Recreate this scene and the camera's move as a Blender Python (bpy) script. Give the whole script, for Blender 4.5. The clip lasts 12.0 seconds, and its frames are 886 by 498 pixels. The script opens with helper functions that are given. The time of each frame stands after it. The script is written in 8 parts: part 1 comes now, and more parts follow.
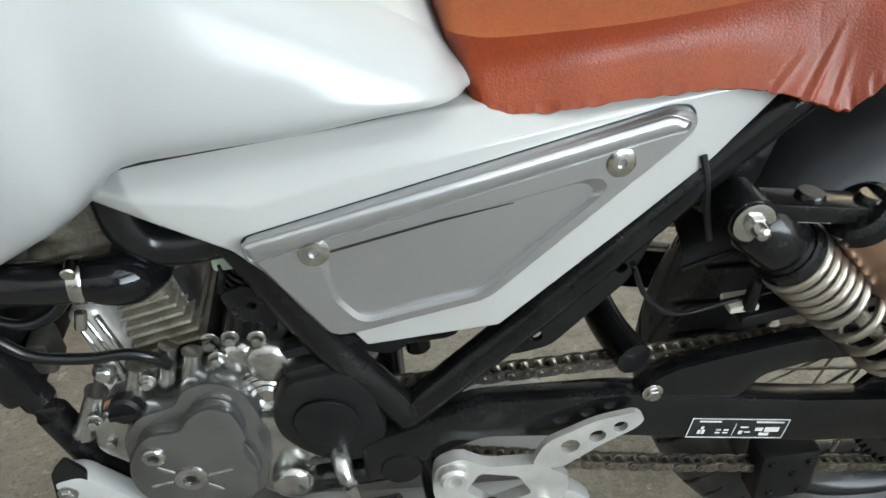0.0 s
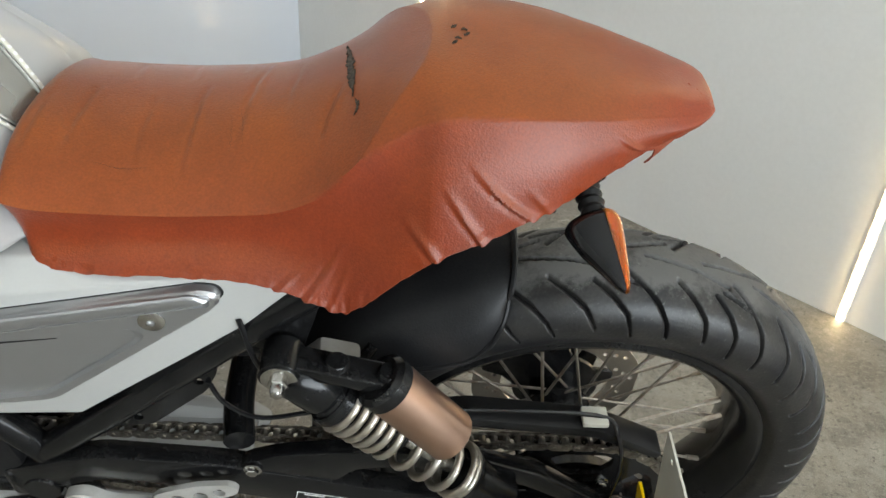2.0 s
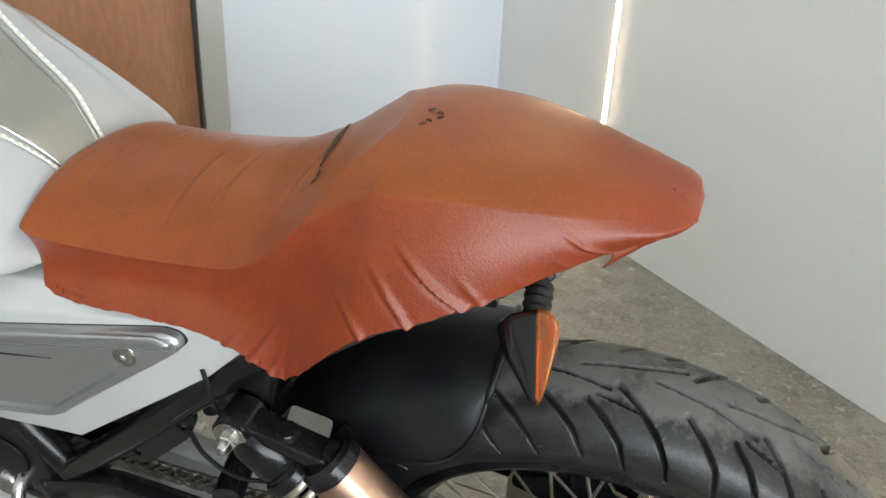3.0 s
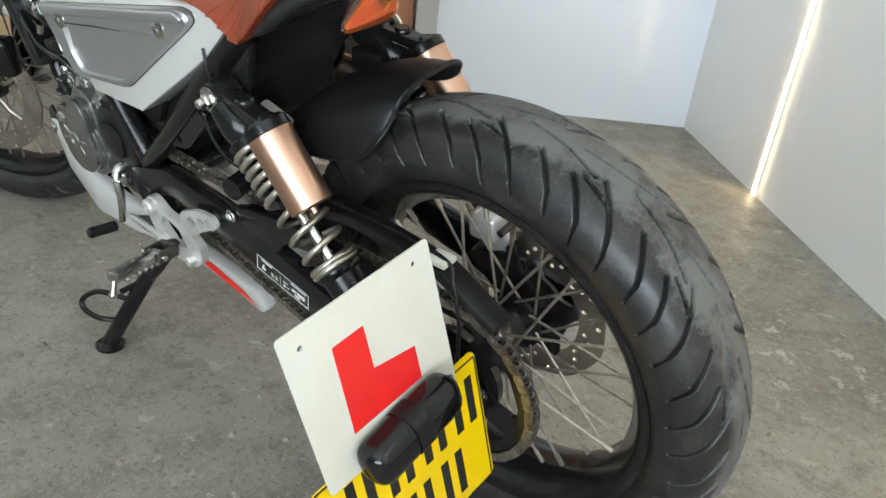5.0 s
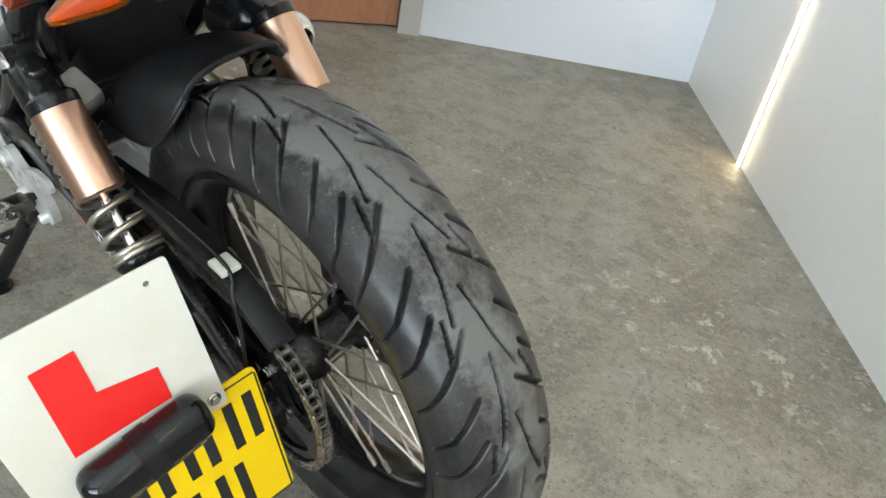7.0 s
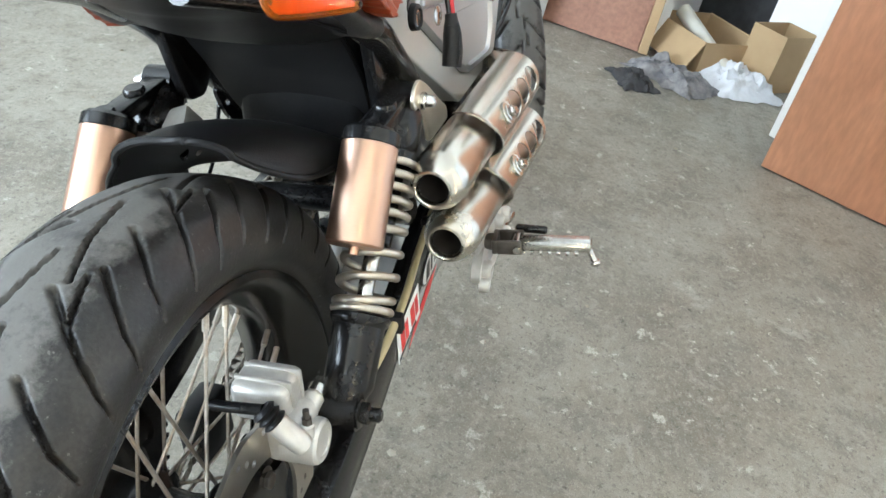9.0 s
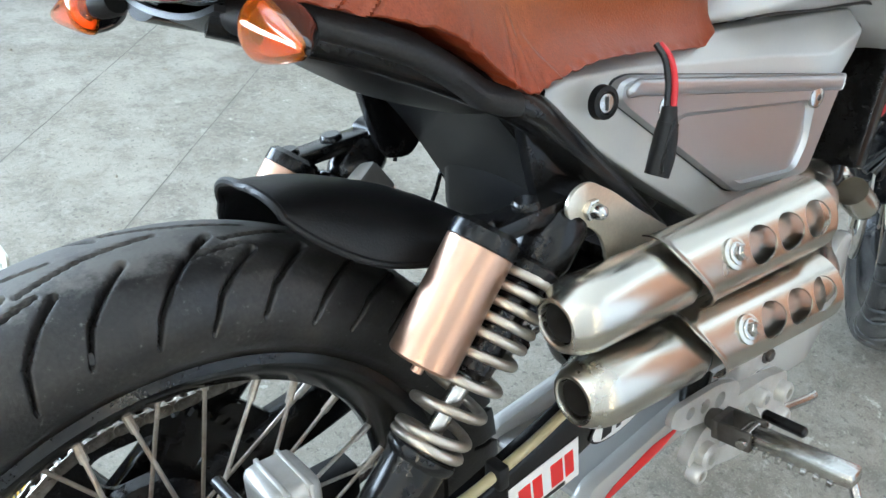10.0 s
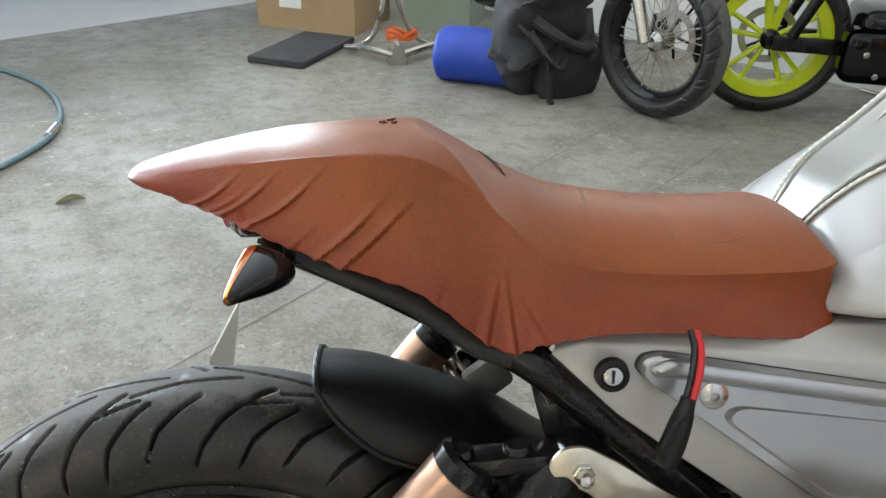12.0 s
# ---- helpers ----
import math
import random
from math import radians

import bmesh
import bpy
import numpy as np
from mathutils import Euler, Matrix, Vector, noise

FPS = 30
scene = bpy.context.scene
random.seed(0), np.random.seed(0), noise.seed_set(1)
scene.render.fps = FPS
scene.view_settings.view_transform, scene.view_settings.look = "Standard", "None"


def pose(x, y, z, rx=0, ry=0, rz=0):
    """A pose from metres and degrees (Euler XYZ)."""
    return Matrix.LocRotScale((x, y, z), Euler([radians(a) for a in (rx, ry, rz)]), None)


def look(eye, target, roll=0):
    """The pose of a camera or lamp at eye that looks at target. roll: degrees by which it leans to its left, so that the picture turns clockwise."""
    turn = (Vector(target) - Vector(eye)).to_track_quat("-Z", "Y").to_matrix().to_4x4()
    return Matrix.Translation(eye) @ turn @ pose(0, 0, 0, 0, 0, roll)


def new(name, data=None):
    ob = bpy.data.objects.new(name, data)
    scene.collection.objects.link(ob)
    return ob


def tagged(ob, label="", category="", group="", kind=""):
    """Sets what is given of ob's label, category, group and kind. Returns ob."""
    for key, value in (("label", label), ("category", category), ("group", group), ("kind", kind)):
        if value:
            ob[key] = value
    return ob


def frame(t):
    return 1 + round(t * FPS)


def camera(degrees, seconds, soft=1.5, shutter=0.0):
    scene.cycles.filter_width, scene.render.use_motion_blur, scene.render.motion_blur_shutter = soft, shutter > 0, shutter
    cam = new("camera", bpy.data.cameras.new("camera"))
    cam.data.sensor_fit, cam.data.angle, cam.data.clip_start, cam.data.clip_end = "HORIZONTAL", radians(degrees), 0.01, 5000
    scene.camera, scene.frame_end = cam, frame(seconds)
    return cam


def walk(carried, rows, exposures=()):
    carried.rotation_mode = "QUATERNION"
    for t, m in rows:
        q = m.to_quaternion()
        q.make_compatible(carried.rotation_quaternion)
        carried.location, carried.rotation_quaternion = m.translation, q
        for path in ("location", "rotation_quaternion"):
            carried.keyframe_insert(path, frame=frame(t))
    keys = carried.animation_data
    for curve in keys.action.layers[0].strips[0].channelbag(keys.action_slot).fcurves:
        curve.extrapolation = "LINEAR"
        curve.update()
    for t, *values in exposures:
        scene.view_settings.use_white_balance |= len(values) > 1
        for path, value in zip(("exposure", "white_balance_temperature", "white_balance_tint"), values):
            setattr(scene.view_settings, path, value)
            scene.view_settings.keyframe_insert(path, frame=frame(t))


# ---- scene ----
cam = camera(60.3, 12.0)
PATH = [
    (0, (-0.553, -0.752, 0.773), (-0.426, 1.076, -0.026), -6.1),
    (0.5, (-0.547, -0.752, 0.904), (-0.133, 1.003, 0.038), -0.7),
    (1, (-0.437, -0.734, 0.977), (0.109, 0.932, 0.013), 1.0),
    (1.5, (-0.303, -0.704, 0.986), (0.1, 0.957, -0.053), 1.0),
    (2, (-0.192, -0.762, 0.983), (-0.112, 0.943, -0.06), 3.4),
    (2.5, (-0.095, -0.774, 1.008), (-0.376, 0.96, 0.052), 3.4),
    (3, (0.01, -0.723, 0.965), (-0.505, 1.029, 0.149), 2.7),
    (3.5, (0.134, -0.807, 0.923), (-0.436, 0.933, 0.12), 2.8),
    (3.7, (0.199, -0.849, 0.902), (-0.432, 0.872, 0.103), 3.6),
    (5.3, (0.427, -0.753, 0.808), (-0.683, 0.652, -0.083), 7.8),
    (5.5, (0.432, -0.744, 0.812), (-0.689, 0.654, -0.077), 8.0),
    (6, (0.458, -0.732, 0.84), (-0.596, 0.712, -0.056), 7.5),
    (6.5, (0.511, -0.663, 0.889), (-0.498, 0.789, -0.046), 8.0),
    (6.7, (0.524, -0.616, 0.89), (-0.474, 0.801, -0.109), 9.4),
    (8.3, (0.403, -0.105, 0.908), (-1.117, 0.445, -0.269), 13.8),
    (8.5, (0.386, -0.038, 0.9), (-1.205, 0.32, -0.258), 13.2),
    (9, (0.374, 0.139, 0.919), (-1.27, -0.044, -0.205), 13.5),
    (9.5, (0.246, 0.227, 0.923), (-1.257, -0.472, -0.196), 11.0),
    (10, (0.112, 0.293, 0.896), (-1.027, -0.909, -0.226), 7.2),
    (10.5, (0.036, 0.332, 0.881), (-0.828, -1.094, -0.225), 6.2),
    (11, (0.0, 0.408, 0.904), (-0.682, -1.077, -0.25), 7.8),
    (11.5, (-0.131, 0.446, 0.984), (-0.368, -1.261, -0.031), 2.5),
    (12, (-0.155, 0.412, 1.029), (-0.313, -1.334, 0.065), 1.5),
]
EXPOSURE = [(0.0, 0.02, 6600, 10), (0.5, -0.46, 7700, 17), (1.0, -0.38, 7300, 15), (2.0, -0.24, 6800, 12), (3.0, -0.18, 6750, 12), (3.5, -0.08, 6600, 11), (6.5, 0.06, 6550, 10), (8.3, 0.55, 6450, 12),
            (9.5, 1.00, 5850, 9), (10.0, 0.82, 5700, 9), (10.5, 0.68, 5850, 10), (11.0, 0.52, 6100, 12), (11.5, 0.3, 6300, 13), (12.0, 0.04, 6450, 13)]
walk(cam, [(t, look(eye, target, roll)) for t, eye, target, roll in PATH], EXPOSURE)

from mathutils.bvhtree import BVHTree

# ---------------------------------------------------------------- light
world = bpy.data.worlds.new("daylight")
scene.world = world
world.use_nodes = True
wn = world.node_tree.nodes
sky = wn.new("ShaderNodeTexSky")
sky.sky_type, sky.sun_disc = "NISHITA", False
sky.sun_elevation, sky.sun_rotation = radians(47), radians(301)
world.node_tree.links.new(sky.outputs[0], wn["Background"].inputs[0])
wn["Background"].inputs[1].default_value = 0.10

LEAN = 12.572
# the room's own axes: S runs from the far wall to the garage opening, R along the far wall
AS, AR = Vector((0.667, -0.745, 0)), Vector((-0.745, -0.667, 0))
CORNER = Vector((-0.658, 2.2, 0))
CEIL = 2.7


def room(s, r, z=0.0):
    """A place in the room: s metres from the far wall, r metres from the lit wall."""
    return CORNER + AS * s + AR * r + Vector((0, 0, z))


sun = new("sun", bpy.data.lights.new("sun", "SUN"))
sun.data.energy, sun.data.angle, sun.data.color = 4.5, radians(0.5), (1.0, 0.95, 0.87)
sun.matrix_world = look((0, 0, 0), (0.75, -0.45, -0.95))

door_light = new("opening_light", bpy.data.lights.new("opening_light", "AREA"))
door_light.data.shape, door_light.data.size, door_light.data.size_y = "RECTANGLE", 3.6, 2.2
door_light.data.spread = radians(115)
door_light.data.energy, door_light.data.color = 205, (0.80, 0.92, 1.0)
door_light.matrix_world = look(room(6.1, 2.0, 1.25), room(2.0, 2.0, 3.2))


# ---------------------------------------------------------------- materials
def shader(name, base, rough=0.5, metal=0.0, second=None, scale=8.0, amount=0.35, grain=0.0, grain_scale=400.0,
           bump=0.0, bump_scale=60.0, rough_var=0.15, coat=0.0, spec=0.5, piece=0.0, stretch=(1, 1, 1), detail=6.0):
    m = bpy.data.materials.new(name)
    m.use_nodes = True
    n, l = m.node_tree.nodes, m.node_tree.links
    p = n["Principled BSDF"]
    p.inputs["Metallic"].default_value = metal
    p.inputs["Specular IOR Level"].default_value = spec
    p.inputs["Coat Weight"].default_value = coat
    p.inputs["Coat Roughness"].default_value = 0.13
    tc = n.new("ShaderNodeTexCoord")
    mp = n.new("ShaderNodeMapping")
    mp.inputs["Scale"].default_value = stretch
    l.new(tc.outputs["Object"], mp.inputs[0])
    big = n.new("ShaderNodeTexNoise")
    big.inputs["Scale"].default_value, big.inputs["Detail"].default_value, big.inputs["Roughness"].default_value = scale, detail, 0.62
    l.new(mp.outputs[0], big.inputs["Vector"])
    ramp = n.new("ShaderNodeValToRGB")
    ramp.color_ramp.elements[0].position, ramp.color_ramp.elements[1].position = 0.38, 0.66
    l.new(big.outputs[0], ramp.inputs[0])
    mix = n.new("ShaderNodeMix")
    mix.data_type = "RGBA"
    mix.inputs[6].default_value = (*base, 1)
    mix.inputs[7].default_value = (*(second or [c * 0.72 for c in base]), 1)
    fac = n.new("ShaderNodeMath")
    fac.operation = "MULTIPLY"
    fac.inputs[1].default_value = amount
    l.new(ramp.outputs[0], fac.inputs[0])
    l.new(fac.outputs[0], mix.inputs[0])
    colour = mix.outputs[2]
    if grain or piece:
        fine = n.new("ShaderNodeTexNoise")
        fine.inputs["Scale"].default_value, fine.inputs["Detail"].default_value = grain_scale, 3
        l.new(mp.outputs[0], fine.inputs["Vector"])
        hsv = n.new("ShaderNodeHueSaturation")
        mr = n.new("ShaderNodeMapRange")
        mr.inputs[1].default_value, mr.inputs[2].default_value = 0.3, 0.7
        mr.inputs[3].default_value, mr.inputs[4].default_value = 1 - grain, 1 + grain
        l.new(fine.outputs[0], mr.inputs[0])
        value = mr.outputs[0]
        if piece:
            info = n.new("ShaderNodeObjectInfo")
            pr = n.new("ShaderNodeMapRange")
            pr.inputs[3].default_value, pr.inputs[4].default_value = 1 - piece, 1 + piece
            l.new(info.outputs["Random"], pr.inputs[0])
            mul = n.new("ShaderNodeMath")
            mul.operation = "MULTIPLY"
            l.new(value, mul.inputs[0])
            l.new(pr.outputs[0], mul.inputs[1])
            value = mul.outputs[0]
        l.new(value, hsv.inputs["Value"])
        l.new(colour, hsv.inputs["Color"])
        colour = hsv.outputs[0]
    l.new(colour, p.inputs["Base Color"])
    rr = n.new("ShaderNodeMapRange")
    rr.inputs[3].default_value, rr.inputs[4].default_value = max(0.02, rough - rough_var * rough), min(1, rough + rough_var * rough)
    l.new(big.outputs[0], rr.inputs[0])
    l.new(rr.outputs[0], p.inputs["Roughness"])
    if bump:
        bn = n.new("ShaderNodeTexNoise")
        bn.inputs["Scale"].default_value, bn.inputs["Detail"].default_value = bump_scale, 4
        l.new(mp.outputs[0], bn.inputs["Vector"])
        bp = n.new("ShaderNodeBump")
        bp.inputs["Strength"].default_value, bp.inputs["Distance"].default_value = bump, 0.001
        l.new(bn.outputs[0], bp.inputs["Height"])
        l.new(bp.outputs[0], p.inputs["Normal"])
    return m


def glow(name, colour, strength):
    m = bpy.data.materials.new(name)
    m.use_nodes = True
    n, l = m.node_tree.nodes, m.node_tree.links
    e = n.new("ShaderNodeEmission")
    e.inputs[0].default_value, e.inputs[1].default_value = (*colour, 1), strength
    l.new(e.outputs[0], n["Material Output"].inputs[0])
    return m


def clear(name, colour, rough=0.05, trans=0.9):
    m = bpy.data.materials.new(name)
    m.use_nodes = True
    p = m.node_tree.nodes["Principled BSDF"]
    p.inputs["Base Color"].default_value = (*colour, 1)
    p.inputs["Roughness"].default_value = rough
    p.inputs["Transmission Weight"].default_value = trans
    p.inputs["IOR"].default_value = 1.49
    return m


def leather(name):
    """Grained vinyl: cells for the pebble grain, wide soft stains."""
    m = shader(name, (0.268, 0.067, 0.0125), 0.33, second=(0.175, 0.041, 0.0090), scale=8, amount=0.7, grain=0.13, grain_scale=520,
               rough_var=0.45, spec=0.34)
    n, l = m.node_tree.nodes, m.node_tree.links
    tc = [a for a in n if a.type == "TEX_COORD"][0]
    # lighting put into the colour: top and right stay orange tan, left goes darker red
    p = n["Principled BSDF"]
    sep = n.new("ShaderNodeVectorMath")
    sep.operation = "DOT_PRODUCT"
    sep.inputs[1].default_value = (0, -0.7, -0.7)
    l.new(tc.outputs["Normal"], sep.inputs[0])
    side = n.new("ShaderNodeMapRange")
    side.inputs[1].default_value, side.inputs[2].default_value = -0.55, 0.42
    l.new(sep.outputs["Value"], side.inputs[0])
    # the hem all round takes the same red tint, climbing towards the tail
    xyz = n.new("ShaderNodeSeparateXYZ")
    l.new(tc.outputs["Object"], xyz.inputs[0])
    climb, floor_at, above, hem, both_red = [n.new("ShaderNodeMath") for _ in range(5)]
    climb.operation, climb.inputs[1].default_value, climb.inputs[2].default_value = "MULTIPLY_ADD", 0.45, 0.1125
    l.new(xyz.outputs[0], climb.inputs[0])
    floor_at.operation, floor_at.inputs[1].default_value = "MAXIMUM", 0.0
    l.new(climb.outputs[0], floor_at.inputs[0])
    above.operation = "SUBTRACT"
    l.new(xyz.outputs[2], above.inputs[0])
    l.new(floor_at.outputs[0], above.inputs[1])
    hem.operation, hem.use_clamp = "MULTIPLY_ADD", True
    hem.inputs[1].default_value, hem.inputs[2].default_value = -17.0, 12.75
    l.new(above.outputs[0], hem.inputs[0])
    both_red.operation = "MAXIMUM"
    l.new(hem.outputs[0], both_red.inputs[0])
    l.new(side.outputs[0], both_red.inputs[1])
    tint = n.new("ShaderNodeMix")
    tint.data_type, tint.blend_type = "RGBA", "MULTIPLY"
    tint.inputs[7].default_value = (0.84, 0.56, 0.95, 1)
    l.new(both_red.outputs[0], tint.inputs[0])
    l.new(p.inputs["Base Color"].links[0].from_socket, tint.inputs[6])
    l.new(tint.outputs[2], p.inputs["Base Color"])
    v = n.new("ShaderNodeTexVoronoi")
    v.feature, v.inputs["Scale"].default_value = "SMOOTH_F1", 720
    w = n.new("ShaderNodeTexNoise")
    w.inputs["Scale"].default_value, w.inputs["Detail"].default_value = 55, 5
    l.new(tc.outputs["Object"], v.inputs["Vector"])
    l.new(tc.outputs["Object"], w.inputs["Vector"])
    b1, b2 = n.new("ShaderNodeBump"), n.new("ShaderNodeBump")
    b1.inputs["Strength"].default_value, b1.inputs["Distance"].default_value = 0.42, 0.00045
    b2.inputs["Strength"].default_value, b2.inputs["Distance"].default_value = 0.12, 0.0008
    b1.invert = True
    l.new(v.outputs["Distance"], b1.inputs["Height"])
    l.new(w.outputs[0], b2.inputs["Height"])
    l.new(b2.outputs[0], b1.inputs["Normal"])
    l.new(b1.outputs[0], n["Principled BSDF"].inputs["Normal"])
    return m


def concrete(name):
    """Worn garage floor: broad grey-beige clouds, pale scuffs, dark specks, half polished."""
    m = bpy.data.materials.new(name)
    m.use_nodes = True
    n, l = m.node_tree.nodes, m.node_tree.links
    p = n["Principled BSDF"]
    tc = n.new("ShaderNodeTexCoord")

    def noise_node(scale, detail, lo, hi, a, b, dist=0.0):
        t = n.new("ShaderNodeTexNoise")
        t.inputs["Scale"].default_value, t.inputs["Detail"].default_value = scale, detail
        t.inputs["Roughness"].default_value, t.inputs["Distortion"].default_value = 0.68, dist
        l.new(tc.outputs["Object"], t.inputs["Vector"])
        r = n.new("ShaderNodeMapRange")
        r.inputs[1].default_value, r.inputs[2].default_value, r.inputs[3].default_value, r.inputs[4].default_value = lo, hi, a, b
        l.new(t.outputs[0], r.inputs[0])
        return r.outputs[0]

    def blend(fac, a, colour):
        x = n.new("ShaderNodeMix")
        x.data_type = "RGBA"
        l.new(fac, x.inputs[0])
        if hasattr(a, "links"):
            l.new(a, x.inputs[6])
        else:
            x.inputs[6].default_value = (*a, 1)
        x.inputs[7].default_value = (*colour, 1)
        return x.outputs[2]

    def product(a, b):
        k = n.new("ShaderNodeMath")
        k.operation = "MULTIPLY"
        l.new(a, k.inputs[0])
        l.new(b, k.inputs[1])
        return k.outputs[0]

    c = blend(noise_node(0.9, 8, 0.35, 0.65, 0, 1), (0.36, 0.335, 0.285), (0.26, 0.24, 0.20))
    c = blend(noise_node(3.2, 12, 0.46, 0.60, 0, 0.8), c, (0.185, 0.165, 0.13))
    c = blend(noise_node(14, 13, 0.50, 0.60, 0, 0.6), c, (0.17, 0.158, 0.135))
    c = blend(product(noise_node(8, 14, 0.60, 0.66, 0, 0.6, 0.5), noise_node(0.8, 4, 0.46, 0.60, 0.0, 1)), c, (0.46, 0.44, 0.39))
    c = blend(product(noise_node(22, 12, 0.605, 0.635, 0, 0.95, 0.2), noise_node(1.1, 4, 0.44, 0.60, 0.25, 1)), c, (0.58, 0.555, 0.49))
    c = blend(noise_node(19, 12, 0.66, 0.685, 0, 0.9, 0.5), c, (0.07, 0.064, 0.055))
    # flaked remains of old paint over a brown stain, in a patch between the rear wheel and the lit wall
    away = n.new("ShaderNodeVectorMath")
    away.operation = "DISTANCE"
    away.inputs[1].default_value = (0.16, 0.82, 0.0)
    l.new(tc.outputs["Object"], away.inputs[0])
    patch = n.new("ShaderNodeMapRange")
    patch.inputs[1].default_value, patch.inputs[2].default_value = 0.42, 0.08
    l.new(away.outputs["Value"], patch.inputs[0])
    c = blend(product(noise_node(5, 6, 0.42, 0.62, 0, 0.6), patch.outputs[0]), c, (0.21, 0.165, 0.12))
    c = blend(product(noise_node(17, 14, 0.580, 0.605, 0, 1.0, 0.3), patch.outputs[0]), c, (0.56, 0.52, 0.44))
    c = blend(noise_node(60, 10, 0.50, 0.62, 0, 0.5), c, (0.40, 0.375, 0.325))
    c = blend(noise_node(95, 8, 0.56, 0.62, 0, 0.75), c, (0.11, 0.10, 0.085))
    c = blend(noise_node(220, 6, 0.55, 0.63, 0, 0.6), c, (0.42, 0.40, 0.35))
    c = blend(noise_node(500, 4, 0.42, 0.66, 0, 0.6), c, (0.13, 0.122, 0.105))
    l.new(c, p.inputs["Base Color"])
    p.inputs["Specular IOR Level"].default_value = 0.3
    l.new(noise_node(3.5, 7, 0.3, 0.7, 0.36, 0.78), p.inputs["Roughness"])
    bp = n.new("ShaderNodeBump")
    bp.inputs["Strength"].default_value, bp.inputs["Distance"].default_value = 0.35, 0.0015
    l.new(noise_node(90, 8, 0.2, 0.8, 0, 1), bp.inputs["Height"])
    l.new(bp.outputs[0], p.inputs["Normal"])
    return m


def rubber(name, edge):
    """Tyre rubber: black sides, the running band scrubbed grey; edge is the radius at which the scrubbing starts."""
    m = shader(name, (0.011, 0.011, 0.012), 0.36, second=(0.036, 0.033, 0.029), scale=22, amount=0.7, grain=0.35, grain_scale=300, spec=0.38,
               bump=0.25, bump_scale=350, rough_var=0.25, detail=9)
    n, l = m.node_tree.nodes, m.node_tree.links
    p = n["Principled BSDF"]
    tc = [a for a in n if a.type == "TEX_COORD"][0]
    flat = n.new("ShaderNodeVectorMath")
    flat.operation = "MULTIPLY"
    flat.inputs[1].default_value = (1, 0, 1)
    length = n.new("ShaderNodeVectorMath")
    length.operation = "LENGTH"
    l.new(tc.outputs["Object"], flat.inputs[0])
    l.new(flat.outputs[0], length.inputs[0])
    t = n.new("ShaderNodeTexNoise")
    t.inputs["Scale"].default_value, t.inputs["Detail"].default_value, t.inputs["Roughness"].default_value = 19, 12, 0.78
    l.new(tc.outputs["Object"], t.inputs["Vector"])
    add = n.new("ShaderNodeMath")
    add.operation = "MULTIPLY_ADD"
    add.inputs[1].default_value = 0.056
    l.new(t.outputs[0], add.inputs[0])
    l.new(length.outputs["Value"], add.inputs[2])
    r = n.new("ShaderNodeMapRange")
    r.inputs[1].default_value, r.inputs[2].default_value, r.inputs[4].default_value = edge + 0.0250, edge + 0.0330, 0.9
    l.new(add.outputs[0], r.inputs[0])
    x = n.new("ShaderNodeMix")
    x.data_type = "RGBA"
    l.new(r.outputs[0], x.inputs[0])
    l.new(p.inputs["Base Color"].links[0].from_socket, x.inputs[6])
    x.inputs[7].default_value = (0.115, 0.112, 0.106, 1)
    l.new(x.outputs[2], p.inputs["Base Color"])
    sp = n.new("ShaderNodeTexNoise")
    sp.inputs["Scale"].default_value, sp.inputs["Detail"].default_value, sp.inputs["Roughness"].default_value = 150, 7, 0.75
    l.new(tc.outputs["Object"], sp.inputs["Vector"])
    sr = n.new("ShaderNodeMapRange")
    sr.inputs[1].default_value, sr.inputs[2].default_value, sr.inputs[4].default_value = 0.62, 0.70, 0.8
    l.new(sp.outputs[0], sr.inputs[0])
    x2 = n.new("ShaderNodeMix")
    x2.data_type = "RGBA"
    l.new(sr.outputs[0], x2.inputs[0])
    l.new(x.outputs[2], x2.inputs[6])
    x2.inputs[7].default_value = (0.17, 0.165, 0.155, 1)
    l.new(x2.outputs[2], p.inputs["Base Color"])
    y = n.new("ShaderNodeMix")
    l.new(r.outputs[0], y.inputs[0])
    l.new(p.inputs["Roughness"].links[0].from_socket, y.inputs[2])
    y.inputs[3].default_value = 0.85
    l.new(y.outputs[0], p.inputs["Roughness"])
    return m


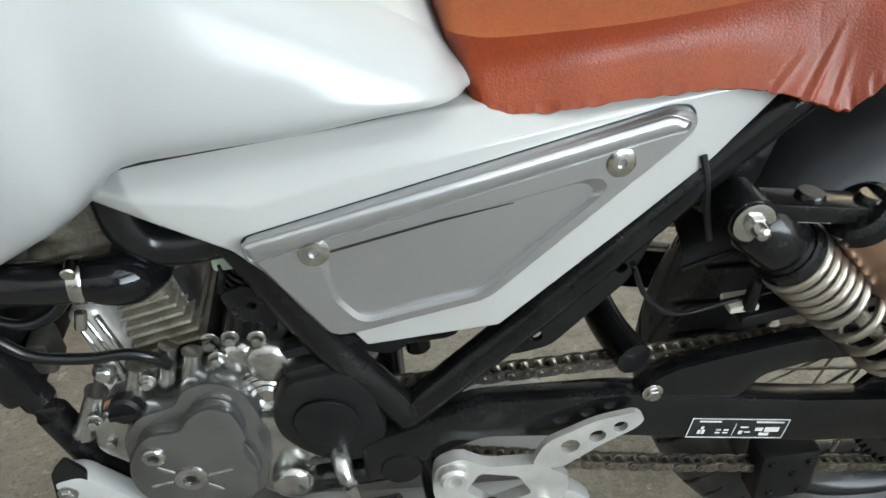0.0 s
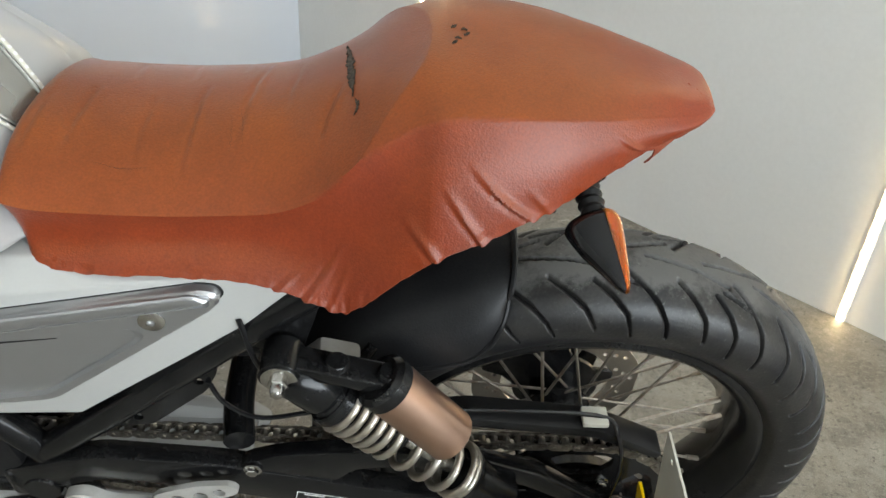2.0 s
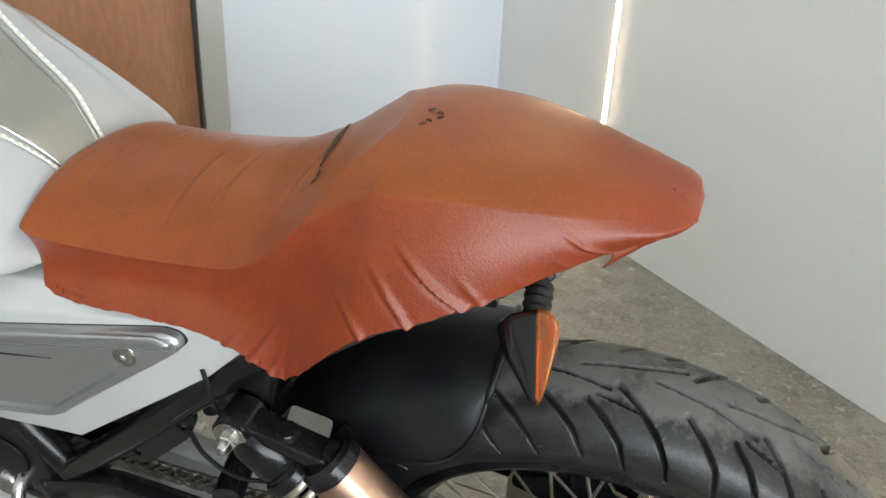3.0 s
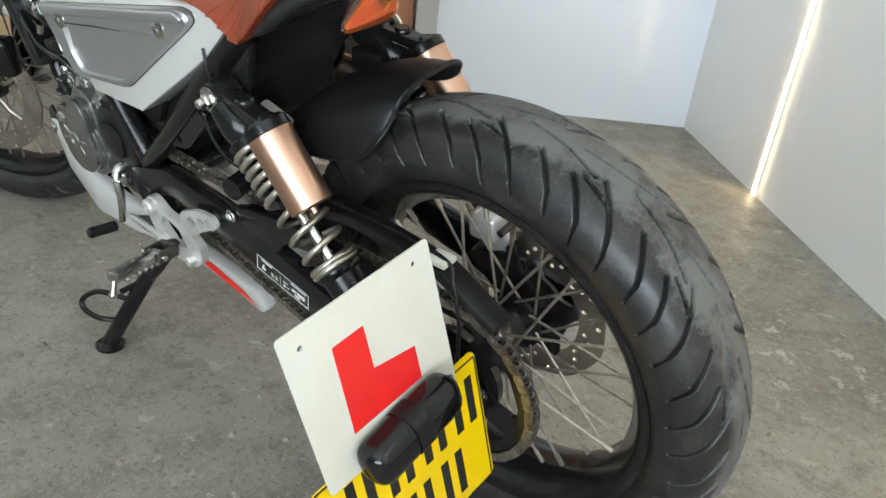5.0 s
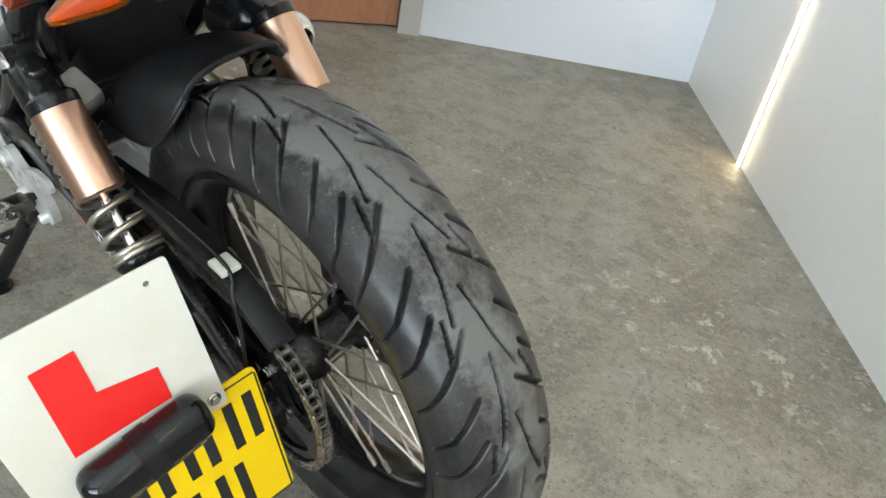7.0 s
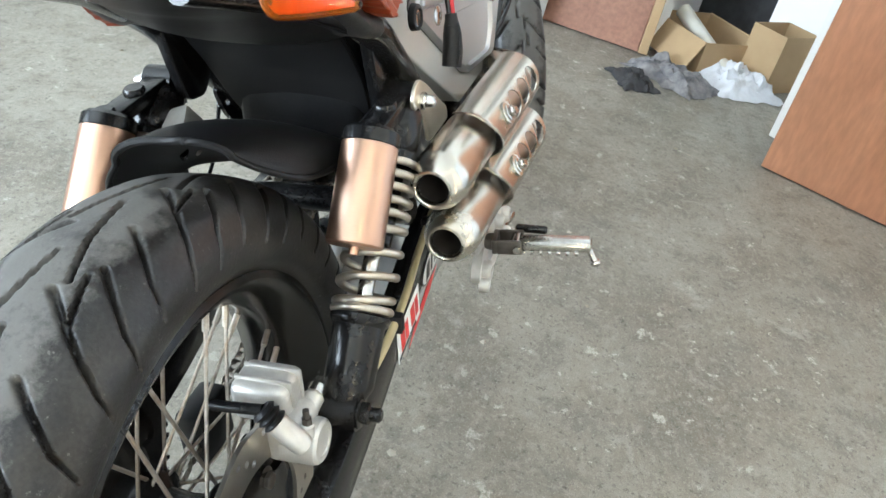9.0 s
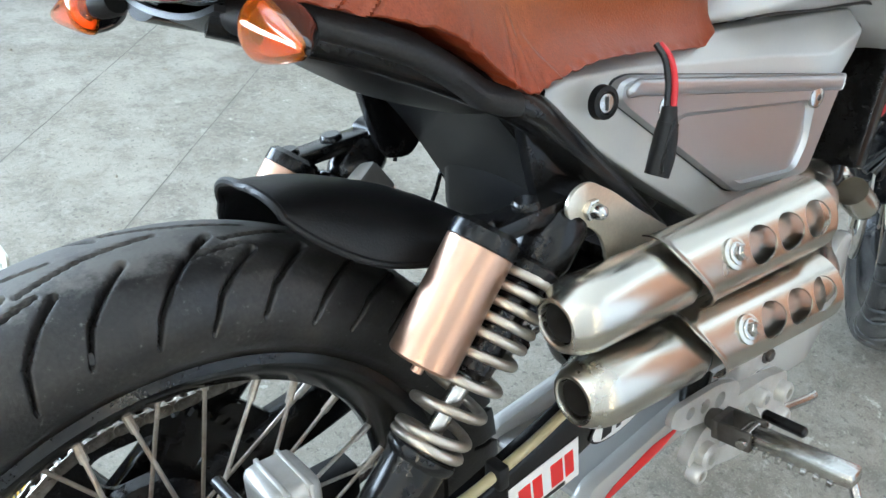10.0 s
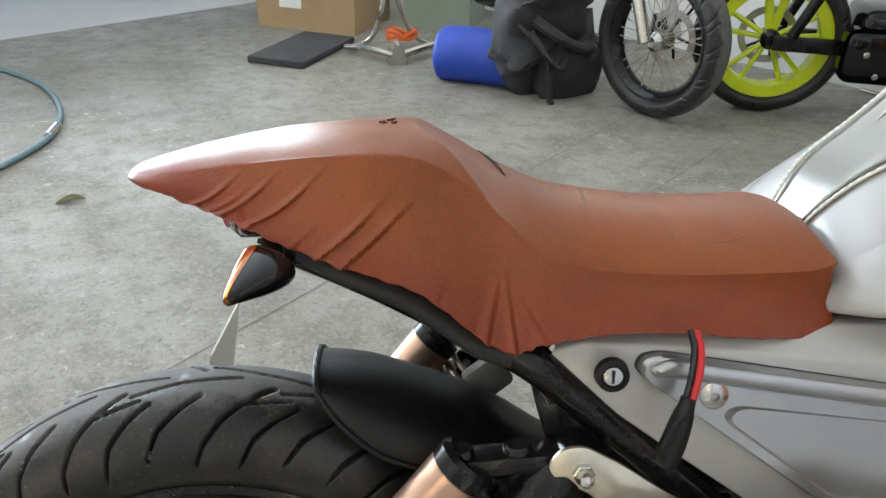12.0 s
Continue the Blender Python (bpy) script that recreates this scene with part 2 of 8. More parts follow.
M = {
    "floor": concrete("worn_concrete"),
    "wall": shader("white_panel", (0.82, 0.815, 0.785), 0.35, scale=1.2, amount=0.12, grain=0.015, grain_scale=90, rough_var=0.2),
    "wall_blue": shader("cool_white_gloss_panel", (0.66, 0.70, 0.77), 0.16, scale=1.0, amount=0.08, rough_var=0.3),
    "plaster": shader("plaster", (0.85, 0.845, 0.82), 0.8, scale=2, amount=0.2, grain=0.03, bump=0.1),
    "wood_door": shader("brown_door_veneer", (0.40, 0.185, 0.100), 0.45, second=(0.29, 0.120, 0.062), scale=5, amount=0.6, grain=0.12,
                        grain_scale=70, stretch=(1, 1, 0.25), detail=9),
    "ply": shader("stained_plywood", (0.285, 0.140, 0.092), 0.5, second=(0.185, 0.080, 0.050), scale=2.6, amount=0.7, grain=0.15, grain_scale=60, detail=9),
    "led": glow("warm_led", (1.0, 0.80, 0.48), 30.0),
    "rubber": rubber("tyre_rubber", 0.3025),
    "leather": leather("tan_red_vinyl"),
    "crack": shader("cracked_vinyl", (0.11, 0.032, 0.013), 0.8, scale=60, amount=0.5),
    "foam": shader("torn_foam", (0.010, 0.007, 0.006), 0.95, second=(0.22, 0.17, 0.12), scale=420, amount=0.45, bump=0.8, bump_scale=300),
    "white": shader("white_paint", (0.43, 0.425, 0.405), 0.22, scale=6, amount=0.06, coat=0.6, grain=0.01),
    "pearl": shader("pearl_white_tank", (0.375, 0.375, 0.37), 0.30, scale=5, amount=0.08, coat=0.45, grain=0.015, grain_scale=900),
    "silver": shader("silver_grey_paint", (0.44, 0.44, 0.445), 0.30, metal=0.85, scale=6, amount=0.1, grain=0.03, grain_scale=1500, coat=0.2),
    "tank_top": shader("grey_silver_stripe", (0.33, 0.325, 0.30), 0.26, metal=0.7, scale=6, amount=0.1, coat=0.5),
    "tank_mark": shader("pale_mark", (0.46, 0.44, 0.37), 0.35, metal=0.3, scale=12, amount=0.2),
    "black": shader("satin_black_metal", (0.0055, 0.0055, 0.006), 0.20, second=(0.018, 0.0175, 0.017), scale=30, amount=0.5, grain=0.2, bump=0.03, spec=0.31),
    "black_plastic": shader("black_plastic", (0.0068, 0.0068, 0.0075), 0.42, second=(0.018, 0.0175, 0.017), scale=18, amount=0.45, grain=0.2, bump=0.22, bump_scale=500, spec=0.24),
    "grey_plastic": shader("weathered_plastic", (0.020, 0.020, 0.021), 0.50, second=(0.045, 0.043, 0.041), scale=14, amount=0.6, grain=0.25, bump=0.3, bump_scale=420, spec=0.3),
    "gloss_black": shader("gloss_black", (0.006, 0.006, 0.007), 0.07, scale=20, amount=0.3, spec=0.4),
    "steel": shader("brushed_stainless", (0.60, 0.575, 0.51), 0.25, metal=1.0, second=(0.46, 0.43, 0.37), scale=9, amount=0.5, rough_var=0.35, bump=0.03, bump_scale=120),
    "steel_dark": shader("pipe_inside", (0.05, 0.045, 0.04), 0.7, metal=0.6, scale=30, amount=0.5),
    "chrome": shader("plated_bolt", (0.58, 0.57, 0.55), 0.2, metal=1.0, second=(0.33, 0.31, 0.28), scale=120, amount=0.45),
    "spring": shader("bare_spring_steel", (0.50, 0.47, 0.42), 0.32, metal=0.9, second=(0.32, 0.24, 0.15), scale=40, amount=0.5),
    "copper": shader("copper_anodised", (0.56, 0.36, 0.265), 0.34, metal=1.0, second=(0.48, 0.29, 0.205), scale=8, amount=0.4, stretch=(1, 1, 1)),
    "alloy": shader("cast_alloy", (0.60, 0.60, 0.585), 0.22, metal=0.95, second=(0.20, 0.18, 0.155), scale=30, amount=0.7, grain=0.12, bump=0.15, bump_scale=260),
    "alloy_dark": shader("dark_engine_case", (0.235, 0.232, 0.228), 0.22, metal=0.8, second=(0.12, 0.115, 0.11), scale=20, amount=0.5, grain=0.1, bump=0.1),
    "bare_steel": shader("bare_bracket_steel", (0.74, 0.69, 0.58), 0.33, metal=0.9, second=(0.58, 0.51, 0.38), scale=16, amount=0.4, grain=0.05, bump=0.05, bump_scale=150),
    "silver_cast": shader("silver_painted_casting", (0.60, 0.59, 0.565), 0.36, metal=0.45, second=(0.34, 0.31, 0.26), scale=25, amount=0.45, grain=0.05),
    "spoke": shader("dull_spoke_steel", (0.46, 0.42, 0.37), 0.4, metal=0.9, second=(0.22, 0.15, 0.09), scale=60, amount=0.6, piece=0.15, grain=0.1),
    "chain": shader("oily_chain_steel", (0.36, 0.33, 0.29), 0.34, metal=0.9, second=(0.09, 0.07, 0.05), scale=90, amount=0.8, piece=0.25, grain=0.2),
    "disc": shader("brake_disc_steel", (0.50, 0.47, 0.43), 0.3, metal=1.0, second=(0.36, 0.32, 0.27), scale=30, amount=0.4),
    "amber": clear("amber_lens", (0.95, 0.27, 0.008), 0.06, 0.90),
    "amber_back": shader("amber_reflector", (0.55, 0.12, 0.012), 0.35, second=(0.80, 0.34, 0.07), scale=150, amount=0.7),
    "red_lens": clear("red_lens", (0.8, 0.03, 0.03), 0.08, 0.5),
    "clear_lens": clear("clear_lens", (0.75, 0.72, 0.70), 0.06, 0.95),
    "l_white": shader("aged_white_plastic", (0.58, 0.565, 0.50), 0.4, second=(0.5, 0.44, 0.32), scale=14, amount=0.3, grain=0.02),
    "red": shader("red_vinyl_film", (0.68, 0.018, 0.016), 0.35, scale=20, amount=0.1),
    "yellow": shader("yellow_plate", (0.80, 0.53, 0.0), 0.3, scale=20, amount=0.08),
    "ink": shader("black_print", (0.012, 0.012, 0.012), 0.45, scale=50, amount=0.2),
    "sticker": shader("white_sticker", (0.78, 0.78, 0.76), 0.3, scale=30, amount=0.08),
    "blue": shader("blue_print", (0.03, 0.12, 0.42), 0.35, scale=30, amount=0.1),
    "hose": shader("black_hose", (0.008, 0.008, 0.009), 0.22, scale=40, amount=0.4, bump=0.05),
    "tan_hose": shader("yellowed_hose", (0.42, 0.35, 0.19), 0.4, scale=30, amount=0.4),
    "wire_red": shader("red_wire", (0.55, 0.015, 0.02), 0.35, scale=40, amount=0.2),
    "card": shader("cardboard", (0.42, 0.29, 0.16), 0.85, second=(0.32, 0.21, 0.11), scale=7, amount=0.4, grain=0.05),
    "rag": shader("white_rag", (0.68, 0.70, 0.74), 0.9, second=(0.42, 0.40, 0.40), scale=14, amount=0.5),
    "rag_dark": shader("dirty_rag", (0.10, 0.10, 0.11), 0.9, second=(0.35, 0.33, 0.32), scale=22, amount=0.6),
    "fabric": shader("black_nylon", (0.018, 0.018, 0.020), 0.75, second=(0.06, 0.06, 0.065), scale=14, amount=0.5, bump=0.4, bump_scale=300),
    "blue_fabric": shader("blue_nylon", (0.015, 0.06, 0.42), 0.5, scale=9, amount=0.3, bump=0.2),
    "foam_mat": shader("dark_foam_mat", (0.05, 0.05, 0.052), 0.9, scale=12, amount=0.3, grain=0.1),
    "orange": shader("orange_plastic", (0.75, 0.12, 0.015), 0.5, scale=20, amount=0.2),
    "lime": shader("lime_yellow_rim", (0.62, 0.72, 0.015), 0.35, scale=12, amount=0.2),
    "green_box": shader("grey_green_box", (0.26, 0.31, 0.24), 0.7, scale=6, amount=0.3),
    "hose_blue": shader("dusty_blue_hose", (0.10, 0.20, 0.24), 0.6, second=(0.25, 0.27, 0.26), scale=30, amount=0.6),
    "rust": shader("rusty_bracket", (0.12, 0.11, 0.10), 0.45, metal=0.7, second=(0.06, 0.05, 0.04), scale=40, amount=0.7),
    "tape": shader("grey_tape", (0.30, 0.29, 0.27), 0.6, second=(0.18, 0.17, 0.16), scale=30, amount=0.6, bump=0.4, bump_scale=80),
    "ground_out": shader("outside_paving", (0.58, 0.565, 0.53), 0.85, scale=2, amount=0.3, grain=0.1),
}


# ---------------------------------------------------------------- shape helpers
def part(name, bm, material, parent=None, label="", smooth=40):
    """Links a bmesh as one mesh object under a thing or a part."""
    me = bpy.data.meshes.new(name)
    bmesh.ops.recalc_face_normals(bm, faces=bm.faces)
    bm.to_mesh(me)
    bm.free()
    me.materials.append(M[material] if isinstance(material, str) else material)
    if smooth:
        me.polygons.foreach_set("use_smooth", [True] * len(me.polygons))
        me.set_sharp_from_angle(angle=radians(smooth))
    ob = new(name, me)
    ob.parent = parent
    if label:
        ob["label"] = label
    return ob


def again(ob, m, parent=None):
    """Another object on the same mesh, at the pose m."""
    o = new(ob.name.split(".")[0], ob.data)
    o.parent = parent or ob.parent
    o.matrix_basis = m
    return o


def thing(name, label, category, m=None, group="", kind=""):
    e = new(name)
    e.empty_display_size = 0.05
    if m is not None:
        e.matrix_basis = m
    return tagged(e, label, category, group, kind)


def mesh(verts, faces):
    bm = bmesh.new()
    vs = [bm.verts.new(v) for v in verts]
    for f in faces:
        try:
            bm.faces.new([vs[i] for i in f])
        except ValueError:
            pass
    return bm


def joined(*bms):
    out = bmesh.new()
    for b in bms:
        me = bpy.data.meshes.new("t")
        b.to_mesh(me)
        b.free()
        out.from_mesh(me)
        bpy.data.meshes.remove(me)
    return out


def moved(bm, m):
    bmesh.ops.transform(bm, matrix=m, verts=bm.verts)
    return bm


def box(x0, x1, y0, y1, z0, z1, bevel=0.0, segments=2):
    bm = bmesh.new()
    bmesh.ops.create_cube(bm, size=1)
    for v in bm.verts:
        v.co = Vector(((x0 + x1) / 2 + v.co.x * (x1 - x0), (y0 + y1) / 2 + v.co.y * (y1 - y0), (z0 + z1) / 2 + v.co.z * (z1 - z0)))
    if bevel:
        bmesh.ops.bevel(bm, geom=bm.edges[:], offset=bevel, segments=segments, profile=0.5, affect="EDGES")
    return bm


def along(a, b):
    """A frame at a whose z axis points to b."""
    a, b = Vector(a), Vector(b)
    return Matrix.Translation(a) @ (b - a).to_track_quat("Z", "Y").to_matrix().to_4x4()


def lathe(profile, seg=32, m=None, cap=True):
    """Turns (radius, height) pairs about z."""
    bm = bmesh.new()
    rings = []
    for r, z in profile:
        if r < 1e-6:
            rings.append([bm.verts.new((0, 0, z))])
        else:
            rings.append([bm.verts.new((r * math.cos(2 * math.pi * i / seg), r * math.sin(2 * math.pi * i / seg), z)) for i in range(seg)])
    for a, b in zip(rings, rings[1:]):
        for i in range(seg):
            j = (i + 1) % seg
            q = [a[i % len(a)], a[j % len(a)], b[j % len(b)], b[i % len(b)]]
            q = list(dict.fromkeys(q))
            if len(q) > 2:
                bm.faces.new(q)
    if cap:
        for r in (rings[0], rings[-1]):
            if len(r) > 2:
                bm.faces.new(r)
    return moved(bm, m) if m is not None else bm


def rod(a, b, r, seg=16, r2=None, bevel=0.0):
    n = (Vector(b) - Vector(a)).length
    r2 = r if r2 is None else r2
    prof = [(r, 0), (r2, n)] if not bevel else [(r - bevel, 0), (r, bevel), (r2, n - bevel), (r2 - bevel, n)]
    return lathe(prof, seg, along(a, b))


def smooth_line(pts, n=6):
    """Catmull-Rom points through pts."""
    P = [Vector(p) for p in pts]
    if len(P) < 3:
        return P
    P = [2 * P[0] - P[1]] + P + [2 * P[-1] - P[-2]]
    out = []
    for a, b, c, d in zip(P, P[1:], P[2:], P[3:]):
        for i in range(n):
            t = i / n
            out.append(0.5 * (2 * b + (c - a) * t + (2 * a - 5 * b + 4 * c - d) * t * t + (3 * b - a - 3 * c + d) * t ** 3))
    return out + [P[-2]]


def tube(pts, r, seg=12, n=6, flat=1.0, radii=None, straight=False):
    """A round bar along a line; flat squeezes it across."""
    L = [Vector(p) for p in pts] if straight else smooth_line(pts, n)
    bm = bmesh.new()
    rings = []
    up = Vector((0, 0, 1))
    for i, p in enumerate(L):
        d = (L[min(i + 1, len(L) - 1)] - L[max(i - 1, 0)]).normalized()
        if abs(d.dot(up)) > 0.95:
            up = Vector((0, 1, 0))
        x = d.cross(up).normalized()
        y = x.cross(d).normalized()
        k = r if radii is None else np.interp(i / (len(L) - 1), np.linspace(0, 1, len(radii)), radii)
        rings.append([bm.verts.new(p + x * (k * flat * math.cos(2 * math.pi * j / seg)) + y * (k * math.sin(2 * math.pi * j / seg))) for j in range(seg)])
    for a, b in zip(rings, rings[1:]):
        for j in range(seg):
            bm.faces.new((a[j], a[(j + 1) % seg], b[(j + 1) % seg], b[j]))
    bm.faces.new(rings[0])
    bm.faces.new(rings[-1])
    return bm


def circle(cx, cy, r, n=20):
    return [(cx + r * math.cos(2 * math.pi * i / n), cy + r * math.sin(2 * math.pi * i / n)) for i in range(n)]


def rounded(pts, r, n=4):
    """The outline pts with its corners rounded by r."""
    out = []
    for i, p in enumerate(pts):
        a, p, b = Vector(pts[i - 1]), Vector(p), Vector(pts[(i + 1) % len(pts)])
        k = min(r, 0.45 * (a - p).length, 0.45 * (b - p).length)
        s, e = p + (a - p).normalized() * k, p + (b - p).normalized() * k
        for j in range(n + 1):
            t = j / n
            out.append(tuple((1 - t) ** 2 * s + 2 * t * (1 - t) * p + t * t * e))
    return out


def plate(outline, y0, y1, holes=(), bevel=0.0, shear=None):
    """A plate cut to an outline in (x, z), from y0 to y1, with holes; shear(x, z) gives a shift in y."""
    bm = bmesh.new()
    loops = [outline, *holes]
    edges = []
    for lp in loops:
        vs = [bm.verts.new((x, y0, z)) for x, z in lp]
        edges += [bm.edges.new((vs[i - 1], vs[i])) for i in range(len(vs))]
    bmesh.ops.triangle_fill(bm, use_beauty=True, use_dissolve=False, edges=edges)
    if holes:
        def inside(c, lp):
            hit = False
            for (x0, z0), (x1, z1) in zip(lp, lp[1:] + lp[:1]):
                if (z0 > c.z) != (z1 > c.z) and c.x < (x1 - x0) * (c.z - z0) / (z1 - z0) + x0:
                    hit = not hit
            return hit
        bad = [f for f in bm.faces if any(inside(f.calc_center_median(), list(h)) for h in holes)]
        if bad:
            bmesh.ops.delete(bm, geom=bad, context="FACES_ONLY")
    faces = bm.faces[:]
    r = bmesh.ops.extrude_face_region(bm, geom=faces)
    for g in r["geom"]:
        if isinstance(g, bmesh.types.BMVert):
            g.co.y = y1
    bmesh.ops.recalc_face_normals(bm, faces=bm.faces)
    if bevel:
        sharp = [e for e in bm.edges if len(e.link_faces) == 2 and e.calc_face_angle(0) > 1.0 and
                 abs(e.verts[0].co.y - e.verts[1].co.y) < 1e-6]
        bmesh.ops.bevel(bm, geom=sharp, offset=bevel, segments=2, profile=0.5, affect="EDGES")
    if shear:
        for v in bm.verts:
            v.co.y += shear(v.co.x, v.co.z)
    return bm


def grid(P, close_u=False, close_v=False):
    """A mesh from a table of points P[i][j]."""
    bm = bmesh.new()
    V = [[bm.verts.new(p) for p in row] for row in P]
    n, k = len(V), len(V[0])
    for i in range(n if close_u else n - 1):
        for j in range(k if close_v else k - 1):
            q = (V[i][j], V[(i + 1) % n][j], V[(i + 1) % n][(j + 1) % k], V[i][(j + 1) % k])
            bm.faces.new(q)
    return bm


def sheet(P, thick):
    """A thin skin with thickness from a table of points."""
    bm = grid(P)
    bmesh.ops.recalc_face_normals(bm, faces=bm.faces)
    bmesh.ops.solidify(bm, geom=bm.faces[:], thickness=thick)
    return bm


def mirror(bm):
    """The same shape on the other side of the bike."""
    for v in bm.verts:
        v.co.y = -v.co.y
    bmesh.ops.reverse_faces(bm, faces=bm.faces)
    return bm


def bolt(a, b, r, head=0.006, hexagon=True):
    """A hexagon or round bolt head seated at a, pointing to b, with a washer."""
    m = along(a, b)
    w = lathe([(r * 1.45, 0), (r * 1.45, 0.0012), (r * 1.3, 0.0018)], 20, m)
    h = lathe([(r, 0.0015), (r, head * 0.85), (r * 0.85, head)], 6 if hexagon else 20, m)
    return joined(w, h)


# ---------------------------------------------------------------- the garage
def slab(s0, s1, r0, r1, z0, z1):
    """A block of wall along the room's axes."""
    c = [room(s, r, z) for z in (z0, z1) for s, r in ((s0, r0), (s1, r0), (s1, r1), (s0, r1))]
    return mesh(c, [(0, 1, 2, 3), (7, 6, 5, 4), (0, 4, 5, 1), (1, 5, 6, 2), (2, 6, 7, 3), (3, 7, 4, 0)])


def struct(name, bm, material, label, category):
    return tagged(part(name, bm, material, None, smooth=0), label, category, kind="structure")


struct("floor", slab(-0.9, 6.15, -0.2, 5.0, -0.1, 0), "floor", "worn grey concrete garage floor with pale scuffs", "floor")
struct("ground", slab(6.15, 60, -40, 50, -0.12, -0.02), "ground_out", "bright paved ground outside the garage opening", "ground")
struct("wall_lit", slab(-0.12, 6.2, -0.12, 0, 0, CEIL), "wall", "white smooth panel wall with LED strips", "wall")
struct("wall_far", slab(-0.12, 0, 0, 1.04, 0, CEIL), "wall_blue", "glossy cool white panel wall", "wall")
struct("wall_far_lintel", slab(-0.12, 0, 1.04, 3.02, 2.1, CEIL), "wall", "white wall above the door openings", "wall")
struct("wall_far_pier", slab(-0.12, 0, 1.99, 2.05, 0, 2.1), "wall", "narrow white wall between two openings", "wall")
struct("wall_far_end", slab(-0.12, 0, 2.76, 4.9, 0, CEIL), "wall", "white wall beside the store opening", "wall")
struct("wall_store_back", slab(-0.9, -0.8, 0.9, 3.16, 0, CEIL), "plaster", "plain white back wall of the store", "wall")
struct("wall_store_return", slab(-0.56, -0.50, 2.05, 2.60, 0, CEIL), "plaster", "short white wall inside the store opening", "wall")
struct("wall_store_side", slab(-0.8, -0.12, 0.9, 1.0, 0, CEIL), "plaster", "plain white side wall of the store", "wall")
struct("wall_store_middle", slab(-0.8, -0.12, 1.99, 2.05, 0, CEIL), "plaster", "plain white partition in the store", "wall")
struct("wall_store_end", slab(-0.8, -0.12, 3.02, 3.16, 0, CEIL), "plaster", "plain white end wall of the store", "wall")
struct("wall_side", slab(-0.12, 6.2, 4.75, 4.9, 0, CEIL), "plaster", "plain off-white side wall behind the parked motorcycles", "wall")
struct("wall_front_a", slab(6.05, 6.2, 0, 0.35, 0, CEIL), "plaster", "plain wall beside the garage opening", "wall")
struct("wall_front_b", slab(6.05, 6.2, 3.95, 4.75, 0, CEIL), "plaster", "plain wall beside the garage opening", "wall")
struct("wall_front_lintel", slab(6.05, 6.2, 0.35, 3.95, 2.35, CEIL), "plaster", "plain lintel above the garage opening", "wall")
struct("ceiling", slab(-0.9, 6.2, -0.12, 4.9, CEIL, CEIL + 0.1), "plaster", "plain white ceiling", "ceiling")

for i, s in enumerate((0.710, 2.145, 3.580, 5.015)):
    t = thing("led_strip", "warm white vertical LED strip glowing on the wall", "light strip", group="LED strips on the wall")
    part("channel", slab(s - 0.010, s + 0.010, 0.0, 0.006, 0.0, CEIL), "wall", t, smooth=0)
    part("diffuser", slab(s - 0.006, s + 0.006, 0.006, 0.010, 0.002, CEIL), "led", t, "glowing warm diffuser", smooth=0)


def joint(name, a, b, width):
    a, b = Vector((*a, 0)), Vector((*b, 0))
    n = Vector((0, 0, 1)).cross(b - a).normalized() * width / 2
    z = Vector((0, 0, 0.0012))
    rng = random.Random(3)
    k = 60
    L = [[a + (b - a) * i / k + n * sgn * rng.uniform(0.5, 1.3) + z for sgn in (-1, 1)] for i in range(k + 1)]
    struct(name, grid(L), M["joint"], "narrow dark joint cut in the concrete", "joint")


M["joint"] = shader("joint_filler", (0.15, 0.14, 0.12), 0.9, scale=20, amount=0.5)
joint("trim_joint_a", (1.300, 0.150), (-1.300, -2.700), 0.0035)
joint("trim_joint_b", (0.700, -0.075), (-1.500, -2.270), 0.003)


def door_leaf(hinge, edge, height, thick=0.04):
    """A flush door leaf between two floor points."""
    h, e = Vector((*hinge, 0)), Vector((*edge, 0))
    w = (e - h).length
    bm = box(0, w, -thick, 0, 0.006, height, 0.002, 1)
    x = (e - h).normalized()
    y = Vector((0, 0, 1)).cross(x)
    return moved(bm, Matrix(((x.x, y.x, 0, h.x), (x.y, y.y, 0, h.y), (0, 0, 1, 0), (0, 0, 0, 1))))


d = thing("door_1", "brown veneered flush door standing ajar", "door", kind="structure")
part("door_leaf", door_leaf((-1.523, 1.481), (-1.892, 0.772), 2.02), "wood_door", d, smooth=0)
part("door_handle", tube([(-1.885, 0.79, 1.0), (-1.83, 0.76, 1.0), (-1.77, 0.85, 1.0)], 0.009), "chrome", d)
fr = struct("trim_door_frame", joined(slab(-0.13, 0.025, 1.035, 1.115, 0, 2.08), slab(-0.13, 0.025, 1.915, 1.99, 0, 2.08), slab(-0.13, 0.024, 1.115, 1.915, 2.03, 2.08)),
            "white", "white painted door frame", "door frame")
d = thing("door_2", "reddish brown stained door leaf standing open", "door", kind="structure")
part("door_leaf", door_leaf((-2.667, 0.364), (-2.850, -0.440), 2.0), "ply", d, smooth=0)
part("edge_strip", box(-2.690, -2.656, 0.366, 0.402, 0.006, 2.0, 0.003), "card", d, "bare yellowish wooden edge", smooth=0)

# small white board on the floor by the second door
b = thing("white_board", "thin white board leaning near the open brown door", "board")
part("panel", moved(box(-0.3, 0.3, -0.004, 0.004, 0, 0.24, 0.001, 1), Matrix.Translation((-2.545, -0.300, 0)) @ Matrix.Rotation(radians(-63), 4, "Z") @ Matrix.Rotation(radians(-6), 4, "X")), "white", b)


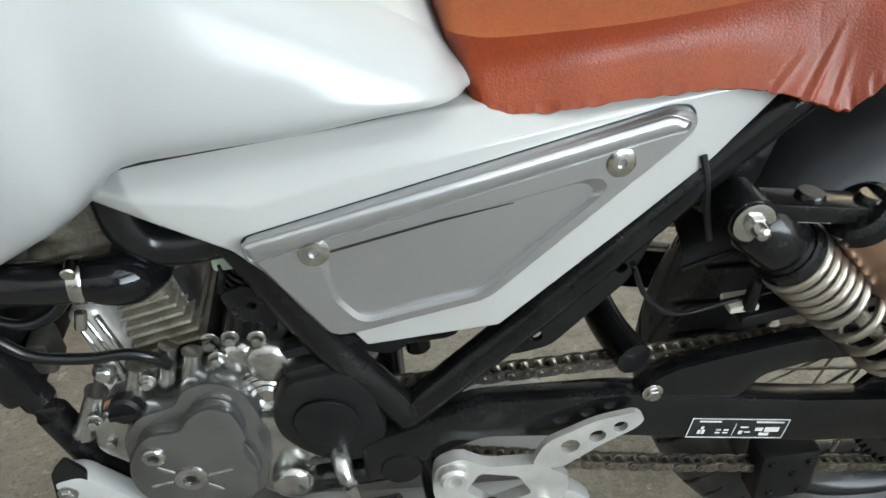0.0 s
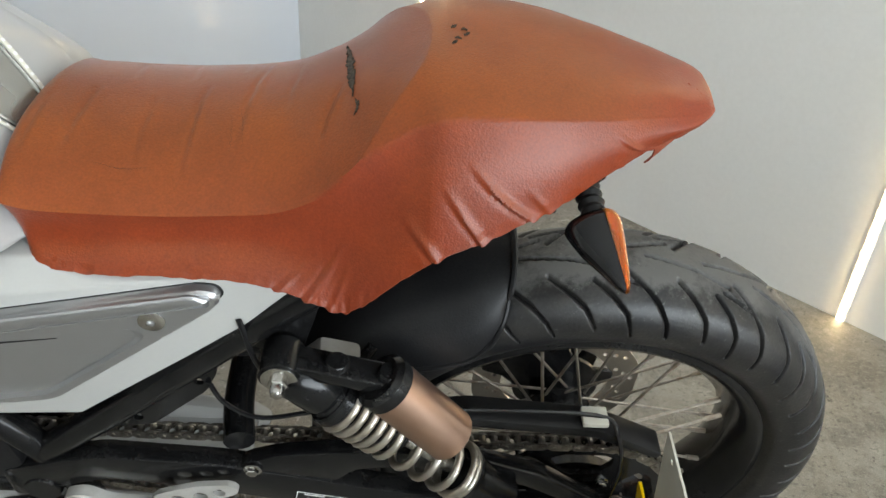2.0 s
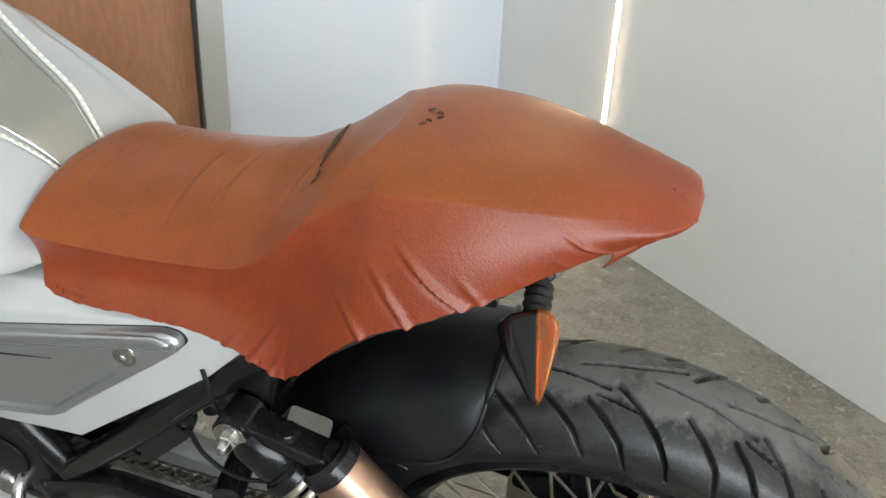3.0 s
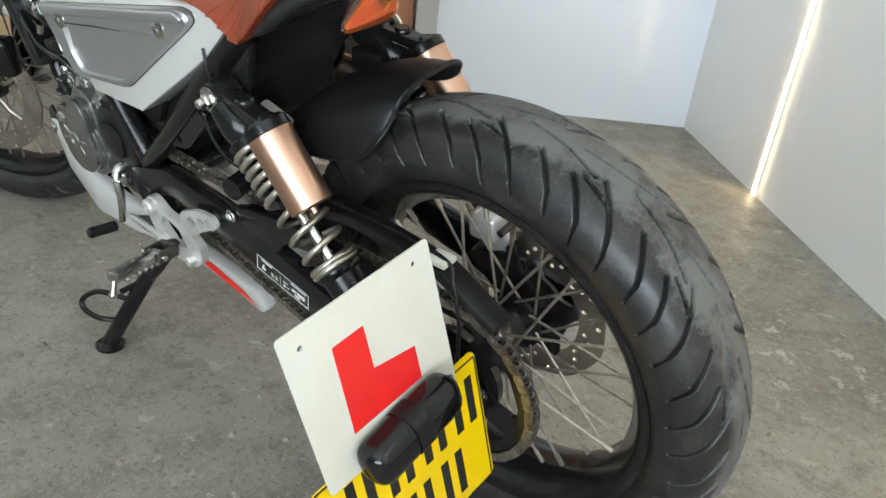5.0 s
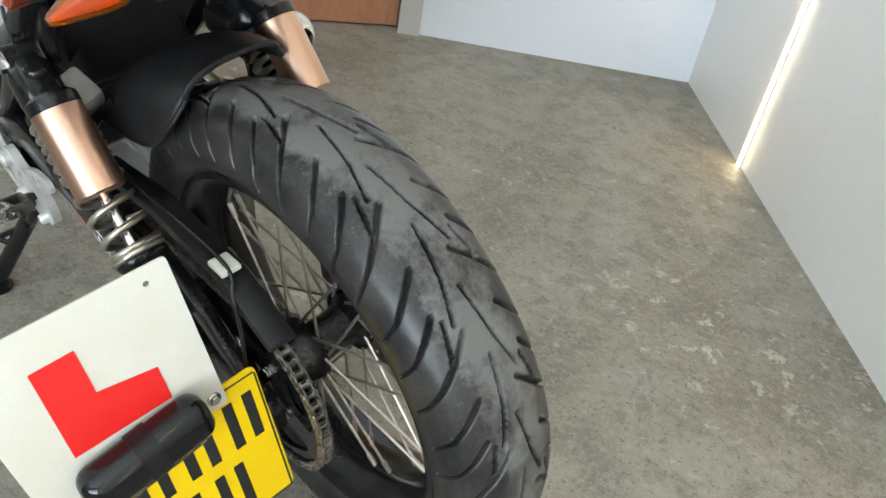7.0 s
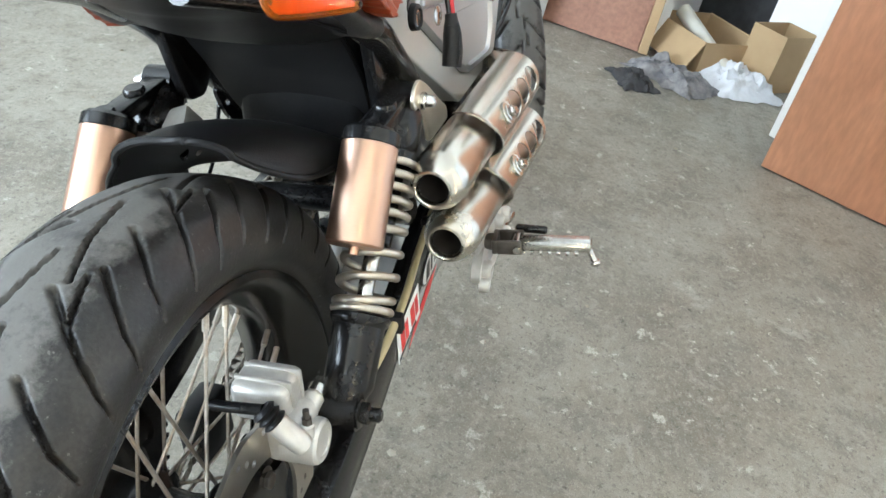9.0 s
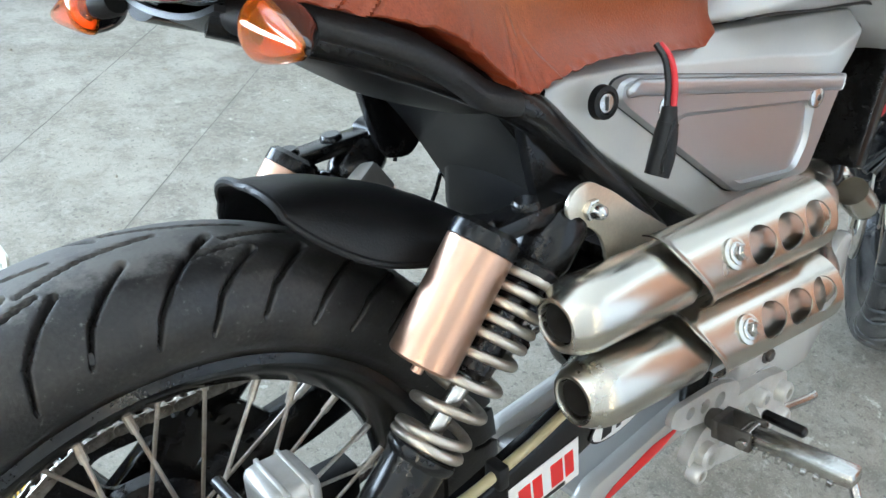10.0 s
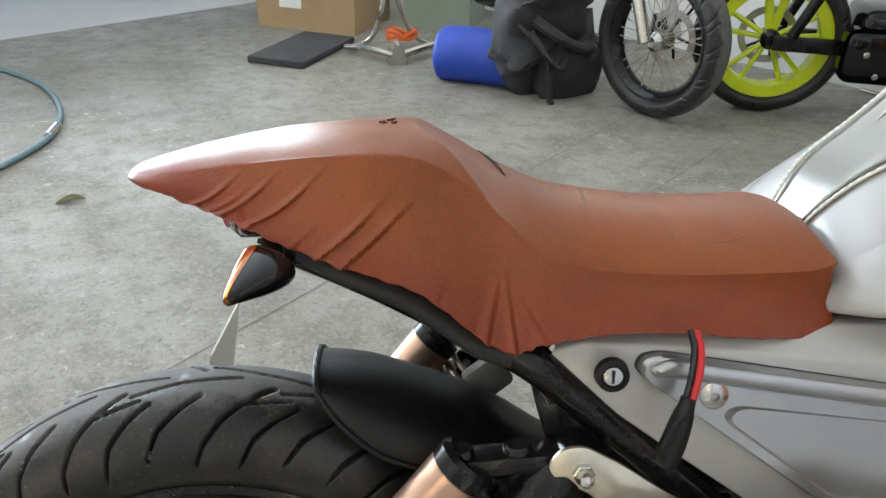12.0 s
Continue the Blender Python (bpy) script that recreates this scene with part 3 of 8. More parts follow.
def crumple(cx, cy, rx, ry, h, seed, turn=0.0, n=26):
    """A crumpled cloth lying on the floor, closed below."""
    rows = []
    for i in range(n):
        row = []
        for j in range(n):
            a, c = -1 + 2 * i / (n - 1), -1 + 2 * j / (n - 1)
            k = max(0.0, 1 - max(abs(a), abs(c)) ** 3)
            f = noise.fractal(Vector((a * 2.2 + seed, c * 2.2, seed * 0.7)), 0.8, 2.0, 4)
            rim = 1 + 0.25 * noise.noise(Vector((a * 3 + seed, c * 3, 5)))
            x, y = a * rx * rim, c * ry * rim
            z = 0.004 + k * h * (0.45 + 0.7 * abs(f))
            row.append((cx + x * math.cos(turn) - y * math.sin(turn), cy + x * math.sin(turn) + y * math.cos(turn), z))
        rows.append(row)
    return sheet(rows, 0.003)


r = thing("rag", "crumpled white cloth on the concrete floor", "rag", group="rags on the floor")
part("cloth", crumple(-2.60, 0.74, 0.15, 0.13, 0.09, 1.3, 0.5), "rag", r)
r = thing("rag", "dirty grey crumpled cloth on the concrete floor", "rag", group="rags on the floor")
part("cloth", crumple(-2.47, 0.50, 0.16, 0.10, 0.07, 4.7, 0.9), "rag_dark", r)
r = thing("rag", "black oily cloth on the concrete floor", "rag", group="rags on the floor")
part("cloth", crumple(-2.33, 0.36, 0.09, 0.07, 0.04, 8.1, 0.4), "fabric", r)


def carton(name, label, m, w, d, h, material="card", flaps=True):
    """An open cardboard box with flaps."""
    t = thing(name, label, "box", m)
    k = 0.004
    for bm in (box(-w / 2, w / 2, -d / 2, -d / 2 + k, 0, h), box(-w / 2, w / 2, d / 2 - k, d / 2, 0, h),
               box(-w / 2, -w / 2 + k, -d / 2 + k, d / 2 - k, 0, h), box(w / 2 - k, w / 2, -d / 2 + k, d / 2 - k, 0, h)):
        part("side_panel", bm, material, t, smooth=0)
    part("bottom", box(-w / 2 + k, w / 2 - k, -d / 2 + k, d / 2 - k, 0, k), material, t, smooth=0)
    if flaps:
        for sgn, a in ((1, 38), (-1, 60)):
            f = moved(box(-w / 2, w / 2, 0, d * 0.42, 0, k), Matrix.Translation((0, sgn * d / 2, h)) @ Matrix.Rotation(radians(sgn * -a), 4, "X") @ Matrix.Diagonal((1, sgn, 1, 1)))
            part("flap", f, material, t, smooth=0)
    return t


carton("cardboard_box", "open brown cardboard box with papers in the store", pose(-2.820, 0.610, 0, 0, 0, 35), 0.36, 0.30, 0.13)
b = thing("paper_roll", "rolled sheet of pale brown paper in the box", "paper roll")
part("sheet", lathe([(0.030, 0), (0.030, 0.32)], 20, along((-2.64, 0.70, 0.035), (-2.86, 0.48, 0.17))), "l_white", b)
carton("cardboard_box", "small brown cardboard box against the partition", pose(-2.720, 0.875, 0, 0, 0, 42), 0.16, 0.2, 0.22, flaps=False)
b = thing("red_crate", "dark red and black crate at the back of the store", "crate", pose(-3.22, 0.80, 0.0, 0, 0, 42))
part("body", box(-0.3, 0.3, -0.1, 0.1, 0, 0.75, 0.01), "fabric", b)
part("front_panel", box(-0.22, 0.22, 0.1, 0.106, 0.42, 0.68, 0.004), "red", b, "red front panel")


# ---------------------------------------------------------------- the motorcycle
BIKE = thing("motorcycle", "white motorcycle with worn tan seat leaning on its stand", "motorcycle", pose(0, 0, 0, LEAN))
AXLE = 0.312


def tyre(R, half, bead_r, bead_half, periods, along_n, across_n, lines, depth=0.0062):
    """A tyre about the y axis with cut tread grooves. lines: grooves as (points, width), in metres along the
    circumference and as a share of the tread's half width."""
    prof = smooth_line([(bead_half - 0.012, bead_r - 0.012, 0), (bead_half, bead_r + 0.003, 0), (half * 0.93, bead_r + 0.014, 0), (half, bead_r + (R - bead_r) * 0.40, 0),
                        (half * 0.965, bead_r + (R - bead_r) * 0.60, 0), (half * 0.80, bead_r + (R - bead_r) * 0.81, 0), (half * 0.50, bead_r + (R - bead_r) * 0.945, 0),
                        (half * 0.25, R - 0.0012, 0), (0, R, 0)], 12)
    pv = np.array([p[0] for p in prof])
    pr = np.array([p[1] for p in prof])
    arc = np.r_[0, np.cumsum(np.hypot(np.diff(pv), np.diff(pr)))]
    total = arc[-1]
    t = np.linspace(0, 1, across_n)
    hv, hr = np.interp(t * total, arc, pv), np.interp(t * total, arc, pr)
    from_mid = total * (1 - t)
    dv, dr = np.gradient(hv), np.gradient(hr)
    nn = np.hypot(dv, dr)
    nv, nr = dr / nn, -dv / nn
    flip = np.where(nv * hv + nr * (hr - bead_r) < 0, -1, 1)
    nv, nr = nv * flip, nr * flip
    tread = total * 0.66
    P = 2 * math.pi * R / periods
    step = along_n // periods
    s = np.arange(step) * P / step
    y_share = from_mid / tread
    cuts = []
    for side in (1, -1):
        cut = np.zeros((step, across_n))
        for pts, width, shift in lines:
            q = [(a + (shift if side < 0 else 0), b * tread) for a, b in pts]
            for (a0, b0), (a1, b1) in zip(q, q[1:]):
                for k in (-2, -1, 0, 1, 2):
                    x, y = s[:, None] - (a0 + k * P), from_mid[None, :] - b0
                    ux, uy = a1 - a0, b1 - b0
                    f = np.clip((x * ux + y * uy) / (ux * ux + uy * uy), 0, 1)
                    dist = np.hypot(x - f * ux, y - f * uy)
                    w = width / 2 * (1.0 if len(pts) < 4 else np.clip(1.75 - 1.35 * y_share[None, :], 0.35, 1.6))
                    cut = np.maximum(cut, np.clip((w + 0.0011 - dist) / 0.0020, 0, 1))
        cuts.append(cut)
    cols = []
    for side, cut in ((1, cuts[0]), (-1, cuts[1])):
        idx = range(across_n) if side > 0 else range(across_n - 2, -1, -1)
        for j in idx:
            d = np.tile(cut[:, j], periods) * depth
            cols.append((side * (hv[j] - nv[j] * d), hr[j] - nr[j] * d))
    n, k = step * periods, len(cols)
    th = np.arange(n) * 2 * math.pi / n
    V = np.stack([np.stack([c[1] * np.sin(th), np.broadcast_to(c[0], n), c[1] * np.cos(th)], -1) for c in cols], 1).reshape(-1, 3)
    i, j = np.meshgrid(np.arange(n), np.arange(k - 1), indexing="ij")
    F = np.stack([i * k + j, ((i + 1) % n) * k + j, ((i + 1) % n) * k + j + 1, i * k + j + 1], -1).reshape(-1, 4)
    me = bpy.data.meshes.new("tyre")
    me.from_pydata(V.tolist(), [], F.tolist())
    me.polygons.foreach_set("use_smooth", [True] * len(me.polygons))
    me.set_sharp_from_angle(angle=radians(50))
    return me


def rim(bead_r, half, well_r):
    prof = [(bead_r + 0.003, half), (bead_r - 0.004, half + 0.002), (bead_r - 0.010, half - 0.001), (bead_r - 0.016, half - 0.008), (well_r + 0.004, half * 0.45),
            (well_r, half * 0.2), (well_r, -half * 0.2), (well_r + 0.004, -half * 0.45), (bead_r - 0.016, -half + 0.008), (bead_r - 0.010, -half + 0.001),
            (bead_r - 0.004, -half - 0.002), (bead_r + 0.003, -half), (well_r + 0.016, -half * 0.3), (well_r + 0.016, half * 0.3)]
    P = [[(r * math.sin(2 * math.pi * i / 120), y, r * math.cos(2 * math.pi * i / 120)) for r, y in prof] for i in range(120)]
    return grid(P, True, True)


def spokes(wheel, well_r, hub_r, hub_half, count, thick=0.0018):
    """Laced spokes, each with its nipple, in crossing pairs on both flanges."""
    for side in (1, -1):
        for d in (1, -1):
            a_hub = math.radians(42) * d
            hub = Vector((hub_r * math.sin(a_hub), side * hub_half + d * 0.003, hub_r * math.cos(a_hub)))
            end = Vector((0, side * 0.010, well_r + 0.002))
            v = (end - hub).normalized()
            bm = joined(rod(hub, end, thick, 8), rod(end - v * 0.020, end, 0.0032, 8))
            first = None
            for k in range(count // 4):
                turn = 2 * math.pi * (k + (0.25 if side > 0 else 0.75) + (0.125 if d > 0 else -0.125)) / (count // 4)
                m = Matrix.Rotation(turn, 4, "Y")
                if first is None:
                    first = part("spoke", bm, "spoke", wheel)
                    first.matrix_basis = m
                else:
                    again(first, m)


GROOVES = [
    ([(0.000, 0.30), (0.016, 0.46), (0.034, 0.66), (0.044, 0.90)], 0.0031, 0.065),
    ([(0.043, 0.36), (0.060, 0.52), (0.077, 0.72), (0.086, 0.98)], 0.0031, 0.065),
    ([(0.068, 0.16), (0.092, 0.40), (0.108, 0.58), (0.121, 0.78), (0.127, 0.96)], 0.0033, 0.065),
    ([(0.052, 0.30), (0.092, 0.40)], 0.0026, 0.065),
    ([(-0.030, 0.02), (0.020, 0.10), (0.060, 0.22)], 0.0030, 0.065),
]

rear = part("rear_wheel", rim(0.2265, 0.050, 0.192), "black", BIKE, "black spoked rear wheel")
rear.matrix_basis = pose(0, 0, AXLE)
me = tyre(0.3068, 0.0640, 0.2265, 0.049, 15, 1650, 84, GROOVES)
me.materials.append(M["rubber"])
ty = new("tyre", me)
ty.parent = rear
ty["label"] = "wide scrubbed black tyre with angled tread grooves"
spokes(rear, 0.192, 0.034, 0.030, 36)
part("hub", lathe([(0.012, -0.075), (0.030, -0.070), (0.036, -0.045), (0.040, -0.034), (0.040, -0.028), (0.027, -0.020), (0.025, 0), (0.027, 0.020), (0.040, 0.028), (0.040, 0.034),
                   (0.034, 0.045), (0.034, 0.062), (0.012, 0.066)], 36, Matrix.Rotation(radians(-90), 4, "X")), "black", rear)
# raised letters on the sidewall, too worn to read
for side in (1, -1):
    base = None
    for k, w in enumerate((0.008, 0.006, 0.007, 0.007, 0.005, 0.007, 0.007, 0.006, 0.006)):
        a = (0.10 + 0.036 * k) * side
        bm = moved(box(-w / 3, w / 3, 0, 0.0008, -0.0038, 0.0038, 0.0003, 1), Matrix.Rotation(0.0, 4, "X"))
        o = part("raised_mark", bm, "rubber", rear)
        o.matrix_basis = Matrix.Rotation(a, 4, "Y") @ Matrix.Translation((0, side * 0.0612, 0.2690)) @ Matrix.Rotation(radians(12 * side + (180 if side < 0 else 0)), 4, "Z" if side < 0 else "X")

# rear sprocket
N_TEETH = 56
SPR_R = 0.1133
teeth = []
for k in range(N_TEETH):
    for f, r in ((-0.30, -0.004), (-0.13, 0.0035), (0.13, 0.0035), (0.30, -0.004)):
        a = 2 * math.pi * (k + f) / N_TEETH
        teeth.append(((SPR_R + r) * math.sin(a), (SPR_R + r) * math.cos(a)))
cut = []
for k in range(5):
    a0 = 2 * math.pi * k / 5
    o = [(0.058, -0.36), (0.092, -0.42), (0.097, -0.25), (0.097, 0.25), (0.092, 0.42), (0.058, 0.36)]
    cut.append(rounded([(r * math.sin(a0 + a), r * math.cos(a0 + a)) for r, a in o], 0.012, 3))
part("sprocket", plate(teeth, -0.096, -0.090, cut + [circle(0, 0, 0.03, 24)], 0.0), "black", rear, "black toothed sprocket with large cut-outs")
for k in range(5):
    a = 2 * math.pi * (k + 0.5) / 5
    part("bolt", bolt((0.048 * math.sin(a), -0.096, 0.048 * math.cos(a)), (0.048 * math.sin(a), -0.11, 0.048 * math.cos(a)), 0.006), "chrome", rear)
part("carrier", lathe([(0.028, 0), (0.062, 0.004), (0.060, 0.016), (0.03, 0.03)], 40, along((0, -0.090, 0), (0, 0, 0))), "black", rear)
# brake disc
dh = []
for k in range(14):
    a0 = 2 * math.pi * k / 14
    for r, f in ((0.081, -0.12), (0.090, 0.0), (0.099, 0.12)):
        dh.append(circle(r * math.sin(a0 + f), r * math.cos(a0 + f), 0.0033, 10))
scal = [((0.109 + 0.0012 * math.cos(10 * a)) * math.sin(a), (0.109 + 0.0012 * math.cos(10 * a)) * math.cos(a)) for a in np.linspace(0, 2 * math.pi, 121)[:-1]]
part("brake_disc", plate(scal, 0.070, 0.074, dh + [circle(0, 0, 0.071, 60)]), "disc", rear, "drilled steel brake disc")
arms = []
for k in range(60):
    a = 2 * math.pi * k / 60
    r = 0.056 + 0.020 * max(0, math.cos(5 * a)) ** 1.5
    arms.append((r * math.sin(a), r * math.cos(a)))
part("disc_carrier", plate(arms, 0.064, 0.070, [circle(0, 0, 0.02, 20)]), "black", rear)
part("axle", rod((0, -0.135, 0), (0, 0.135, 0), 0.008), "chrome", rear)
part("axle_nut", bolt((0, -0.128, 0), (0, -0.15, 0), 0.014, 0.013), "chrome", rear)
part("axle_nut", bolt((0, 0.128, 0), (0, 0.15, 0), 0.014, 0.013), "chrome", rear)


# ---------------------------------------------------------------- chain
def chain_line():
    """The chain's run round both sprockets, in (u, w)."""
    c0, r0, c1, r1 = Vector((-0.628, 0.402)), 0.034, Vector((0, AXLE)), SPR_R
    d = c0 - c1
    base = math.atan2(d.y, d.x)
    off = math.acos((r1 - r0) / d.length)
    pts = []
    top, bot = base - off, base + off
    n = 40
    arc = np.linspace(top, bot - 2 * math.pi, n)
    for a in arc:
        pts.append(c1 + Vector((math.cos(a), math.sin(a))) * r1)
    s0 = c1 + Vector((math.cos(bot), math.sin(bot))) * r1
    s1 = c0 + Vector((math.cos(bot), math.sin(bot))) * r0
    for k in range(1, 20):
        f = k / 20
        pts.append(s0.lerp(s1, f) + Vector((0, -0.012 * math.sin(math.pi * f))))
    for a in np.linspace(bot, top, 14):
        pts.append(c0 + Vector((math.cos(a), math.sin(a))) * r0)
    e0 = c0 + Vector((math.cos(top), math.sin(top))) * r0
    e1 = c1 + Vector((math.cos(top), math.sin(top))) * r1
    for k in range(1, 20):
        f = k / 20
        pts.append(e0.lerp(e1, f) + Vector((0, -0.004 * math.sin(math.pi * f))))
    return pts


def chain():
    L = chain_line()
    L.append(L[0])
    acc = [0]
    for a, b in zip(L, L[1:]):
        acc.append(acc[-1] + (b - a).length)
    count = 2 * round(acc[-1] / 0.0127 / 2)
    at = [np.interp(np.arange(count + 1) * acc[-1] / count, acc, [p[i] for p in L]) for i in (0, 1)]
    pitch = acc[-1] / count

    def eight(y0, y1, h):
        o = [(pitch / 2 + h * math.sin(a), h * math.cos(a)) for a in np.linspace(0.35, math.pi - 0.35, 7)] + \
            [(-pitch / 2 - h * math.sin(a), -h * math.cos(a)) for a in np.linspace(0.35, math.pi - 0.35, 7)]
        return plate(o, y0, y1)

    def pins(r, y):
        return joined(*[rod((x, -y, 0), (x, y, 0), r, 8) for x in (-pitch / 2, pitch / 2)])

    outer = joined(eight(0.0058, 0.0074, 0.0058), eight(-0.0074, -0.0058, 0.0058), pins(0.0022, 0.0088))
    inner = joined(eight(0.0040, 0.0056, 0.0060), eight(-0.0056, -0.0040, 0.0060), pins(0.0042, 0.0040))
    holder = part("chain", lathe([(0.012, -0.008), (0.034, -0.004), (0.034, 0.004), (0.012, 0.008)], 30, along((-0.628, -0.093, 0.402), (-0.628, 0, 0.402))), "chain", BIKE,
                  "oily steel roller chain with front sprocket")
    first = {}
    for k in range(count):
        p, q = Vector((at[0][k], at[1][k])), Vector((at[0][k + 1], at[1][k + 1]))
        mid, d = (p + q) / 2, q - p
        m = pose(mid.x, -0.093, mid.y) @ Matrix.Rotation(-math.atan2(d.y, d.x), 4, "Y")
        kind = k % 2
        if kind not in first:
            first[kind] = part("link", outer if kind else inner, "chain", holder)
            first[kind].matrix_basis = m
        else:
            again(first[kind], m)


chain()


# ---------------------------------------------------------------- seat
SEAT = [  # u, crown height, shoulder (v, w), hem (v, w)
    (-0.490, 0.744, 0.084, 0.734, 0.098, 0.702), (-0.487, 0.758, 0.095, 0.744, 0.108, 0.697), (-0.480, 0.768, 0.103, 0.744, 0.116, 0.694),
    (-0.464, 0.773, 0.105, 0.740, 0.120, 0.692), (-0.430, 0.772, 0.106, 0.739, 0.125, 0.693), (-0.380, 0.774, 0.106, 0.739, 0.127, 0.696),
    (-0.330, 0.780, 0.106, 0.742, 0.131, 0.697), (-0.295, 0.787, 0.107, 0.747, 0.135, 0.692), (-0.265, 0.799, 0.108, 0.761, 0.139, 0.682),
    (-0.243, 0.809, 0.106, 0.777, 0.140, 0.676), (-0.220, 0.822, 0.100, 0.797, 0.140, 0.692), (-0.195, 0.832, 0.094, 0.815, 0.139, 0.716),
    (-0.170, 0.837, 0.094, 0.825, 0.137, 0.734), (-0.130, 0.837, 0.091, 0.827, 0.127, 0.749), (-0.090, 0.834, 0.085, 0.824, 0.110, 0.763),
    (-0.050, 0.829, 0.073, 0.818, 0.087, 0.778), (-0.010, 0.821, 0.057, 0.811, 0.064, 0.790), (0.018, 0.814, 0.045, 0.806, 0.050, 0.796), (0.032, 0.810, 0.035, 0.805, 0.038, 0.798), (0.039, 0.807, 0.026, 0.804, 0.028, 0.800)]
CREASES = [(-0.470, 0.00, -0.474, -0.070, 0.6), (-0.443, 0.013, -0.449, -0.066, 1.0), (-0.403, 0.000, -0.405, -0.080, 0.9), (-0.364, 0.015, -0.369, -0.083, 1.2), (-0.319, 0.060, -0.331, -0.062, 1.0),
           (-0.251, -0.020, -0.266, -0.070, 1.2), (-0.290, 0.04, -0.294, -0.03, 0.5), (-0.43, 0.08, -0.425, 0.03, 0.6), (-0.385, 0.085, -0.38, 0.03, 0.7), (-0.34, 0.085, -0.338, 0.04, 0.5)]


def shear(u, w, side=-1):
    """The front of the seat and the tail of the tank lean forward together, more so on the left."""
    fade = min(1.0, max(0.0, (-0.40 - u) / 0.08))
    if side > 0:
        return u - (0.012 + 0.06 * max(0.0, w - 0.700)) * fade * min(1.0, max(0.0, (u + 0.66) / 0.10))
    return u - 0.34 * max(0.0, w - 0.700) * min(1.0, max(0.0, (-0.40 - u) / 0.08)) * min(1.0, max(0.0, (u + 0.66) / 0.10))


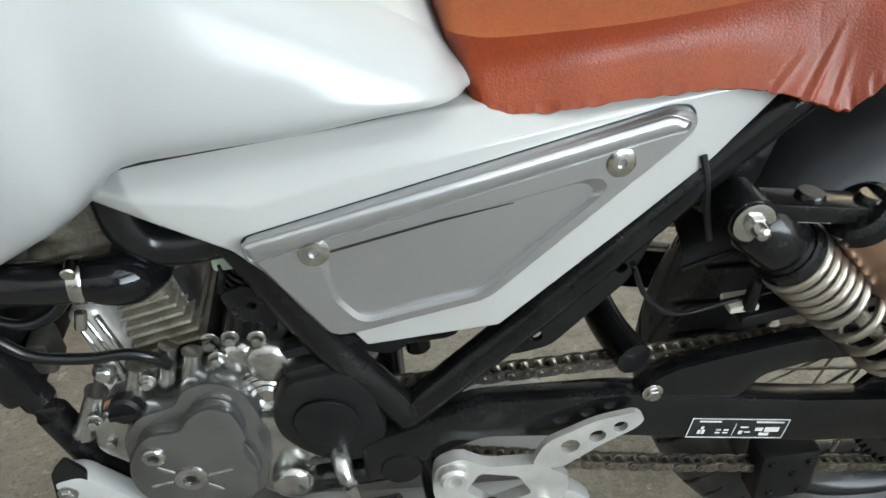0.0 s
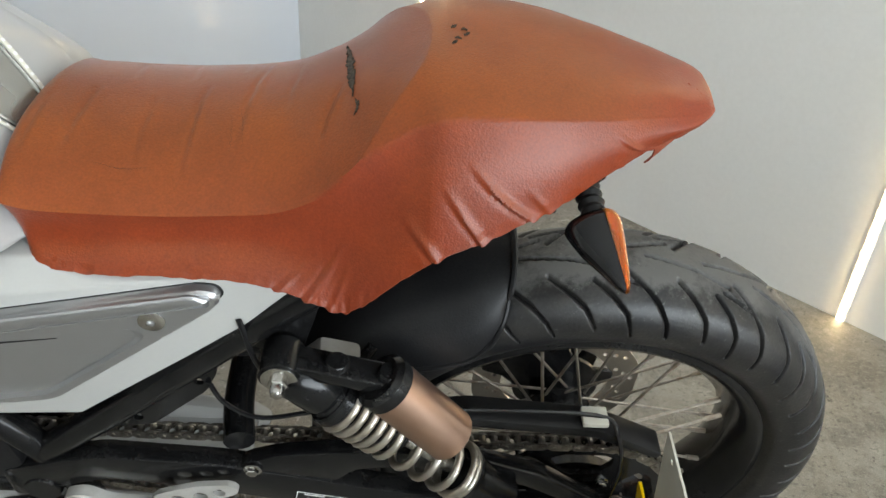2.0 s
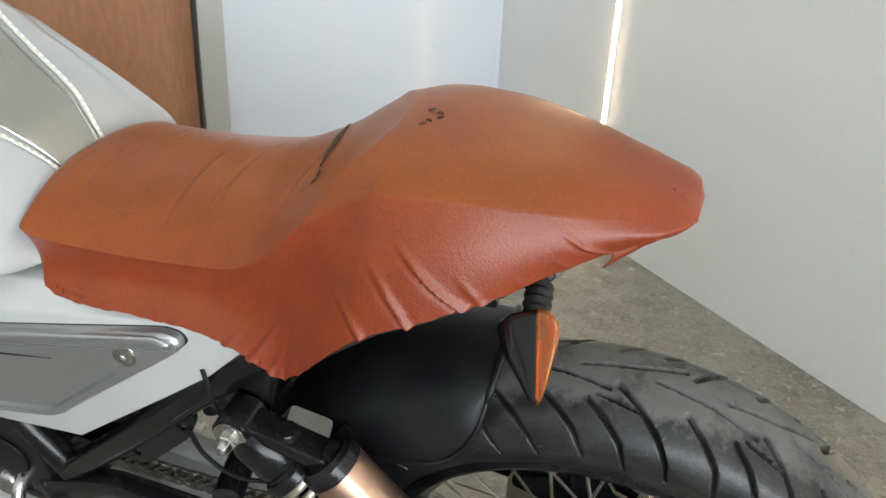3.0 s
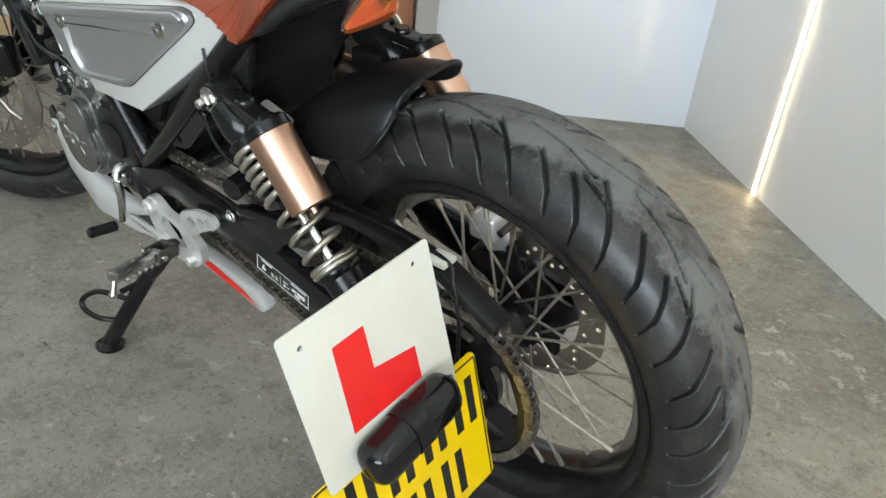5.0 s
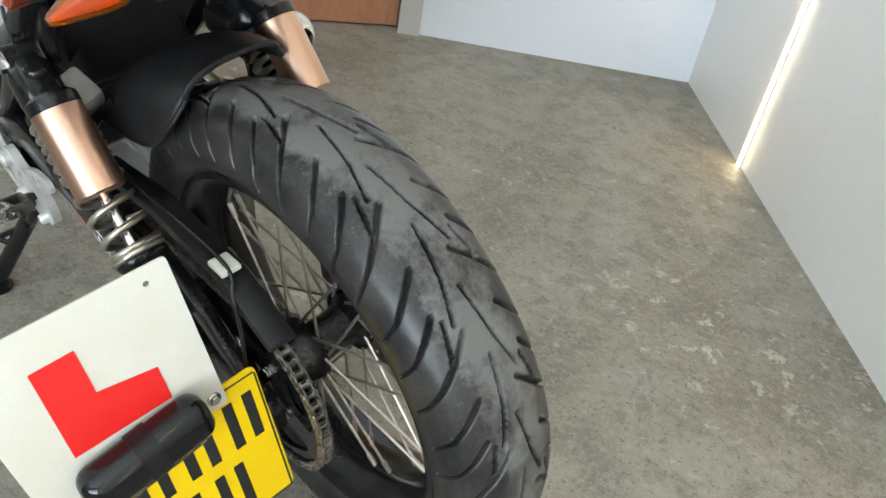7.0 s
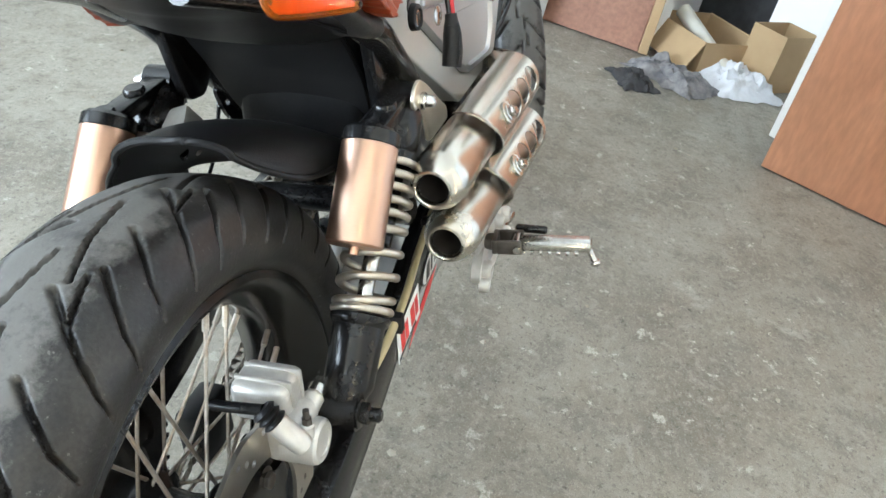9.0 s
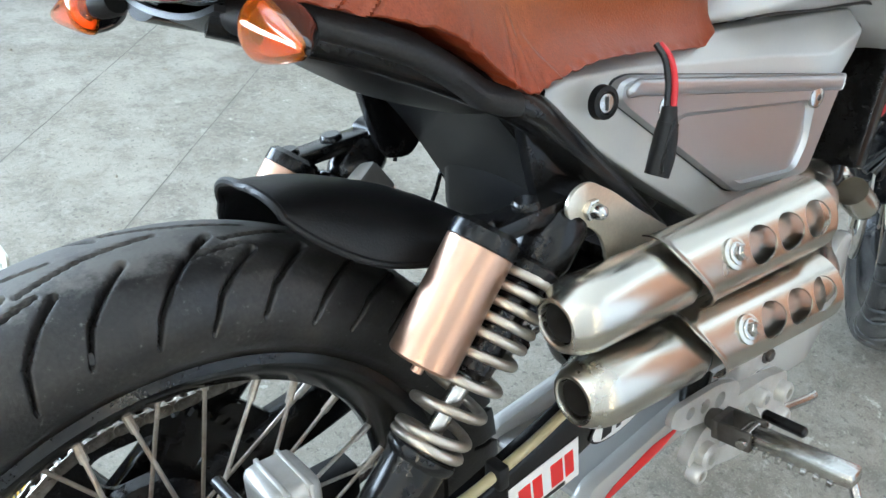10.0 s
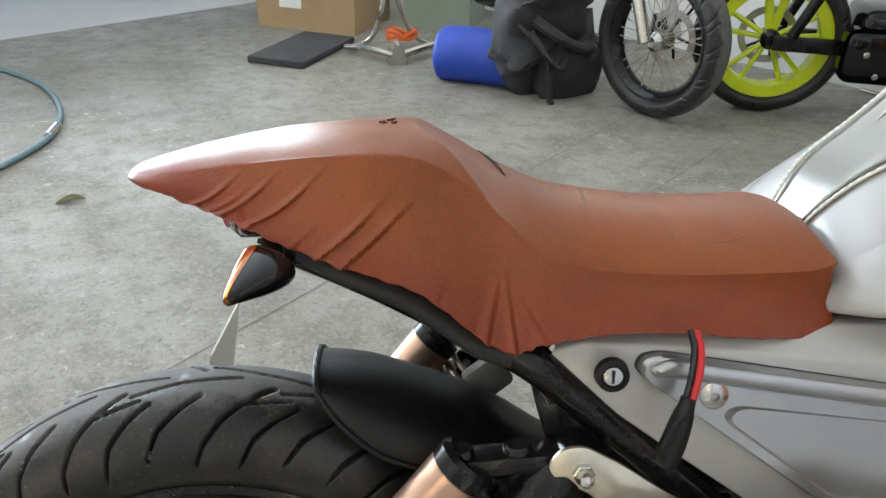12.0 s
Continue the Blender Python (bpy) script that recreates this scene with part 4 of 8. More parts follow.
def seat_skin():
    rows = smooth_line([Vector((*s[:3],)) for s in SEAT], 30)
    rest = smooth_line([Vector((*s[3:],)) for s in SEAT], 30)
    rng = random.Random(5)
    # hem place, height of the fold, share of the flank that it climbs, lean forward on the way up
    pleats = {-1: [(-0.292, 0.0018, 0.26, -0.16), (-0.270, 0.0026, 0.34, -0.13), (-0.252, 0.0022, 0.22, -0.10), (-0.176, 0.0028, 0.30, 0.13), (-0.143, 0.0030, 0.36, 0.13), (-0.107, 0.0032, 0.46, 0.17),
                   (-0.094, 0.0018, 0.24, 0.12), (-0.068, 0.0012, 0.12, 0.10), (-0.040, 0.0014, 0.2, 0.10), (-0.016, 0.0018, 0.5, 0.10)],
              1: [(-0.268, 0.0024, 0.34, -0.10), (-0.246, 0.0030, 0.42, -0.02), (-0.226, 0.0026, 0.36, 0.05), (-0.190, 0.0016, 0.2, 0.10), (-0.129, 0.0034, 0.52, 0.17), (-0.112, 0.0034, 0.50, 0.17),
                  (-0.092, 0.0014, 0.26, 0.14), (-0.058, 0.0030, 0.62, 0.16), (-0.037, 0.0028, 0.60, 0.13), (-0.030, 0.0018, 0.5, 0.12), (-0.018, 0.0024, 0.6, 0.10)]}
    out = []
    N = 184
    for (u, top, vs), (ws, vh, wh) in zip(rows, rest):
        hump = np.clip((u + 0.26) / 0.08, 0, 1)
        # the cover is pulled up a little higher on the right
        lift = float(np.interp(u, [-0.46, -0.38, -0.33, -0.295, -0.265, -0.243, -0.22, -0.17, -0.13, -0.09, -0.04], [0, 0.004, 0.006, 0.011, 0.017, 0.019, 0.016, 0.010, 0.006, 0.003, 0]))
        half = []
        for k in range(N // 2 + 1):
            f = k / (N // 2)
            if f < 0.5:  # crown
                g = f / 0.5
                v, w = vs * g, top + (ws - top) * g ** (2.3 + 1.2 * hump)
            elif f < 0.92:  # flank
                g = (f - 0.5) / 0.42
                bulge = math.sin(math.pi * g)
                v, w = vs + (vh - vs) * g - 0.0075 * bulge * (1 - hump) + 0.004 * bulge * hump, ws + (wh - ws) * g
            else:  # hem tucked under
                g = (f - 0.92) / 0.08
                v, w = vh - 0.030 * g, wh - 0.003 * math.sin(math.pi * g * 0.5) + 0.006 * g
            half.append((v, w, f))
        ring_pts = []
        for side in (-1, 1):
            seq = half[::-1] if side < 0 else half[1:]
            for v, w, f in seq:
                dv, dw = 0.0, 0.0
                flank = np.clip((f - 0.56) / 0.3, 0, 1)
                for pu, amp, rise, slant in pleats[side]:
                    d = (u - pu + (0.9 - f) * slant) / 0.0034
                    if abs(d) < 5:
                        reach = np.clip((f - (0.90 - rise * 0.62)) / 0.16, 0, 1)
                        dv += amp * (math.exp(-d * d) if d > 0 else math.exp(-(d / 0.62) ** 2)) * reach - 0.35 * amp * math.exp(-((d + 1.1) / 0.6) ** 2) * reach
                n1 = noise.noise(Vector((u * 26, side * v * 10, w * 14)))
                n2 = noise.noise(Vector((u * 70 + side * 5, v * 30, w * 22)))
                dv += flank * (0.0016 * n1 + 0.0002 * n2)
                if f < 0.5:
                    dw += 0.0009 * n1
                    for u0, v0, u1, v1, amp in CREASES:
                        x, y = u - u0, side * v - v0
                        du, dl = u1 - u0, v1 - v0
                        h = min(1.0, max(0.0, (x * du + y * dl) / (du * du + dl * dl)))
                        d = (x - h * du + 0.0025 * noise.noise(Vector((v * 40 * side, u0 * 50, 2)))) / 0.0030
                        if abs(d) < 4 and math.hypot(x - h * du, y - h * dl) < 0.02:
                            dw += amp * (0.0008 * math.exp(-(d - 1.4) ** 2) - 0.0011 * math.exp(-d * d)) * math.sin(math.pi * (0.08 + 0.84 * h)) * (0 if h in (0.0, 1.0) else 1)
                if f < 0.5:  # raised line where the rider's place meets the hump
                    off = u - (-0.183 - 0.050 * (v / max(vs, 0.02)) ** 2.4)
                    dw += 0.0052 * math.exp(off / 0.020 if off < 0 else -off / 0.030) * np.clip((u + 0.30) / 0.05, 0, 1)
                if f > 0.88:
                    dw += -0.0035 * abs(noise.noise(Vector((u * 60, side, 3)))) - 0.010 * math.exp(-((u + 0.245) / 0.020) ** 2) * max(0.0, noise.noise(Vector((u * 130, side * 3, 9))))
                if side > 0 and f > 0.5:
                    dw += lift * min(1.0, (f - 0.5) / 0.42)
                k = min(1.0, max(0.0, 0.5 + side * v / 0.12))
                ring_pts.append(((1 - k) * shear(u, w, -1) + k * shear(u, w, 1), side * (v + dv), w + dw))
        out.append(ring_pts)
    bm = grid(out, False, True)
    k = len(out[0])
    allv = bm.verts[:]
    for base in (0, (len(out) - 1) * k):
        ringv = allv[base:base + k]
        c = bm.verts.new(sum((v.co for v in ringv), Vector()) / k + Vector((-0.004 if base == 0 else 0.003, 0, 0)))
        for j in range(k):
            bm.faces.new((ringv[j], ringv[(j + 1) % k], c))
    return bm


skin = seat_skin()
bmesh.ops.recalc_face_normals(skin, faces=skin.faces)
SEAT_TREE = BVHTree.FromBMesh(skin)
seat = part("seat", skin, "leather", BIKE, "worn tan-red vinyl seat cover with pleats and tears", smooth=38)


def crown(u, v):
    """Height of the seat's top at (u, v)."""
    hit = SEAT_TREE.ray_cast(Vector((u, v, 1.2)), Vector((0, 0, -1)))[0]
    return hit.z if hit else 0.78


def tear(line, width, seed):
    """A ragged slit in the cover with foam showing, and its curled lips."""
    rng = random.Random(seed)
    L = smooth_line([(u, v, 0) for u, v in line], 8)
    L = [p + Vector((rng.uniform(-1, 1), rng.uniform(-1, 1), 0)) * 0.0006 for p in L]
    slit = []
    for i, p in enumerate(L):
        d = (L[min(i + 1, len(L) - 1)] - L[max(i - 1, 0)]).normalized()
        n = Vector((-d.y, d.x, 0))
        f = i / (len(L) - 1)
        w = width * math.sin(math.pi * min(1, max(0.04, f))) * rng.uniform(0.5, 1.25)
        row = []
        for k in (-1.15, -0.5, 0, 0.5, 1.15):
            q = p + n * (w * k)
            row.append((q.x, q.y, crown(q.x, q.y) + (0.0007 + (rng.uniform(0.0002, 0.0009) if abs(k) > 1 else 0.0) if width > 0.0004 else 0.00012)))
        slit.append(row)
    return grid([row + [(x, y, z - 0.0012) for x, y, z in row[::-1]] for row in slit], False, True)


part("tear", tear([(-0.252, 0.042), (-0.248, 0.020), (-0.245, -0.004), (-0.243, -0.022), (-0.240, -0.042)], 0.0030, 2), "foam", seat, "ragged dark tear in the cover", smooth=0)
part("tear", tear([(-0.238, -0.046), (-0.236, -0.054), (-0.238, -0.062)], 0.0009, 3), "foam", seat, smooth=0)
for k, (u, v) in enumerate(((-0.166, 0.012), (-0.158, 0.010), (-0.156, 0.002), (-0.163, -0.004), (-0.166, -0.012))):
    part("tear", tear([(u - 0.0022, v - 0.002), (u, v), (u + 0.0022, v + 0.0025 * (-1) ** k)], 0.0008, 11 + k), "foam", seat, smooth=0)
for k, line in enumerate(([(-0.330, -0.020), (-0.326, -0.040), (-0.324, -0.062)], [(-0.336, -0.030), (-0.334, -0.048), (-0.333, -0.066)], [(-0.318, -0.035), (-0.316, -0.05)],
                          [(-0.375, -0.030), (-0.373, -0.046)], [(-0.435, -0.070), (-0.415, -0.074), (-0.395, -0.073)], [(-0.44, 0.07), (-0.42, 0.078), (-0.40, 0.076)])):
    part("crack", tear(line, 0.00017, 31 + k), "crack", seat, smooth=0)
# black base showing at the tail under the cover
rows = []
for i in range(15):
    u = -0.045 + 0.081 * i / 14
    half = float(np.interp(u, [-0.05, -0.010, 0.018, 0.036], [0.036, 0.038, 0.030, 0.012]))
    w = float(np.interp(u, [-0.05, -0.010, 0.018, 0.036], [0.778, 0.789, 0.795, 0.798]))
    rows.append([(u, half * (-1 + j / 8), w + 0.004 * (abs(-1 + j / 8) ** 3)) for j in range(17)])
part("seat_base", sheet(rows, 0.004), "black_plastic", seat, "black plastic end of the seat base", smooth=50)
# a loose corner of the cover folded out at the tail
rows = []
for i in range(9):
    f = i / 8
    u = -0.012 + 0.036 * f
    v, w = -(0.064 - 0.030 * f), 0.788 + 0.006 * f
    drop = 0.011 * (1 - f) ** 0.8 + 0.003
    rows.append([(u - 0.006 * k * k, v - 0.005 * math.sin(2.2 * k), w + 0.003 - drop * k) for k in (0, 0.25, 0.5, 0.75, 1.0)])
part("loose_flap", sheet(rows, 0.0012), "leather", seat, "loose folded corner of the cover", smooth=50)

# ---------------------------------------------------------------- tank
TANK = [  # u, then (v, w) round the half section from the top seam down
    (-0.466, (0.0, 0.735), (0.030, 0.733), (0.055, 0.727), (0.075, 0.720), (0.085, 0.713), (0.085, 0.705), (0.075, 0.702)),
    (-0.486, (0.0, 0.740), (0.036, 0.738), (0.070, 0.730), (0.092, 0.722), (0.100, 0.715), (0.100, 0.708), (0.085, 0.703)),
    (-0.496, (0.0, 0.770), (0.040, 0.768), (0.080, 0.755), (0.110, 0.736), (0.121, 0.724), (0.120, 0.711), (0.095, 0.703)),
    (-0.512, (0.0, 0.800), (0.045, 0.798), (0.088, 0.780), (0.124, 0.748), (0.139, 0.728), (0.137, 0.714), (0.10, 0.703)),
    (-0.545, (0.0, 0.832), (0.048, 0.829), (0.094, 0.806), (0.132, 0.772), (0.150, 0.738), (0.149, 0.717), (0.10, 0.702)),
    (-0.600, (0.0, 0.866), (0.052, 0.862), (0.098, 0.838), (0.138, 0.798), (0.157, 0.748), (0.153, 0.714), (0.10, 0.700)),
    (-0.665, (0.0, 0.892), (0.058, 0.887), (0.106, 0.861), (0.146, 0.815), (0.165, 0.752), (0.155, 0.712), (0.10, 0.699)),
    (-0.708, (0.0, 0.901), (0.061, 0.896), (0.110, 0.868), (0.150, 0.818), (0.168, 0.752), (0.155, 0.707), (0.10, 0.698)),
    (-0.738, (0.0, 0.905), (0.063, 0.900), (0.114, 0.872), (0.155, 0.820), (0.178, 0.748), (0.166, 0.688), (0.10, 0.668)),
    (-0.770, (0.0, 0.907), (0.064, 0.902), (0.116, 0.873), (0.157, 0.820), (0.181, 0.744), (0.164, 0.670), (0.10, 0.652)),
    (-0.820, (0.0, 0.905), (0.064, 0.900), (0.116, 0.870), (0.156, 0.815), (0.176, 0.735), (0.158, 0.652), (0.10, 0.640)),
    (-0.900, (0.0, 0.890), (0.060, 0.885), (0.106, 0.855), (0.142, 0.800), (0.156, 0.735), (0.140, 0.670), (0.09, 0.650)),
    (-0.960, (0.0, 0.850), (0.050, 0.845), (0.080, 0.820), (0.105, 0.780), (0.112, 0.735), (0.100, 0.690), (0.06, 0.670))]


def tank_skin(i0, i1, proud=0.0, rows=12, cols=8, close=False):
    """Part of the tank between two steps of its section."""
    stations = [smooth_line([(shear(s[0], w), v, w) for v, w in s[1:]], cols) for s in TANK]
    out = []
    for col in zip(*stations):
        out.append(smooth_line(col, rows))
    out = out[i0 * cols: i1 * cols + 1]
    return out


full = tank_skin(0, 6)
tank = part("fuel_tank", joined(grid(full), grid([[(p[0], -p[1], p[2]) for p in row] for row in full])), "pearl", BIKE, "glossy pearl white fuel tank", smooth=60)


def raised(P, lift):
    out = []
    for i, row in enumerate(P):
        r = []
        for j, p in enumerate(row):
            a = Vector(P[min(i + 1, len(P) - 1)][j]) - Vector(P[max(i - 1, 0)][j])
            b = Vector(row[min(j + 1, len(row) - 1)]) - Vector(row[max(j - 1, 0)])
            n = a.cross(b).normalized()
            if n.z < 0:
                n = -n
            r.append(Vector(p) + n * lift)
        out.append(r)
    return out


st = raised(tank_skin(0, 3, cols=8), 0.002)


def on_stripe(share, j, lift=0.0):
    """A point of the tank's top: share 0 on the middle line, 1 on the stripe's edge; j counts steps from the tail."""
    x = share * min(15.0, max(4.0, 5.6 + 0.112 * (j - 24)))
    lo = int(x)
    p = Vector(st[lo][j]).lerp(Vector(st[lo + 1][j]), x - lo)
    return p + Vector((0, 0.4, 1)) * lift


steps = len(st[0])
stripe = [[on_stripe(r / 12, j, -0.0006) for j in range(steps)] for r in range(13)]
part("top_stripe", joined(grid(stripe), grid([[(p[0], -p[1], p[2]) for p in row] for row in stripe])), "tank_top", tank, "silver grey stripe along the top", smooth=60)
for side in (1, -1):
    def flip(p):
        return (p[0], side * p[1], p[2])
    seam = [flip(on_stripe(1.22, j)) for j in range(steps)]
    line = smooth_line(seam[::4], 4)
    part("trim_cord", tube(seam[::4], 0.0015, 8, 4, 1.7), "l_white", tank, "pale trim cord")
    run, knots = 0.0, []
    for a, b in zip(line, line[1:]):
        run += (b - a).length
        if run > 0.0052:
            run = 0.0
            knots.append(lathe([(0.0, -0.0024), (0.0015, -0.0014), (0.0018, 0.0), (0.0015, 0.0014), (0.0, 0.0024)], 8, along(b + Vector((0, side * 0.0004, 0.0006)), b + (b - a))))
    part("stitching", joined(*knots), "sticker", tank, "row of white knotted stitches")
    part("trim_edge", tube([flip(on_stripe(1.0, j, -0.0004)) for j in range(0, steps, 4)], 0.0020, 8, 4), "tank_top", tank, "bright rolled edge of the stripe")
    # pale painted marks on the stripe
    for a, b in ((66, 78), (49, 58)):
        part("painted_mark", grid([[flip(on_stripe(0.42 + 0.06 * i, j + 2 * i, 0.0004)) for j in range(a, b)] for i in range(6)]), "tank_mark", tank, "pale flat painted mark")
# rounded glossy knee panel
knee = tank_skin(2, 6, cols=8)
kn = raised(knee, 0.0)
cols_k = len(kn[0])
bul = []
for i, row in enumerate(kn[4:29]):
    g = i / 24
    r = []
    a, b = 12 + int(10 * (1 - math.sin(math.pi * min(1, g * 0.9 + 0.1)))), cols_k - 14
    for j in range(36):
        x = a + (b - a) * j / 35
        lo = int(x)
        p = Vector(row[lo]).lerp(Vector(row[min(lo + 1, cols_k - 1)]), x - lo)
        e = min(1, 6.0 * min(g, 1 - g, (j / 35), 1 - j / 35))
        n = Vector((0, 1, 0.35)).normalized()
        r.append(p + n * (0.0060 * (1 - (1 - e) ** 2) + 0.0004))
    bul.append(r)
for side in (1, -1):
    P = [[(p[0], side * p[1], p[2]) for p in row] for row in bul]
    part("knee_panel", grid(P), "pearl", tank, "bulged glossy white knee panel", smooth=70)


# ---------------------------------------------------------------- side covers
def lean_v(u, w):
    """Side covers run closer to the middle towards the tail."""
    return 0.082 * (u + 0.60) + 0.05 * (w - 0.62)


TOP_EDGE = [(-0.735, 0.686), (-0.720, 0.695), (-0.641, 0.699), (-0.560, 0.699), (-0.505, 0.700), (-0.432, 0.696), (-0.354, 0.697), (-0.298, 0.697), (-0.285, 0.692)]
CREASE = [(-0.738, 0.680), (-0.712, 0.676), (-0.642, 0.664), (-0.545, 0.674), (-0.490, 0.679), (-0.432, 0.684), (-0.354, 0.690), (-0.300, 0.692), (-0.280, 0.686)]
LOW_EDGE = [(-0.740, 0.672), (-0.700, 0.656), (-0.657, 0.633), (-0.590, 0.549), (-0.582, 0.5345), (-0.482, 0.529), (-0.379, 0.599), (-0.290, 0.662), (-0.276, 0.680)]
TURN = [0.026, 0.010, 0, 0, 0, 0, 0, 0, 0]
GREY = [(-0.652, 0.643), (-0.358, 0.686), (-0.344, 0.683), (-0.340, 0.673), (-0.348, 0.665), (-0.492, 0.562), (-0.586, 0.5565), (-0.605, 0.557)]
DISH = [(-0.597, 0.626), (-0.424, 0.643), (-0.416, 0.641), (-0.412, 0.635), (-0.416, 0.629), (-0.496, 0.571), (-0.581, 0.565), (-0.598, 0.592)]


def white_cover():
    """The white shell: an upper facet leaning in to the tank, a crease, a flat lower field and a turned-in edge."""
    rows = [[(u, -0.100, w) for u, w in TOP_EDGE], [(u, -0.126 + k, w) for (u, w), k in zip(TOP_EDGE, TURN)], [(u, -0.1455 + k, w) for (u, w), k in zip(CREASE, TURN)], [(u, -0.1455 + k, w) for (u, w), k in zip(LOW_EDGE, TURN)], [(u, -0.106, w) for u, w in LOW_EDGE]]
    bm = grid(rows)
    bmesh.ops.recalc_face_normals(bm, faces=bm.faces)
    edges = [e for e in bm.edges if len(e.link_faces) == 2 and e.calc_face_angle(0) > 0.3]
    bmesh.ops.bevel(bm, geom=edges, offset=0.0025, segments=3, profile=0.5, affect="EDGES")
    return bm


def slope(o, k):
    """The outline o drawn in by k."""
    c = sum((Vector(p) for p in o), Vector((0, 0))) / len(o)
    return [tuple(Vector(p) + (c - Vector(p)).normalized() * k) for p in o]


def dished(outer, inner, y_face, y_dish, y_back):
    """A plate whose inner field lies deeper than its border."""
    n = len(outer)
    mid = [tuple(Vector(a).lerp(Vector(b), 0.88)) for a, b in zip(outer, inner)]
    V = [(x, y_back, z) for x, z in outer] + [(x, y_face + 0.003, z) for x, z in outer] + [(x, y_face, z) for x, z in slope(outer, 0.003)] + \
        [(x, y_face, z) for x, z in mid] + [(x, y_dish, z) for x, z in inner]
    F = []
    for k in range(4):
        F += [(k * n + i, k * n + (i + 1) % n, (k + 1) * n + (i + 1) % n, (k + 1) * n + i) for i in range(n)]
    F.append(tuple(4 * n + i for i in range(n)))
    return mesh(V, F)


for side in (-1, 1):
    def put(bm):
        for v in bm.verts:
            v.co.y += lean_v(v.co.x, v.co.z)
        return bm if side < 0 else mirror(bm)
    cover = part("side_cover", put(white_cover()), "white", BIKE, "white plastic side cover", smooth=30)
    out_o, in_o = rounded(GREY, 0.010, 4), rounded(DISH, 0.010, 4)
    part("silver_panel", put(dished(out_o, in_o, -0.156, -0.151, -0.1445)), "silver", cover, "silver grey inset panel with a shallow dish", smooth=25)
    part("tank_seam", put(tube([(-0.718, -0.138, 0.7010), (-0.695, -0.142, 0.7050), (-0.644, -0.144, 0.7075), (-0.576, -0.144, 0.7095), (-0.515, -0.137, 0.7105)], 0.0022, 8, 6)), "ink", cover, "thin dark strip under the tank edge")
    # shadow in the gap round the panel, drawn as a slightly larger black plate
    part("gap", put(plate(rounded(slope(GREY, -0.0022), 0.011, 4), -0.1446, -0.1462)), "ink", cover, "dark plate drawing the gap's shadow round the panel", smooth=20)
    # bright rounded rib along the upper edge
    part("rib", put(plate(rounded([(-0.650, 0.6455), (-0.360, 0.6845), (-0.347, 0.678), (-0.349, 0.671), (-0.362, 0.6705), (-0.646, 0.630)], 0.005), -0.1535, -0.1590, (), 0.0045)), "silver", cover, "pale silver rib", smooth=60)
    for u, w in ((-0.605, 0.630), (-0.395, 0.656)):
        bm = lathe([(0.011, 0), (0.0105, 0.003), (0.008, 0.0042), (0.0035, 0.0046), (0.0032, 0.0015), (0, 0.0015)], 24, along((u, -0.154, w), (u, -0.2, w)))
        part("screw", put(bm), "chrome", cover, "round socket-head screw")
    if side < 0:
        part("scratch", put(plate([(-0.595, 0.6290), (-0.560, 0.6330), (-0.520, 0.6375), (-0.470, 0.6405), (-0.470, 0.6400), (-0.520, 0.6358), (-0.560, 0.6312), (-0.595, 0.6272)], -0.1562, -0.1566)), "ink", cover, "thin dark scratch")
# ignition lock in the right cover, wire and plug hanging over it
lock = part("seat_lock", lathe([(0.0, 0.004), (0.009, 0.004), (0.011, 0.007), (0.0155, 0.006), (0.0165, 0.0)], 30, along((-0.3185, 0.133, 0.674), (-0.312, 0.2, 0.678)) @ Matrix.Diagonal((0.78, 0.78, 1, 1))), "black_plastic", BIKE, "black-rimmed seat lock")
part("lock_barrel", lathe([(0, 0.0), (0.0088, 0.0), (0.0088, 0.0022), (0, 0.0026)], 24, along((-0.3185, 0.1365, 0.674), (-0.312, 0.2, 0.678)) @ Matrix.Diagonal((0.78, 0.78, 1, 1))), "alloy", lock)
part("key_slot", box(-0.3192, -0.3172, 0.1388, 0.1399, 0.669, 0.679), "ink", lock, smooth=0)
lead = part("charge_lead", tube([(-0.3725, 0.138, 0.708), (-0.3725, 0.147, 0.698), (-0.3700, 0.153, 0.682), (-0.3655, 0.157, 0.664)], 0.0026, 10), "hose", BIKE, "black charging lead with capped plug")
part("red_wire", tube([(-0.3760, 0.139, 0.708), (-0.3765, 0.149, 0.698), (-0.3740, 0.156, 0.682), (-0.3690, 0.160, 0.663)], 0.0026, 10), "wire_red", lead, "red wire")
plug = part("plug", tube([(-0.3670, 0.158, 0.666), (-0.3655, 0.159, 0.660), (-0.3620, 0.1605, 0.648), (-0.3570, 0.162, 0.632), (-0.3520, 0.162, 0.617)], 0.008, 14, 4, 0.85, [0.0060, 0.0066, 0.0092, 0.0104, 0.0100]), "black_plastic", lead, "black rubber plug cap")
for k in range(3):
    part("rib", tube([(-0.3640 + 0.0012 * k, 0.1600, 0.655 - 0.004 * k), (-0.3635 + 0.0012 * k, 0.1600, 0.653 - 0.004 * k)], 0.0084, 14, 2, 0.85), "black_plastic", plug)
part("cap_strap", tube([(-0.364, 0.166, 0.658), (-0.350, 0.172, 0.648), (-0.344, 0.172, 0.632), (-0.350, 0.168, 0.620)], 0.0012, 6), "black_plastic", plug)


